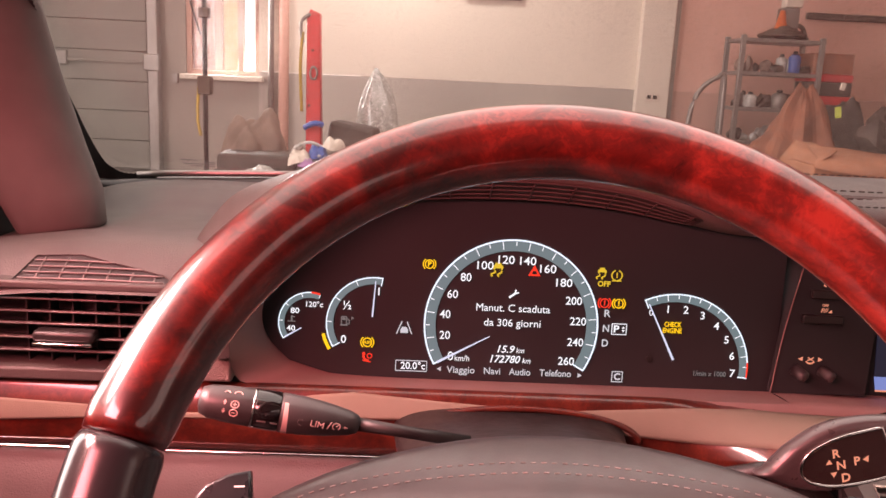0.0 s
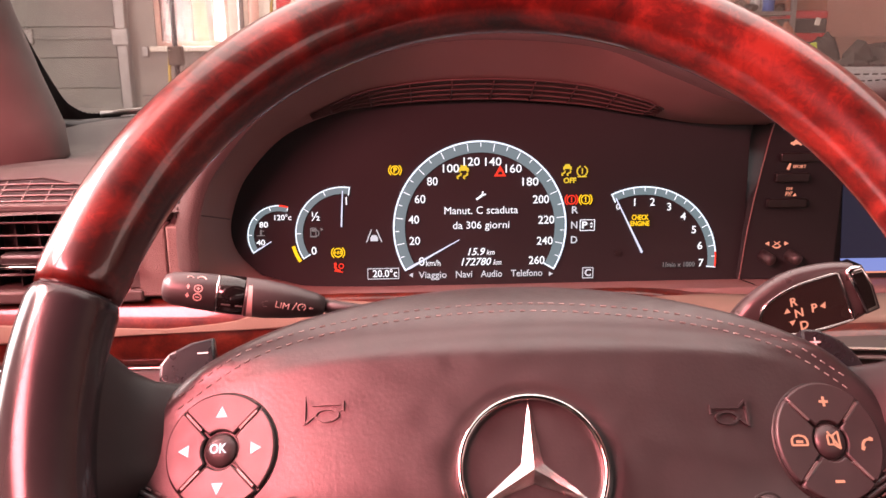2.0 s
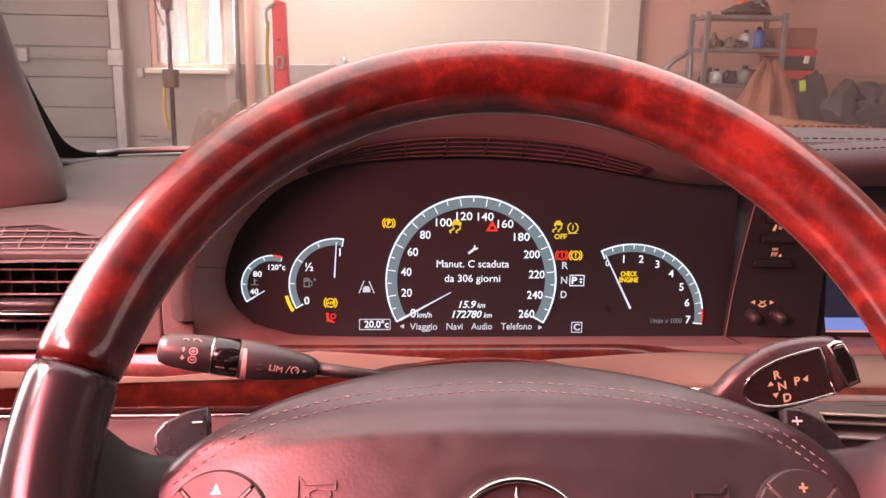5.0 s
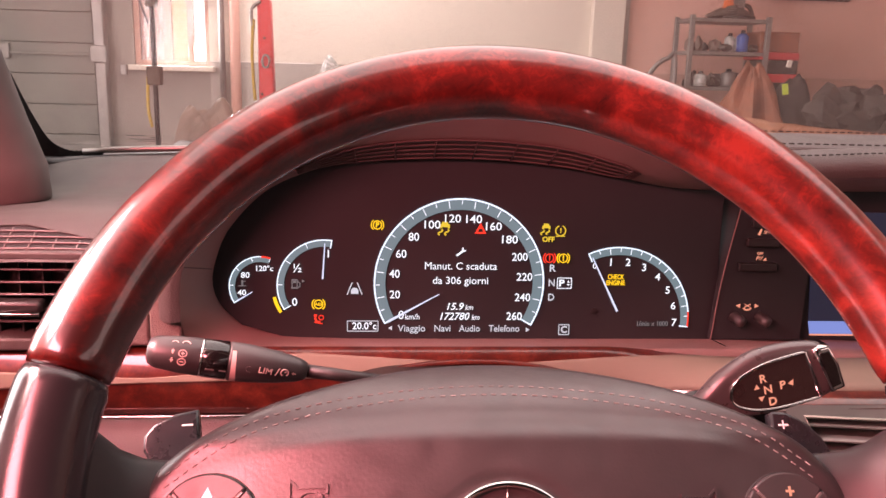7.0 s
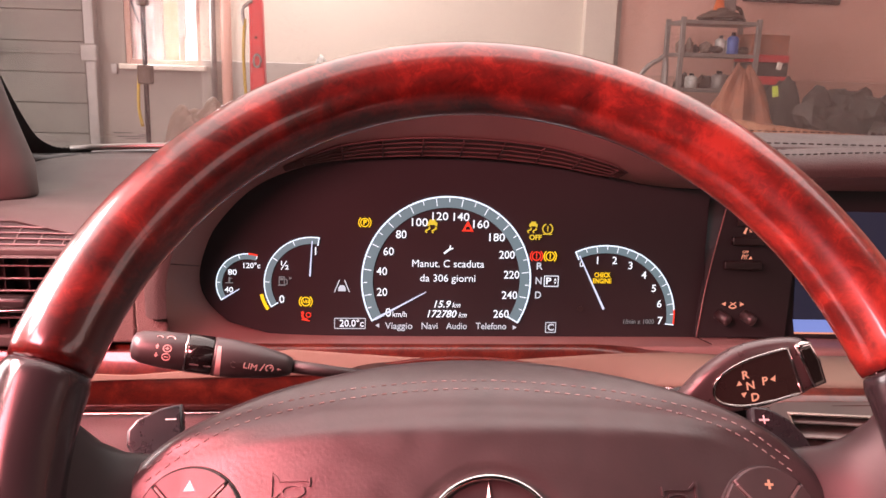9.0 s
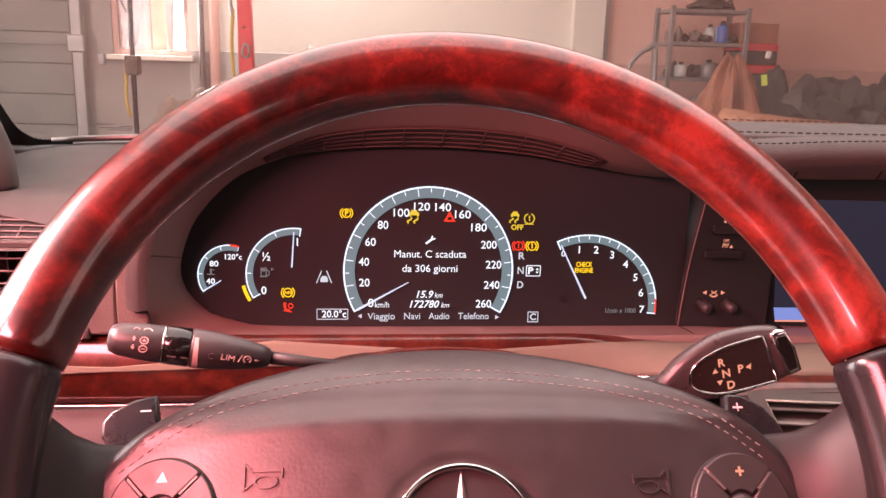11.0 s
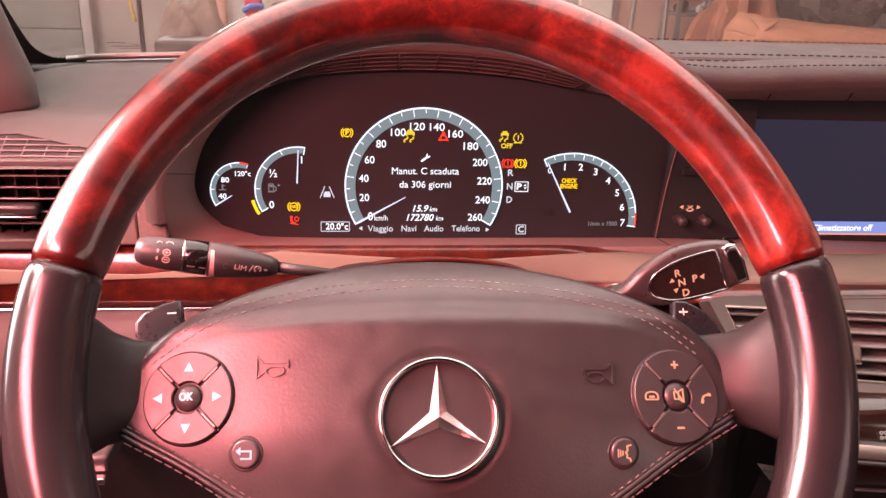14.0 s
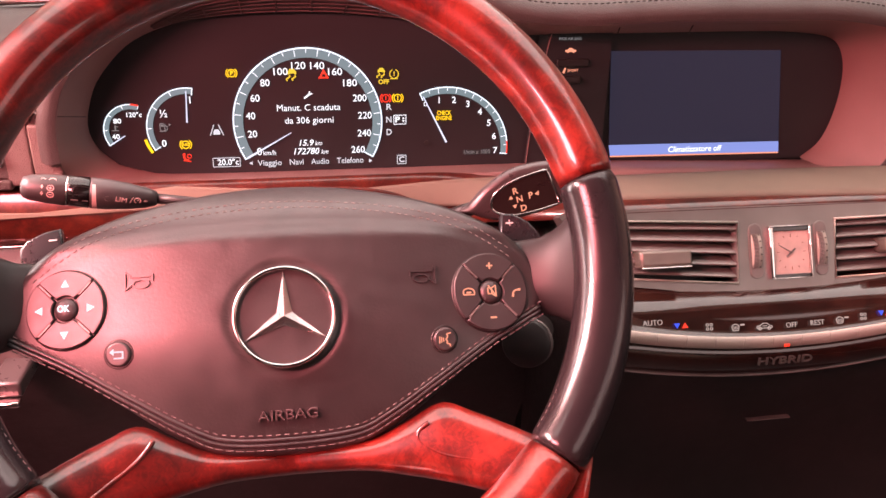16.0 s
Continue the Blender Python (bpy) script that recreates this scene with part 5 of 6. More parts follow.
# ---------------------------------------------------------------- switch column and centre display
sw = thing("switch_column", pose(0.263, 0.366, 0.872, 90, 0, 0), "gloss black switch column between the displays", "switch panel")
part("panel", plate([(-0.0165, 0.0665), (0.046, 0.0665), (0.046, -0.060), (-0.0315, -0.060), (-0.027, -0.010)], -0.03, 0.0), FACE, sw)
part("panel_edge", tube([(-0.0314, -0.060, 0.0003), (-0.0270, -0.010, 0.0003), (-0.0175, 0.050, 0.0003), (-0.0140, 0.066, 0.0003)], 0.0006, 6, 24), BEZEL, sw)
for y0, x0, x1 in ((0.0400, -0.0075, 0.0233), (0.0240, -0.0104, 0.0165), (0.0036, -0.0150, 0.0170)):
    part("button", box(x0, x1, y0 - 0.0038, y0 + 0.0030, 0.0, 0.0042, 0.0010), BLACK, sw)
lettering("legend", "PASS AIR BAG", 0.0036, DIM_LIT, sw, 0.0042, 0.0616, 0.0008)
part("car_icon", joined([plate([(0.0005, 0.0495), (0.0110, 0.0495), (0.0108, 0.0512), (0.0082, 0.0518), (0.0068, 0.0530), (0.0040, 0.0530), (0.0026, 0.0515), (0.0005, 0.0510)], 0, 0.0008), plate(circle(0.0030, 0.0495, 0.0010, 12), 0, 0.0009), plate(circle(0.0085, 0.0495, 0.0010, 12), 0, 0.0009)]), ORANGE_LIT, sw)
part("damper_icon", bar(0.0000, 0.0295, 0.0018, 0.0345, 0.0022, 0.0014, 0.0008), ORANGE_LIT, sw)
lettering("legend", "SPORT", 0.0036, ORANGE_LIT, sw, 0.0092, 0.0318, 0.0008)
lettering("legend", "OFF", 0.0030, ORANGE_LIT, sw, 0.0028, 0.0142, 0.0008)
lettering("legend", "P//", 0.0050, ORANGE_LIT, sw, 0.0022, 0.0100, 0.0008, shear=0.2)
part("legend_mark", plate([(0.0062, 0.0082), (0.0090, 0.0082), (0.0082, 0.0104)], 0, 0.0008), ORANGE_LIT, sw)
for x in (-0.0108, 0.0110):
    tg = Matrix.Translation((x - 0.0035, -0.0395, 0.0)) @ Vector((0.38, -0.26, 0.88)).to_track_quat("X", "Z").to_matrix().to_4x4()
    part("toggle", lathe([(0, 0.0047), (0.0090, 0.0047), (0.0112, 0.0043), (0.0122, 0.0028)], 20, tg), BUTTON, sw)
part("lamp_icon", arc_band(-0.0028, -0.0300, 0.0034, 0.0046, 215, 325, 0.0008, n=14), ORANGE_LIT, sw)
part("lamp_icon", joined([plate([(-0.0125, -0.0305), (-0.0092, -0.0288), (-0.0092, -0.0322)], 0, 0.0008), plate([(0.0069, -0.0305), (0.0036, -0.0288), (0.0036, -0.0322)], 0, 0.0008), bar(-0.0052, -0.0318, -0.0004, -0.0290, 0.0007, 0.0007, 0.0008), bar(-0.0052, -0.0290, -0.0004, -0.0318, 0.0007, 0.0007, 0.0008)]), ORANGE_LIT, sw)

disp = thing("centre_display", pose(0.402, 0.378, 0.866, 90, 0, 0), "wide centre display, idle dark blue with a pale status strip", "display")
do = [(x - 0.402, z - 0.866) for x, z in GLASS_EDGE[13:]]
part("bezel", plate([(-0.10, 0.078)] + [(p.x, p.y) for p in spline([(x, y, 0) for x, y in do], 50)] + [(-0.10, -0.066)], -0.006, 0.0), FACE, disp)
part("screen", plate([(-0.0885, 0.0535), (0.0905, 0.0525), (0.1075, -0.0425), (-0.0805, -0.0410)], 0.0, 0.0008), SCREEN_LIT, disp)
part("status_strip", plate([(-0.0805, -0.0415), (0.1073, -0.0425), (0.1095, -0.0540), (-0.0780, -0.0525)], 0.0, 0.0010), STRIP_LIT, disp)
part("status_line", plate([(-0.0780, -0.0529), (0.1095, -0.0544), (0.1097, -0.0556), (-0.0779, -0.0541)], 0.0, 0.0010), ORANGE_LIT, disp)
lettering("status_text", "Climatizzatore off", 0.0085, WHITE_LIT, disp, 0.0135, -0.0480, 0.0014, bold=0.00008, width=0.0590)

# ---------------------------------------------------------------- centre stack
FY0 = 0.206
LEAN_BACK = Matrix.Translation((0, FY0, 0.780)) @ pose(0, 0, 0, -26, 0, 0) @ Matrix.Diagonal((1, 1, 0.93, 1)) @ Matrix.Translation((0, -FY0, -0.780))
vents = thing("centre_vents", LEAN_BACK, "satin silver centre vent panel with two slatted air vents", "air vent")
stack = thing("centre_stack", pose(0, 0, 0), "dark lacquered wood climate panel above a black console", "centre console")


FRONT = pose(0, FY0, 0, 90, 0, 0)           # x, z outlines stand up facing the driver
V1 = [(0.2355, 0.8147), (0.3812, 0.8068), (0.3787, 0.7500), (0.2570, 0.7620)]
V2 = [(0.4732, 0.8059), (0.5760, 0.8070), (0.5735, 0.7520), (0.4712, 0.7504)]
face = [[(0.2231, 0.8190), (0.2265, 0.8220), (0.2332, 0.8228), (0.64, 0.8195), (0.64, 0.8070), V2[1], V2[0], V1[1], V1[0]],
        [(0.2231, 0.8190), V1[0], V1[3], (0.2530, 0.7570)], [V1[1], V2[0], V2[3], V1[2]], [V2[1], (0.64, 0.8070), (0.64, 0.7520), V2[2]],
        [(0.2530, 0.7570), V1[3], V1[2], V2[3], V2[2], (0.64, 0.7520), (0.64, 0.7385), (0.52, 0.7378), (0.41, 0.7380), (0.34, 0.7440), (0.29, 0.7515)]]
for p in face:
    part("silver_panel", plate(p, -0.020, 0.0), SILVER, vents, "satin silver vent surround", FRONT)


def stack_vent(q, parent):
    x0, x1 = min(p[0] for p in q), max(p[0] for p in q)
    v = part("vent", box(x0 - 0.004, x1 + 0.004, FY0 + 0.032, FY0 + 0.036, 0.742, 0.822), BLACK, parent, "silver slatted air vent")
    part("vent_frame", tube([(x, FY0 - 0.0004, z) for x, z in (q[0], q[1], q[2], q[3])], 0.0013, 8, 0, True), CHAMPAGNE, v, "thin bright frame")
    for a, b in ((q[0], q[3]), (q[1], q[2])):
        part("vent_wall", box(-0.0006, 0.0006, 0.0, 0.030, -0.030, 0.030), VENT_SLAT, v, "", pose((a[0] + b[0]) / 2, FY0, (a[1] + b[1]) / 2, 0, math.degrees(math.atan2(a[0] - b[0], a[1] - b[1])), 0))
    for k in range(5):
        f = (k + 0.62) / 5.15
        l, r = Vector(q[3]).lerp(Vector(q[0]), f), Vector(q[2]).lerp(Vector(q[1]), f)
        rings = []
        for p in (l, r):
            rings.append([Vector((p.x, FY0 + dy, p.y + dz)) for dy, dz in ((0.0015, -0.0014), (0.0008, -0.0004), (0.0016, 0.0012), (0.0060, 0.0040), (0.0185, 0.0108), (0.0192, 0.0092), (0.0070, 0.0016))])
        part("slat", loft(rings, smooth=False), VENT_SLAT, v)
    return v


v1 = stack_vent(V1, vents)
tb = part("tab", box(0.2870, 0.3335, FY0 - 0.011, FY0 + 0.010, 0.7690, 0.7845, 0.003), TAB, v1, "champagne silver pull tab")
part("tab_edge", box(0.2880, 0.3325, FY0 - 0.0115, FY0 - 0.007, 0.7677, 0.7694, 0.0008), CHROME, tb)
v2 = stack_vent(V2, vents)
tb = part("tab", box(0.515, 0.560, FY0 - 0.011, FY0 + 0.010, 0.7715, 0.7860, 0.003), TAB, v2, "champagne silver pull tab")
part("tab_edge", box(0.516, 0.559, FY0 - 0.0115, FY0 - 0.007, 0.7702, 0.7720, 0.0008), CHROME, tb)
for x in (0.3968, 0.4584):
    slot = circle(x, 0.7985, 0.0063, 14, 0, 180) + circle(x, 0.7595, 0.0063, 14, 180, 360)
    sl = part("wheel_slot", plate(slot, -0.010, 0.0008, 0.0005), SILVER, vents, "", FRONT)
    part("recess", plate([(x + (a - x) * 0.82, 0.779 + (b - 0.779) * 0.95) for a, b in slot], -0.010, 0.0012), SLAT, sl)
    wheel_ob = part("thumb_wheel", lathe([(-0.0045, 0.0335), (-0.0040, 0.0350), (0.0040, 0.0350), (0.0045, 0.0335)], 72, pose(x, FY0 + 0.0300, 0.779)), CHAMPAGNE, vents, "ribbed thumb wheel")
    for k in range(31):
        a = radians(180 + 2.1 * (k - 15))
        part("rib", box(-0.0042, 0.0006, -0.0004, 0.0004, -0.0004, 0.0004), SLAT, wheel_ob, "", pose(x, FY0 + 0.0300 + 0.0352 * math.cos(a), 0.779 + 0.0352 * math.sin(a)))
    for k in range(6):
        a = radians(180 + 10.0 * (k - 2.5))
        part("dot", box(0.0018, 0.0030, -0.0004, 0.0004, -0.0006, 0.0006), BLACK, wheel_ob, "", pose(x, FY0 + 0.0300 + 0.0352 * math.cos(a), 0.779 + 0.0352 * math.sin(a)))
clock = thing("dashboard_clock", LEAN_BACK @ pose(0.4280, FY0 - 0.001, 0.7768, 90, 0, 0), "square analogue clock with a pale dial and chrome rim", "clock")
part("dial", box(-0.0158, 0.0172, -0.0205, 0.0195, -0.004, 0.0012), CLOCK_FACE, clock)
part("bezel", box(-0.0185, 0.0185, 0.0195, 0.0238, -0.004, 0.0022, 0.0006), GLOSS, clock)
part("bezel", box(-0.0185, 0.0185, -0.0238, -0.0205, -0.004, 0.0022, 0.0006), GLOSS, clock)
part("rim", joined([box(-0.0198, 0.0198, 0.0238, 0.0247, -0.004, 0.0040, 0.0004), box(-0.0198, 0.0198, -0.0247, -0.0238, -0.004, 0.0030, 0.0004), box(-0.0198, -0.0160, -0.0238, 0.0238, -0.004, 0.0036, 0.0012), box(0.0174, 0.0192, -0.0238, 0.0238, -0.004, 0.0036, 0.0006)]), CHROME, clock)
for k in range(12):
    a = radians(30 * k)
    part("mark", bar(0.0007 + 0.0135 * math.cos(a), 0.0170 * math.sin(a), 0.0007 + (0.0110 if k % 3 == 0 else 0.0122) * math.cos(a), (0.0138 if k % 3 == 0 else 0.0155) * math.sin(a), 0.0005, 0.0005, 0.0016), TARP, clock)
part("hour_hand", bar(-0.0042, -0.0044, 0.0042, 0.0030, 0.0014, 0.0016, 0.0022), SLAT, clock)
part("minute_hand", bar(0.0010, -0.0010, -0.0112, 0.0066, 0.0013, 0.0006, 0.0026), SLAT, clock)

# lacquered climate panel, bowed down in the middle
def bow(x):
    return 0.74 * (x - 0.412) ** 2


def bow_row(y, z, k=1.0):
    return [Vector((0.262 + 0.016 * i, y, z + k * bow(0.262 + 0.016 * i))) for i in range(26)]


part("climate_panel", loft([bow_row(0.204, 0.7500, 0.7), bow_row(0.181, 0.7480, 0.30), bow_row(0.1745, 0.7445, 0.45), bow_row(0.1680, 0.7340, 0.85), bow_row(0.1635, 0.7256), bow_row(0.158, 0.7225)], False, False), DARK_WOOD, stack, "dark lacquered wood panel")
part("climate_panel", loft([bow_row(0.164, 0.7122), bow_row(0.158, 0.7110), bow_row(0.1565, 0.700), bow_row(0.158, 0.687), bow_row(0.166, 0.6808)], False, False), DARK_WOOD, stack, "dark lacquered wood panel")
part("panel_edge", loft([bow_row(0.166, 0.6813), bow_row(0.1620, 0.6805), bow_row(0.164, 0.6791), bow_row(0.185, 0.6793)], False, False), SLAT, stack)
part("lower_console", loft([bow_row(0.176, 0.6798), bow_row(0.182, 0.66), bow_row(0.192, 0.63), bow_row(0.196, 0.55), bow_row(0.19, 0.40), bow_row(0.10, 0.30)], False, False), BLACK, stack, "dark lower console")
part("ashtray_pull", box(0.411, 0.455, 0.188, 0.200, 0.6110, 0.6122, 0.0006), SLAT, stack)
part("side_cheek", box(0.236, 0.262, 0.20, 0.34, 0.50, 0.760, 0.008), BLACK, stack)
for k in range(10):
    x0, x1 = 0.266 + 0.0262 * k, 0.266 + 0.0262 * k + 0.0259
    rows = [[Vector((x, y, z + bow(x))) for y, z in ((0.166, 0.7226), (0.1575, 0.7223), (0.1560, 0.7211), (0.1552, 0.7130), (0.1565, 0.7116), (0.166, 0.7114))] for x in (x0, x0 + 0.0006, (x0 + x1) / 2, x1 - 0.0006, x1)]
    b = part("climate_button", loft(rows), CHAMPAGNE, stack)
    if k == 5:
        part("pilot_light", box(x0 + 0.0105, x0 + 0.0155, 0.1545, 0.156, 0.7128 + bow(x0), 0.7150 + bow(x0)), RED_LIT, b)


def climate_legend(x):
    return pose(x, 0.1642, 0.7280 + bow(x), 61, 0, 0)


for t, x in (("AUTO", 0.2900), ("OFF", 0.4160), ("REST", 0.4396)):
    lettering("legend", t, 0.0062, PALE_LIT, stack, 0, 0, 0.0014, climate_legend(x))
for x in (0.3154, 0.5022):
    part("temperature_mark", plate([(-0.006, 0.002), (-0.001, 0.002), (-0.0035, -0.0022)], 0.0004, 0.0016), BLUE_LIT, stack, "blue arrow", climate_legend(x))
    part("temperature_mark", plate([(0.001, -0.0022), (0.006, -0.0022), (0.0035, 0.002)], 0.0004, 0.0016), RED_LIT, stack, "red arrow", climate_legend(x))
for x in (0.3408, 0.4823):
    part("fan_icon", joined([arc_band(sx * 0.0017, sy * 0.0017, 0.0008, 0.0014, 0, 359, 0.0014, n=12) for sx in (-1, 1) for sy in (-1, 1)]), PALE_LIT, stack, "", climate_legend(x))
for x in (0.3655, 0.4615):
    part("demist_icon", joined([arc_band(-0.001, -0.001, 0.0032, 0.0039, 20, 160, 0.0014, n=12), bar(-0.0042, 0.0003, -0.0034, -0.0028, 0.0007, 0.0007, 0.0014), bar(0.0022, 0.0003, 0.0014, -0.0028, 0.0007, 0.0007, 0.0014), bar(-0.0034, -0.0028, 0.0014, -0.0028, 0.0007, 0.0007, 0.0014)] + [bar(-0.0024 + 0.0014 * k, -0.0018, -0.0024 + 0.0014 * k, 0.0008, 0.0005, 0.0005, 0.0014) for k in range(3)] + [bar(0.0034, 0.0018, 0.0074, 0.0018, 0.0013, 0.0013, 0.0014)]), PALE_LIT, stack, "", climate_legend(x))
CAR = [(-0.0070, -0.0012), (-0.0066, 0.0006), (-0.0036, 0.0010), (-0.0012, 0.0028), (0.0026, 0.0028), (0.0048, 0.0008), (0.0068, 0.0004), (0.0070, -0.0012)]
part("recirculation_icon", joined([bar(*p, *q, 0.0007, 0.0007, 0.0014) for p, q in zip(CAR, CAR[1:] + CAR[:1])] + [arc_band(u, -0.0014, 0.0009, 0.0016, 0, 359, 0.0015, n=14) for u in (-0.0042, 0.0042)] + [bar(-0.0016, 0.0006, 0.0022, 0.0006, 0.0007, 0.0007, 0.0014)]), PALE_LIT, stack, "", climate_legend(0.391))
lettering("badge", "HYBRID", 0.0098, SILVER, stack, 0, 0, 0.001, pose(0.412, 0.1572, 0.6985, 86, 0, 0), bold=0.0001, depth=0.0008, wide=1.5)

# parking brake release by the driver's knee
rel = thing("parking_brake_release", pose(-0.242, 0.262, 0.660), "dark release handle with a bright metal edge", "handle")
part("body", box(-0.020, 0.006, -0.003, 0.05, -0.010, 0.006, 0.003), SATIN, rel)
part("grip", box(-0.019, 0.005, -0.012, -0.002, -0.015, -0.009, 0.002), CHROME, rel, "bright metal edge")

# ---------------------------------------------------------------- steering wheel
WM = pose(0.0074, 0.0163, 0.8828, 52.83, 0, 0)
wheel = thing("steering_wheel", WM, "burl wood and black leather steering wheel with buttons", "steering wheel")
RR, RT, RX, RY, RC = 0.1726, 0.0163, 0.1708, 0.1742, -0.0016


def rim_arc(a0, a1, r=RT, n=72, seg=28, ends=0.0):
    rings = []
    for k in range(n + 1):
        a = radians(a0 + (a1 - a0) * k / n)
        e = 1.0
        c = Vector((math.cos(a), math.sin(a), 0))
        edge = min(k, n - k)
        rr = r - (0.0012 if edge == 0 else 0.0004 if edge == 1 else 0)
        rings.append([Vector((RX * c.x, RY * c.y + RC, 0)) + c * (rr * math.cos(t)) + Vector((0, 0, 1.04 * rr * math.sin(t))) for t in [2 * math.pi * j / seg for j in range(seg)]])
    return loft(rings)


part("rim_wood", rim_arc(12.6, 167.4, n=110), WOOD, wheel, "glossy red-brown burl wood rim")
part("rim_leather", rim_arc(-39.5, 12.2), RIM_LEATHER, wheel, "smooth black leather grip")
part("rim_leather", rim_arc(167.8, 219.5), RIM_LEATHER, wheel, "smooth black leather grip")
part("rim_wood", rim_arc(220, 320), WOOD, wheel, "glossy red-brown burl wood rim")
for s in (1, -1):
    line = [Vector((s * (RR - RT * 0.98) * math.cos(radians(a)), (RR - RT * 0.98) * math.sin(radians(a)), 0.0035)) for a in range(-38, 13)]
    stitches(line, 0.0022, 0.0040, 0.0005, DARK_THREAD, wheel)

MID = -0.003
HALF = [(0.0, -0.1020), (0.035, -0.0998), (0.058, -0.0895), (0.084, -0.0715), (0.115, -0.0490), (0.140, -0.0345), (0.1485, -0.026), (0.1475, -0.010), (0.138, 0.004), (0.121, 0.018), (0.092, 0.034), (0.062, 0.0455), (0.03, 0.0535), (0.0, 0.056)]
outline = [(x, y) for x, y in HALF] + [(-x, y) for x, y in HALF[-2:0:-1]]
ring0 = spline([(x, y, 0) for x, y in outline], 150, True)


def pad_z(x, y):
    z = -0.0095 - 0.015 * (x / 0.14) ** 2
    if y > 0.012:
        z -= 0.042 * min(1.2, (y - 0.012) / 0.044) ** 1.7
    if y < -0.03:
        z -= 0.016 * ((-0.03 - y) / 0.07) ** 1.6
    z -= 0.0005 * math.exp(-((y - 0.0215 + 0.9 * x * x) / 0.0022) ** 2)      # crease above the buttons
    d = math.hypot(x, y + 0.030)
    z -= 0.0013 * math.exp(-((d - 0.0284) / 0.0018) ** 2)                      # groove round the emblem
    return z


PC = Vector((0, -0.025, 0))
rings = []
for s, drop in [(1.0, 0.045), (1.004, 0.030), (1.002, 0.016), (0.993, 0.007), (0.982, 0.0030), (0.965, 0.0010)] + [(0.95 - 0.019 * k, 0.0) for k in range(49)] + [(0.012, 0.0)]:
    rings.append([Vector((PC.x + (p.x - PC.x) * s + MID, PC.y + (p.y - PC.y) * s, pad_z(PC.x + (p.x - PC.x) * s, PC.y + (p.y - PC.y) * s) - drop)) for p in ring0])
part("airbag_cover", loft(rings), LEATHER, wheel, "domed black leather airbag cover")


def pad_point(x, y, lift=0.0):
    return Vector((x + MID, y, pad_z(x, y) + lift))


top_seam = spline([(x, y, 0) for x, y in ((-0.129, 0.0062), (-0.101, 0.024), (-0.065, 0.0345), (-0.03, 0.0395), (0.0, 0.0408), (0.03, 0.0388), (0.065, 0.0332), (0.101, 0.0220), (0.127, 0.0055))], 110)
for off in (-0.0026, -0.0074):
    stitches([pad_point(p.x, p.y + off, 0.0001) for p in top_seam], 0.0021, 0.0042, 0.00055, THREAD, wheel)
low_half = [(0.142, -0.0300), (0.113, -0.0450), (0.081, -0.0650), (0.054, -0.0815), (0.034, -0.0900), (0.0, -0.0920)]
low_all = low_half + [(-x, y) for x, y in low_half[-2::-1]]
low_line = spline([(x, y, 0) for x, y in low_all], 112)


# the raised double welt along the lower edge, dark stitch pits above it and pale stitches below
stitches([pad_point(p.x, p.y + 0.0016, 0.0001) for p in low_line], 0.0024, 0.0046, 0.0009, DARK_THREAD, wheel)
stitches([pad_point(p.x, p.y - 0.0060, 0.0001) for p in low_line], 0.0038, 0.0053, 0.0008, DARK_THREAD, wheel)
part("seam_piping", tube([pad_point(p.x, p.y - 0.0008, -0.0003) for p in low_line], 0.0012, 8), LEATHER, wheel)
part("seam_piping", tube([pad_point(p.x, p.y - 0.0034, -0.0003) for p in low_line], 0.0012, 8), LEATHER, wheel)


def pad_frame(x, y):
    """A frame lying on the cover at x, y: its z axis along the surface normal."""
    u, e = x - MID, 0.004
    nrm = Vector(((pad_z(u - e, y) - pad_z(u + e, y)) / (2 * e), (pad_z(u, y - e) - pad_z(u, y + e)) / (2 * e), 1)).normalized()
    ax = (Vector((1, 0, 0)) - nrm * nrm.x).normalized()
    ay = nrm.cross(ax)
    return Matrix(((ax.x, ay.x, nrm.x, x), (ax.y, ay.y, nrm.y, y), (ax.z, ay.z, nrm.z, pad_z(u, y)), (0, 0, 0, 1)))


def button_cluster(px, py, size=1.0):
    cx = cy = z0 = 0.0
    base = part("button_pad", plate(circle(cx, cy, 0.0222, 48), z0 - 0.006, z0 + 0.0002, 0.0008), BLACK, wheel, "round four-way button pad", pad_frame(px, py) @ Matrix.Diagonal((size, size, 1, 1)))
    for k in range(4):
        a = 90 * k
        pts = [(cx + (0.0213 * math.cos(radians(t))), cy + 0.0213 * math.sin(radians(t))) for t in [a - 44.0 + 88.0 * i / 16 for i in range(17)]]
        pts += [(cx + 0.0072 * math.cos(radians(t)), cy + 0.0072 * math.sin(radians(t))) for t in [a + 40.5 - 81 * i / 8 for i in range(9)]]
        part("button", plate(pts, z0 - 0.002, z0 + 0.0020, 0.0007), BUTTON, base)
        b = a + 45
        part("divider", bar(cx + 0.0195 * math.cos(radians(b)), cy + 0.0195 * math.sin(radians(b)), cx + 0.0105 * math.cos(radians(b)), cy + 0.0105 * math.sin(radians(b)), 0.0009, 0.0009, z0 + 0.0024, 0.002), SLAT, base)
    bm = bmesh.new()
    bmesh.ops.create_uvsphere(bm, u_segments=24, v_segments=12, radius=1)
    for v in bm.verts:
        v.co = (cx + v.co.x * 0.0064, cy + v.co.y * 0.0064, z0 + 0.0005 + v.co.z * 0.0030)
    for f in bm.faces:
        f.smooth = True
    part("centre_button", bm, BUTTON, base)
    return base, z0


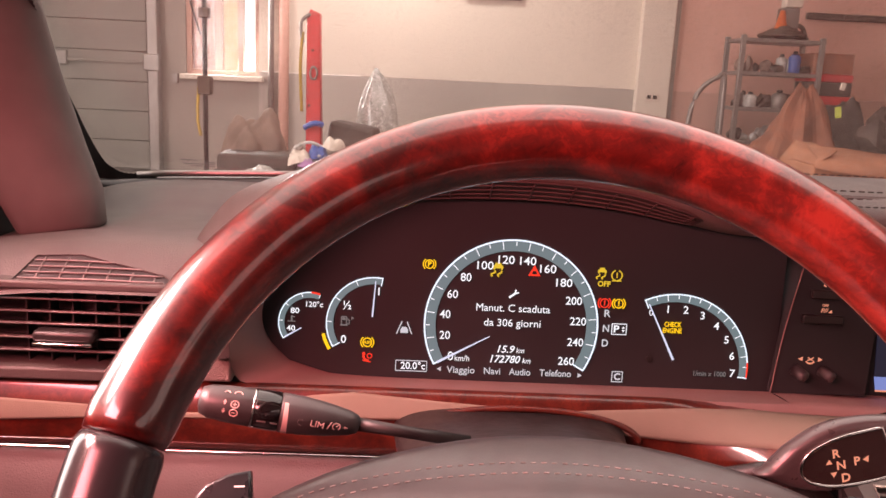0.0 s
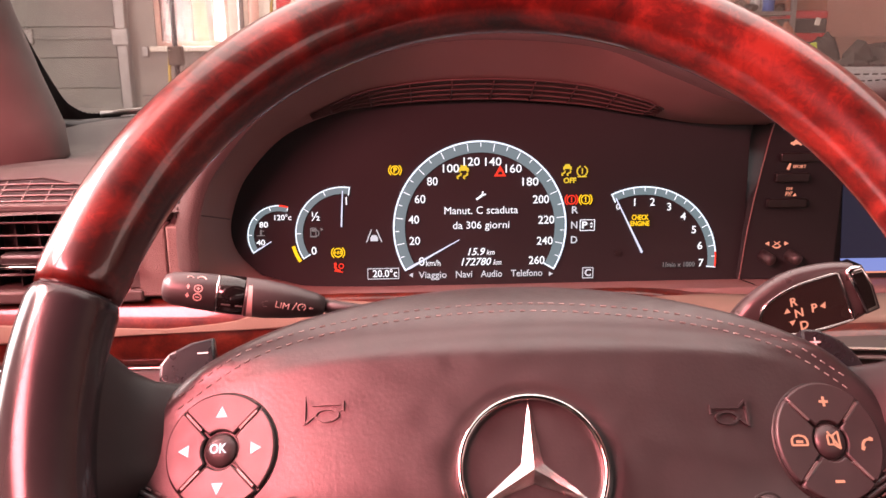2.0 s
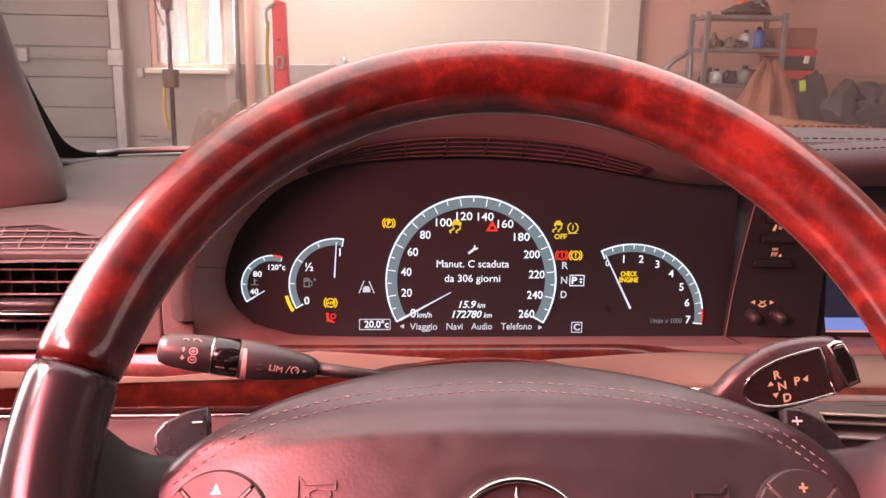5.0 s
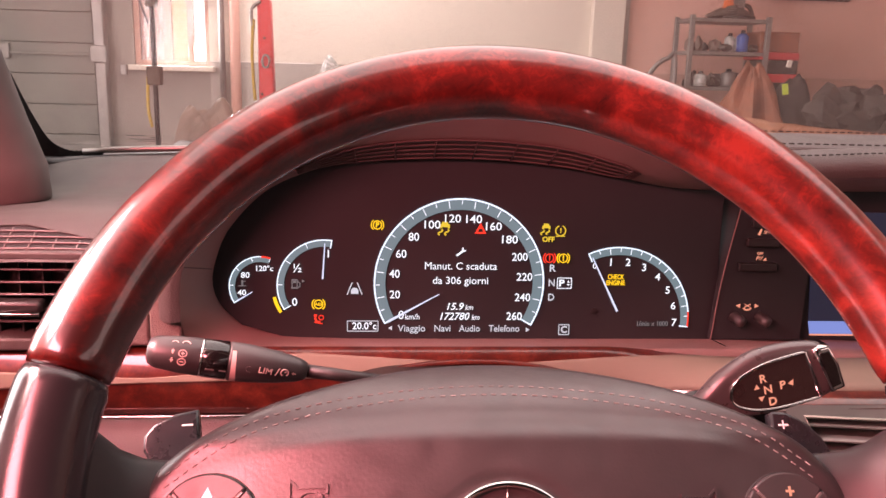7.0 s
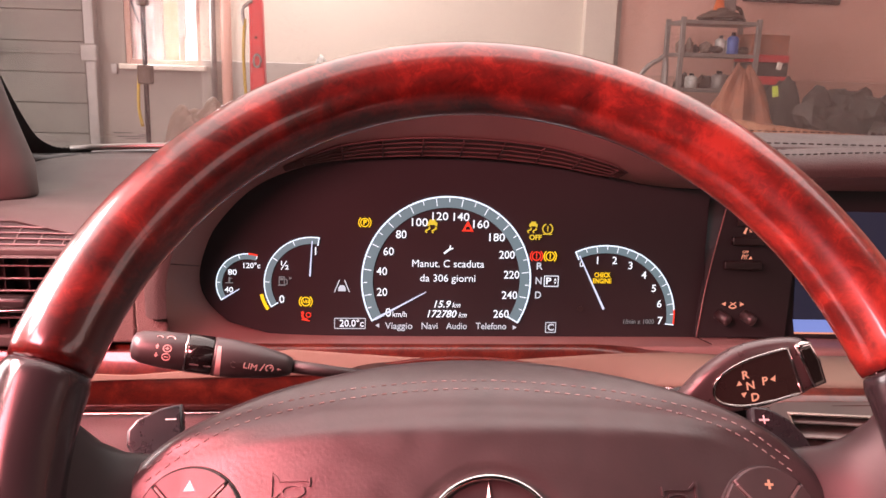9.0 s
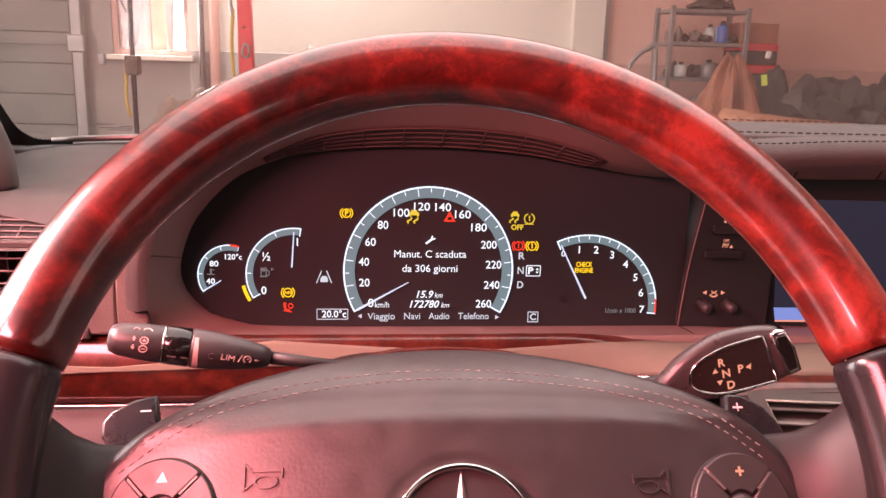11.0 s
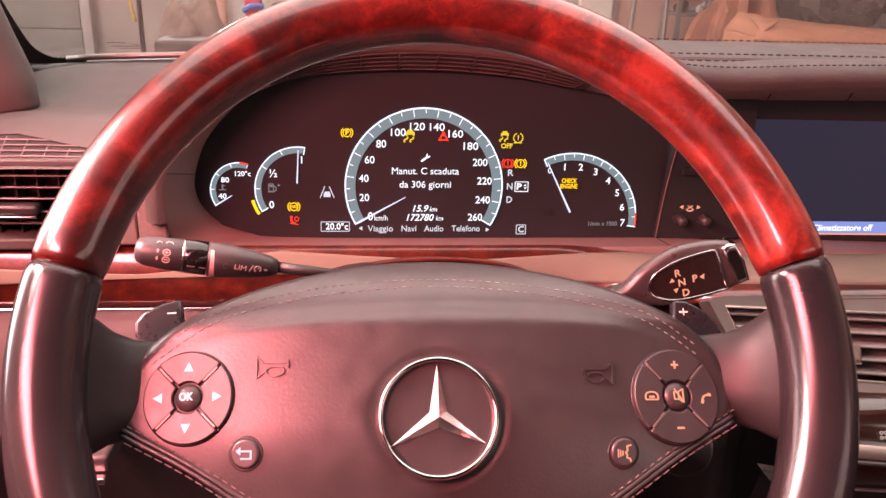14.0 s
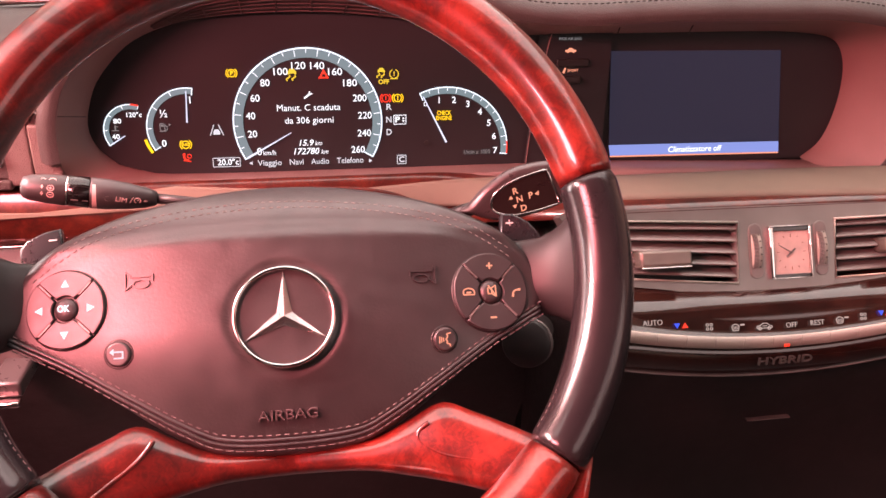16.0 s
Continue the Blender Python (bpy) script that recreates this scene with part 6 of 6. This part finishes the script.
bl, zl = button_cluster(-0.1151, -0.0181, 0.965)
for a in (0, 90, 180, 270):
    c, s = math.cos(radians(a)), math.sin(radians(a))
    qx, qy = 0.0140 * c, 0.0140 * s
    part("arrow", plate([(qx + 0.0022 * c, qy + 0.0022 * s), (qx - 0.0019 * c - 0.0022 * s, qy - 0.0019 * s + 0.0022 * c), (qx - 0.0019 * c + 0.0022 * s, qy - 0.0019 * s - 0.0022 * c)], zl + 0.0018, zl + 0.0023), WHITE_LIT, bl)
lettering("legend", "OK", 0.0050, WHITE_LIT, bl, 0, 0, zl + 0.0036, bold=0.0001, width=0.0066)
br, zr = button_cluster(0.1095, -0.0217, 1.03)
part("plus", joined([bar(-0.0016, 0.0142, 0.0020, 0.0142, 0.0009, 0.0009, zr + 0.0024), bar(0.0002, 0.0124, 0.0002, 0.0160, 0.0009, 0.0009, zr + 0.0024)]), ORANGE_LIT, br)
part("minus", bar(-0.0018, -0.0143, 0.0018, -0.0143, 0.0010, 0.0010, zr + 0.0024), ORANGE_LIT, br)
HANDSET = [(-0.0161, -0.0016), (-0.0161, 0.0003), (-0.0151, 0.0015), (-0.0130, 0.0019), (-0.0109, 0.0015), (-0.0099, 0.0003), (-0.0099, -0.0016)]
part("hang_up_icon", joined([bar(*p, *q, 0.0007, 0.0007, zr + 0.0024) for p, q in zip(HANDSET, HANDSET[1:] + HANDSET[:1])] + [bar(-0.0143, -0.0004, -0.0117, -0.0004, 0.0010, 0.0010, zr + 0.0024)]), ORANGE_LIT, br)
part("call_icon", joined([arc_band(0.0154, -0.0024, 0.0024, 0.0033, 70, 190, zr + 0.0024, n=14), bar(0.0157, 0.0008, 0.0172, 0.0004, 0.0012, 0.0012, zr + 0.0024), bar(0.0122, -0.0033, 0.0130, -0.0020, 0.0012, 0.0012, zr + 0.0024)]), ORANGE_LIT, br)
part("mute_icon", joined([frame_line(-0.0014, 0.0000, 0.0022, 0.0032, 0.0006, zr + 0.0039), bar(-0.0005, -0.0015, 0.0020, -0.0030, 0.0006, 0.0006, zr + 0.0039), bar(-0.0005, 0.0015, 0.0020, 0.0030, 0.0006, 0.0006, zr + 0.0039), bar(0.0020, -0.0030, 0.0020, 0.0030, 0.0006, 0.0006, zr + 0.0039), bar(-0.0022, 0.0030, 0.0022, -0.0031, 0.0006, 0.0006, zr + 0.0039)]), ORANGE_LIT, br)
for ox, oy, kind in ((-0.0885, -0.0432, "back"), (0.0812, -0.0468, "voice")):
    x = y = z0 = 0.0
    b = part("round_button", plate(circle(x, y, 0.0078, 32), z0 - 0.004, z0 + 0.0003, 0.0006), BLACK, wheel, "", pad_frame(ox, oy))
    part("cap", plate(circle(x, y, 0.0066, 32), z0, z0 + 0.0020, 0.0014, 3), BUTTON, b)
    if kind == "back":
        part("icon", joined([bar(x - 0.003, y + 0.0012, x + 0.0028, y + 0.0012, 0.0008, 0.0008, z0 + 0.0024), bar(x + 0.0028, y + 0.0016, x + 0.0028, y - 0.0020, 0.0008, 0.0008, z0 + 0.0024), bar(x + 0.0032, y - 0.0020, x - 0.0018, y - 0.0020, 0.0008, 0.0008, z0 + 0.0024), plate([(x - 0.0040, y + 0.0012), (x - 0.0018, y + 0.0030), (x - 0.0018, y - 0.0006)], z0 + 0.0020, z0 + 0.0024)]), SOFT_LIT, b)
    else:
        profile = [(0.0030, 0.0034), (0.0008, 0.0030), (0.0012, 0.0012), (0.0000, 0.0000), (0.0010, -0.0008), (0.0006, -0.0022), (0.0022, -0.0026), (0.0026, -0.0040)]
        part("icon", joined([bar(*p, *q, 0.0007, 0.0007, z0 + 0.0024) for p, q in zip(profile, profile[1:])] + [bar(-0.0012 - 0.0011 * k, -0.0012 - 0.0004 * k, -0.0012 - 0.0011 * k, 0.0010 + 0.0004 * k, 0.0005, 0.0005, z0 + 0.0024) for k in range(3)]), ORANGE_LIT, b)

# embossed horn signs and lettering
for s, ox, oy in ((1, -0.0779, -0.0057), (-1, 0.0714, -0.0110)):
    ln = [((-0.0072, 0.0050), (-0.0071, -0.0050), 0.0011), ((-0.0066, 0.0044), (-0.0040, 0.0020), 0.0008), ((-0.0042, 0.0020), (0.0068, 0.0020), 0.0008), ((0.0071, 0.0030), (0.0071, -0.0004), 0.0009), ((-0.0064, -0.0044), (-0.0040, -0.0024), 0.0008)]
    bms = [bar(s * a[0], a[1], s * b[0], b[1], w, w, 0.0010, 0.0026) for a, b, w in ln]
    oval = [(s * (0.0012 + 0.0042 * math.cos(t)), -0.0018 + 0.0022 * math.sin(t)) for t in [2 * math.pi * k / 20 for k in range(21)]]
    bms += [bar(*a, *b, 0.0009, 0.0009, 0.0010, 0.0026) for a, b in zip(oval, oval[1:])]
    part("horn_sign", joined(bms), LEATHER, wheel, "embossed horn sign", pad_frame(ox, oy))
lettering("legend", "AIRBAG", 0.0074, EMBOSS, wheel, 0, 0, 0.0004, pad_frame(-0.0041, -0.0803), bold=0.0, depth=0.0012, wide=1.22)

# hub emblem: plain ring with three tapered arms
EX, EY, EZ = -0.0038, -0.0300, pad_z(0, -0.03)
em = part("hub_emblem", plate(circle(EX, EY, 0.0252, 64), EZ - 0.004, EZ + 0.0004), LEATHER, wheel, "round emblem in a chrome ring")
tor = [[Vector((EX + (0.0258 + 0.0014 * math.cos(t)) * math.cos(a), EY + (0.0258 + 0.0014 * math.cos(t)) * math.sin(a), EZ + 0.0016 + 0.0022 * math.sin(t))) for t in [2 * math.pi * j / 14 for j in range(14)]] for a in [2 * math.pi * k / 72 for k in range(72)]]
part("ring", loft(tor, close_path=True), CHROME, em, "chrome ring")
for a in (90, 210, 330):
    c, s = math.cos(radians(a)), math.sin(radians(a))
    tip, l, r = Vector((EX + 0.0244 * c, EY + 0.0244 * s, EZ + 0.0012)), Vector((EX + 0.0046 * math.cos(radians(a + 60)), EY + 0.0046 * math.sin(radians(a + 60)), EZ + 0.0006)), Vector((EX + 0.0046 * math.cos(radians(a - 60)), EY + 0.0046 * math.sin(radians(a - 60)), EZ + 0.0006))
    top = Vector((EX, EY, EZ + 0.0042))
    base = Vector((EX, EY, EZ - 0.001))
    part("arm", mesh_of("arm", [tip, l, r, top, base], [(3, 0, 1), (3, 2, 0), (0, 4, 1), (0, 2, 4), (3, 1, 4), (3, 4, 2)], False), POLISHED, em, "tapered chrome arm")


# side spokes in leather
def section(x, ya, yb, zc, th, n=24, sgn=1):
    yc, hy = (ya + yb) / 2, (yb - ya) / 2
    return [Vector((sgn * x, yc + hy * math.copysign(abs(math.sin(t)) ** 0.75, math.sin(t)), zc + th * math.copysign(abs(math.cos(t)) ** 0.75, math.cos(t)))) for t in [2 * math.pi * k / n for k in range(n)]]


SPOKE = [(0.118, -0.030, 0.012, -0.046, 0.014), (0.133, -0.031, 0.011, -0.040, 0.014), (0.144, -0.034, 0.011, -0.034, 0.014), (0.152, -0.038, 0.0135, -0.0255, 0.0135), (0.159, -0.045, 0.019, -0.014, 0.013), (0.166, -0.058, 0.030, -0.004, 0.0125), (0.172, -0.072, 0.044, 0.001, 0.012)]
for s in (1, -1):
    part("spoke", loft([section(x, a, b, z, th, 28, s) for x, a, b, z, th in SPOKE]), SPOKE_LEATHER, wheel, "black leather spoke")


# lower wood spokes, one body running under the cover from side to side
def lower_spokes():
    T = spline([(0.0, -0.098, 0), (0.040, -0.0965, 0), (0.060, -0.0885, 0), (0.0790, -0.0800, 0), (0.095, -0.0862, 0), (0.112, -0.0945, 0), (0.134, -0.1062, 0), (0.152, -0.113, 0)], 40)
    B = spline([(0.0, -0.112, 0), (0.035, -0.113, 0), (0.060, -0.1175, 0), (0.085, -0.124, 0), (0.105, -0.131, 0), (0.122, -0.138, 0), (0.135, -0.143, 0), (0.140, -0.147, 0)], 40)
    rings = []
    for s, ks in ((-1, range(39, 0, -1)), (1, range(40))):
        for k in ks:
            t, b, u = T[k], B[k], k / 39
            zc = -0.040 + 0.036 * u ** 1.2
            c, h = (t + b) / 2, (t - b) / 2
            rings.append([Vector((s * (c.x + h.x * math.sin(a)) + MID * (1 - u), c.y + h.y * math.copysign(abs(math.sin(a)) ** 0.8, math.sin(a)), zc + 0.0095 * math.cos(a))) for a in [2 * math.pi * j / 22 for j in range(22)]])
    return loft(rings)


part("lower_spokes", lower_spokes(), WOOD, wheel, "glossy burl wood lower spokes")
def spoke_ridge(pts):
    line = spline([(x, y, 0) for x, y in pts], 40)
    return tube([Vector((p.x, p.y, -0.040 + 0.036 * min(1.0, abs(p.x) / 0.150) ** 1.2 + 0.0086)) for p in line], 0.0013, 8)


part("spoke_ridge", spoke_ridge([(0.0690, -0.0905), (0.0635, -0.0945), (0.0640, -0.1000), (0.0760, -0.1075), (0.0950, -0.1120), (0.1120, -0.1165)]), WOOD, wheel, "polished edge of a scooped thumb rest")
part("spoke_ridge", spoke_ridge([(-0.0715, -0.0880), (-0.0800, -0.0985), (-0.0950, -0.1100), (-0.1130, -0.1240)]), WOOD, wheel, "polished edge of a scooped thumb rest")
part("hub_back", lathe([(-0.10, 0.050), (-0.06, 0.058), (-0.045, 0.066), (-0.040, 0.03)], 36, Matrix.Translation((MID, -0.02, 0)) @ pose(0, 0, 0, 0, -90, 0)), BLACK, wheel)

# shift paddles
for pts, lab in (([(-0.153, 0.019), (-0.1535, 0.0255), (-0.150, 0.0305), (-0.141, 0.0352), (-0.1315, 0.0372), (-0.1300, 0.0280), (-0.128, 0.012), (-0.145, 0.008)], "minus"),
                 ([(0.1302, 0.0338), (0.1320, 0.0345), (0.1377, 0.0342), (0.1430, 0.0316), (0.1482, 0.0282), (0.1531, 0.0222), (0.1560, 0.0159), (0.152, 0.006), (0.128, 0.012)], "plus")):
    pd = part("shift_paddle", plate(pts, -0.066, -0.060, 0.0014), PADDLE, wheel, "dark grey shift paddle")
    if lab == "minus":
        part("sign", bar(-0.1375, 0.0300, -0.1330, 0.0302, 0.0007, 0.0007, -0.0596), WHITE_PRINT, pd)
    else:
        part("sign", joined([bar(0.1328, 0.0280, 0.1376, 0.0280, 0.0009, 0.0009, -0.0596), bar(0.1352, 0.0302, 0.1352, 0.0262, 0.0005, 0.0005, -0.0596)]), WHITE_PRINT, pd)

# ---------------------------------------------------------------- stalks
tip, root = Vector((-0.1640, 0.1520, 0.8800)), Vector((-0.0850, 0.1640, 0.8640))
ax = (root - tip).normalized()
sx = ax
sz = (Vector((0, -1, 0)) - ax * ax.dot(Vector((0, -1, 0)))).normalized()   # towards the driver
sy = sz.cross(sx)
SM = Matrix(((sx.x, sy.x, sz.x, tip.x), (sx.y, sy.y, sz.y, tip.y), (sx.z, sy.z, sz.z, tip.z), (0, 0, 0, 1)))
stalk = thing("cruise_control_stalk", SM @ Matrix.Diagonal((1, 0.9, 0.9, 1)), "black cruise control stalk with white markings", "stalk")
part("knob", lathe([(0, 0.004), (0.0012, 0.0074), (0.005, 0.0092), (0.015, 0.0104), (0.0265, 0.0110), (0.0275, 0.0104)], 32), BUTTON, stalk)
part("collar", lathe([(0.0278, 0.0106), (0.0284, 0.0112), (0.0405, 0.0114), (0.0410, 0.0108)], 32), GLOSS, stalk, "gloss black turning collar")
part("ring", lathe([(0.0266, 0.0108), (0.0270, 0.0113), (0.0276, 0.0113), (0.0280, 0.0108)], 32), CHROME, stalk, "thin bright ring")
part("sleeve", lathe([(0.0412, 0.0110), (0.0420, 0.0114), (0.052, 0.0112), (0.066, 0.0096), (0.078, 0.0072), (0.0825, 0.0052), (0.083, 0.0040)], 32), BUTTON, stalk)
part("arm", lathe([(0.082, 0.0040), (0.11, 0.0036), (0.145, 0.0040)], 20), BLACK, stalk)
def round_shaft(x, up, r):
    """A frame on the stalk's skin: x along it, turned up by an angle from the driver's side."""
    return pose(x, 0, 0) @ pose(0, 0, 0, -up, 0, 0) @ pose(0, 0, r)


band = []
for k in range(15):
    a = radians(-58 + 112 * k / 14)
    x0, x1 = 0.0424 + 0.0006 * (1 - k / 14), 0.0444 + 0.0018 * (1 - k / 14)
    for x in (x0, x1):
        r0 = 0.01155
        band.append(Vector((x, r0 * math.sin(a), r0 * math.cos(a))))
part("mark_band", mesh_of("mark_band", band, [(2 * k, 2 * k + 1, 2 * k + 3, 2 * k + 2) for k in range(14)]), PRINT, stalk, "tapered pale marking")
lettering("legend", "LIM", 0.0050, PRINT, stalk, 0, 0, 0.0003, round_shaft(0.0605, 4, 0.0106), turn=-4)
part("icon", joined([bar(-0.0040, -0.0024, -0.0024, 0.0022, 0.0005, 0.0005, 0.0003), arc_band(0.0006, 0, 0.0017, 0.0023, -50, 250, 0.0003, n=20), bar(0.0006, 0, 0.0016, 0.0010, 0.0004, 0.0004, 0.0003)]), PRINT, stalk, "", round_shaft(0.0700, 4, 0.0092) @ pose(0, 0, 0, 0, 7, -4))
part("icon", plate([(-0.0012, 0), (0.0000, 0.0009), (0.0000, 0.0003), (0.0012, 0.0003), (0.0012, -0.0003), (0.0000, -0.0003), (0.0000, -0.0009)], 0, 0.0003), PRINT, stalk, "", round_shaft(0.0755, 2, 0.0081) @ pose(0, 0, 0, 0, 12, -4))
part("icon", arc_band(0, 0, 0.0014, 0.0018, 60, 300, 0.0003, n=18), EMBOSS, stalk, "", round_shaft(0.0520, 4, 0.0113))
for up, sign in ((26, "+"), (0, "-")):
    pm = [bar(-0.0010, 0, 0.0010, 0, 0.0005, 0.0005, 0.0003)] + ([bar(0, -0.0010, 0, 0.0010, 0.0005, 0.0005, 0.0003)] if sign == "+" else [])
    part("icon", joined([arc_band(0, 0, 0.0017, 0.0022, 0, 359, 0.0003, n=20)] + pm), PRINT, stalk, "", round_shaft(0.0180, up, 0.0107))
    d = 1 if sign == "+" else -1
    part("icon", plate([(-0.0010, 0), (-0.0004, 0), (-0.0004, -0.0012 * d), (0.0004, -0.0012 * d), (0.0004, 0), (0.0010, 0), (0, 0.0016 * d)][::d], 0, 0.0003), PRINT, stalk, "", round_shaft(0.0130, up + 3, 0.0103))
for x, w in ((0.0135, 0.0035), (0.0190, 0.0050)):
    part("icon", arc_band(0, -0.0012, w * 0.36, w * 0.46, 10, 170, 0.0003, n=14), PRINT, stalk, "", round_shaft(x, 64, 0.0107))
part("collar_mark", joined([box(0.0300, 0.0345, -0.0004, 0.0004, -0.0002, 0.0002), box(0.0370, 0.0405, -0.0004, 0.0004, -0.0002, 0.0002)]), SLAT, stalk, "", pose(0, 0, 0, 12, 0, 0) @ pose(0, 0, 0.0114))

gear = thing("gear_selector", pose(0.1665, 0.140, 0.868, 88, 0, 0), "black gear selector lever with a chrome-edged label and orange letters", "gear lever")
body = [(-0.0435, -0.0145), (-0.0396, -0.0118), (-0.0335, -0.0050), (-0.0271, 0.0022), (-0.0112, 0.0138), (0.0057, 0.0188), (0.0230, 0.0200), (0.0306, 0.0172), (0.0387, 0.0037), (0.0402, -0.0037), (0.0313, -0.0111), (0.0108, -0.0183), (-0.0101, -0.0226), (-0.0246, -0.0209), (-0.0370, -0.0165)]
ol = spline([(x, y, 0) for x, y in body], 72, True)
mid = Vector((0.002, -0.003, 0))
rings = [[mid + (p - mid) * s + Vector((0, dy, z)) for p in ol] for s, dy, z in ((0.70, 0, 0.0004), (0.84, 0, 0.0004), (0.93, 0, -0.0006), (0.985, -0.0002, -0.0030), (1.0, -0.0006, -0.0065), (0.97, -0.0020, -0.0110), (0.88, -0.0040, -0.0155), (0.70, -0.0060, -0.0190), (0.40, -0.0070, -0.0205))]
part("body", loft(rings), SATIN, gear, "satin black lever body")
lab = [(-0.0226, -0.0084), (-0.0206, -0.0019), (-0.0129, 0.0046), (-0.0019, 0.0100), (0.0160, 0.0154), (0.0280, -0.0097), (0.0108, -0.0148), (-0.005, -0.0174), (-0.0159, -0.0160), (-0.0212, -0.0128)]
lo = [(p.x, p.y) for p in spline([(x, y, 0) for x, y in lab[:5]], 20)] + [(p.x, p.y) for p in spline([(x, y, 0) for x, y in lab[5:] + lab[:1]], 24)][:-1]
part("label_plate", plate(lo, -0.001, 0.0012, 0.0006), LABEL, gear, "gloss black label")
part("label_rim", tube([Vector((x, y, 0.0010)) for x, y in lo], 0.0009, 8, 0, True), CHROME, gear, "thin chrome rim")
for t, x, y in (("R", -0.0058, 0.0002), ("N", -0.0022, -0.0058), ("D", 0.0012, -0.0124), ("P", 0.0056, -0.0032)):
    lettering("letter", t, 0.0064, ORANGE_LIT, gear, x, y, 0.0014, turn=14, bold=0.0001)
part("arrow", plate([(-0.0100, -0.0060), (-0.0068, -0.0052), (-0.0088, -0.0030)], 0.0010, 0.0014), ORANGE_LIT, gear)
part("arrow", plate([(-0.0070, -0.0102), (-0.0038, -0.0094), (-0.0050, -0.0126)], 0.0010, 0.0014), ORANGE_LIT, gear)
part("arrow", plate([(0.0086, -0.0022), (0.0112, 0.0002), (0.0116, -0.0034)], 0.0010, 0.0014), ORANGE_LIT, gear)
btn = [(0.0201, 0.0170), (0.0283, 0.0196), (0.0354, 0.0092), (0.0408, -0.0038), (0.0335, -0.0070)]
part("park_button", plate(btn, -0.012, 0.0030, 0.0016, 3), CHROME, gear, "mirror-bright park button")
part("button_face", plate([(0.0228, 0.0150), (0.0283, 0.0166), (0.0335, 0.0086), (0.0376, -0.0018), (0.0330, -0.0040)], 0.0028, 0.0034, 0.0003), GLOSS, gear, "dark mirror face")
part("arm", tube([(-0.034, -0.016, -0.012), (-0.06, -0.030, -0.03), (-0.10, -0.040, -0.05)], 0.0050, 12, 14), BLACK, gear)
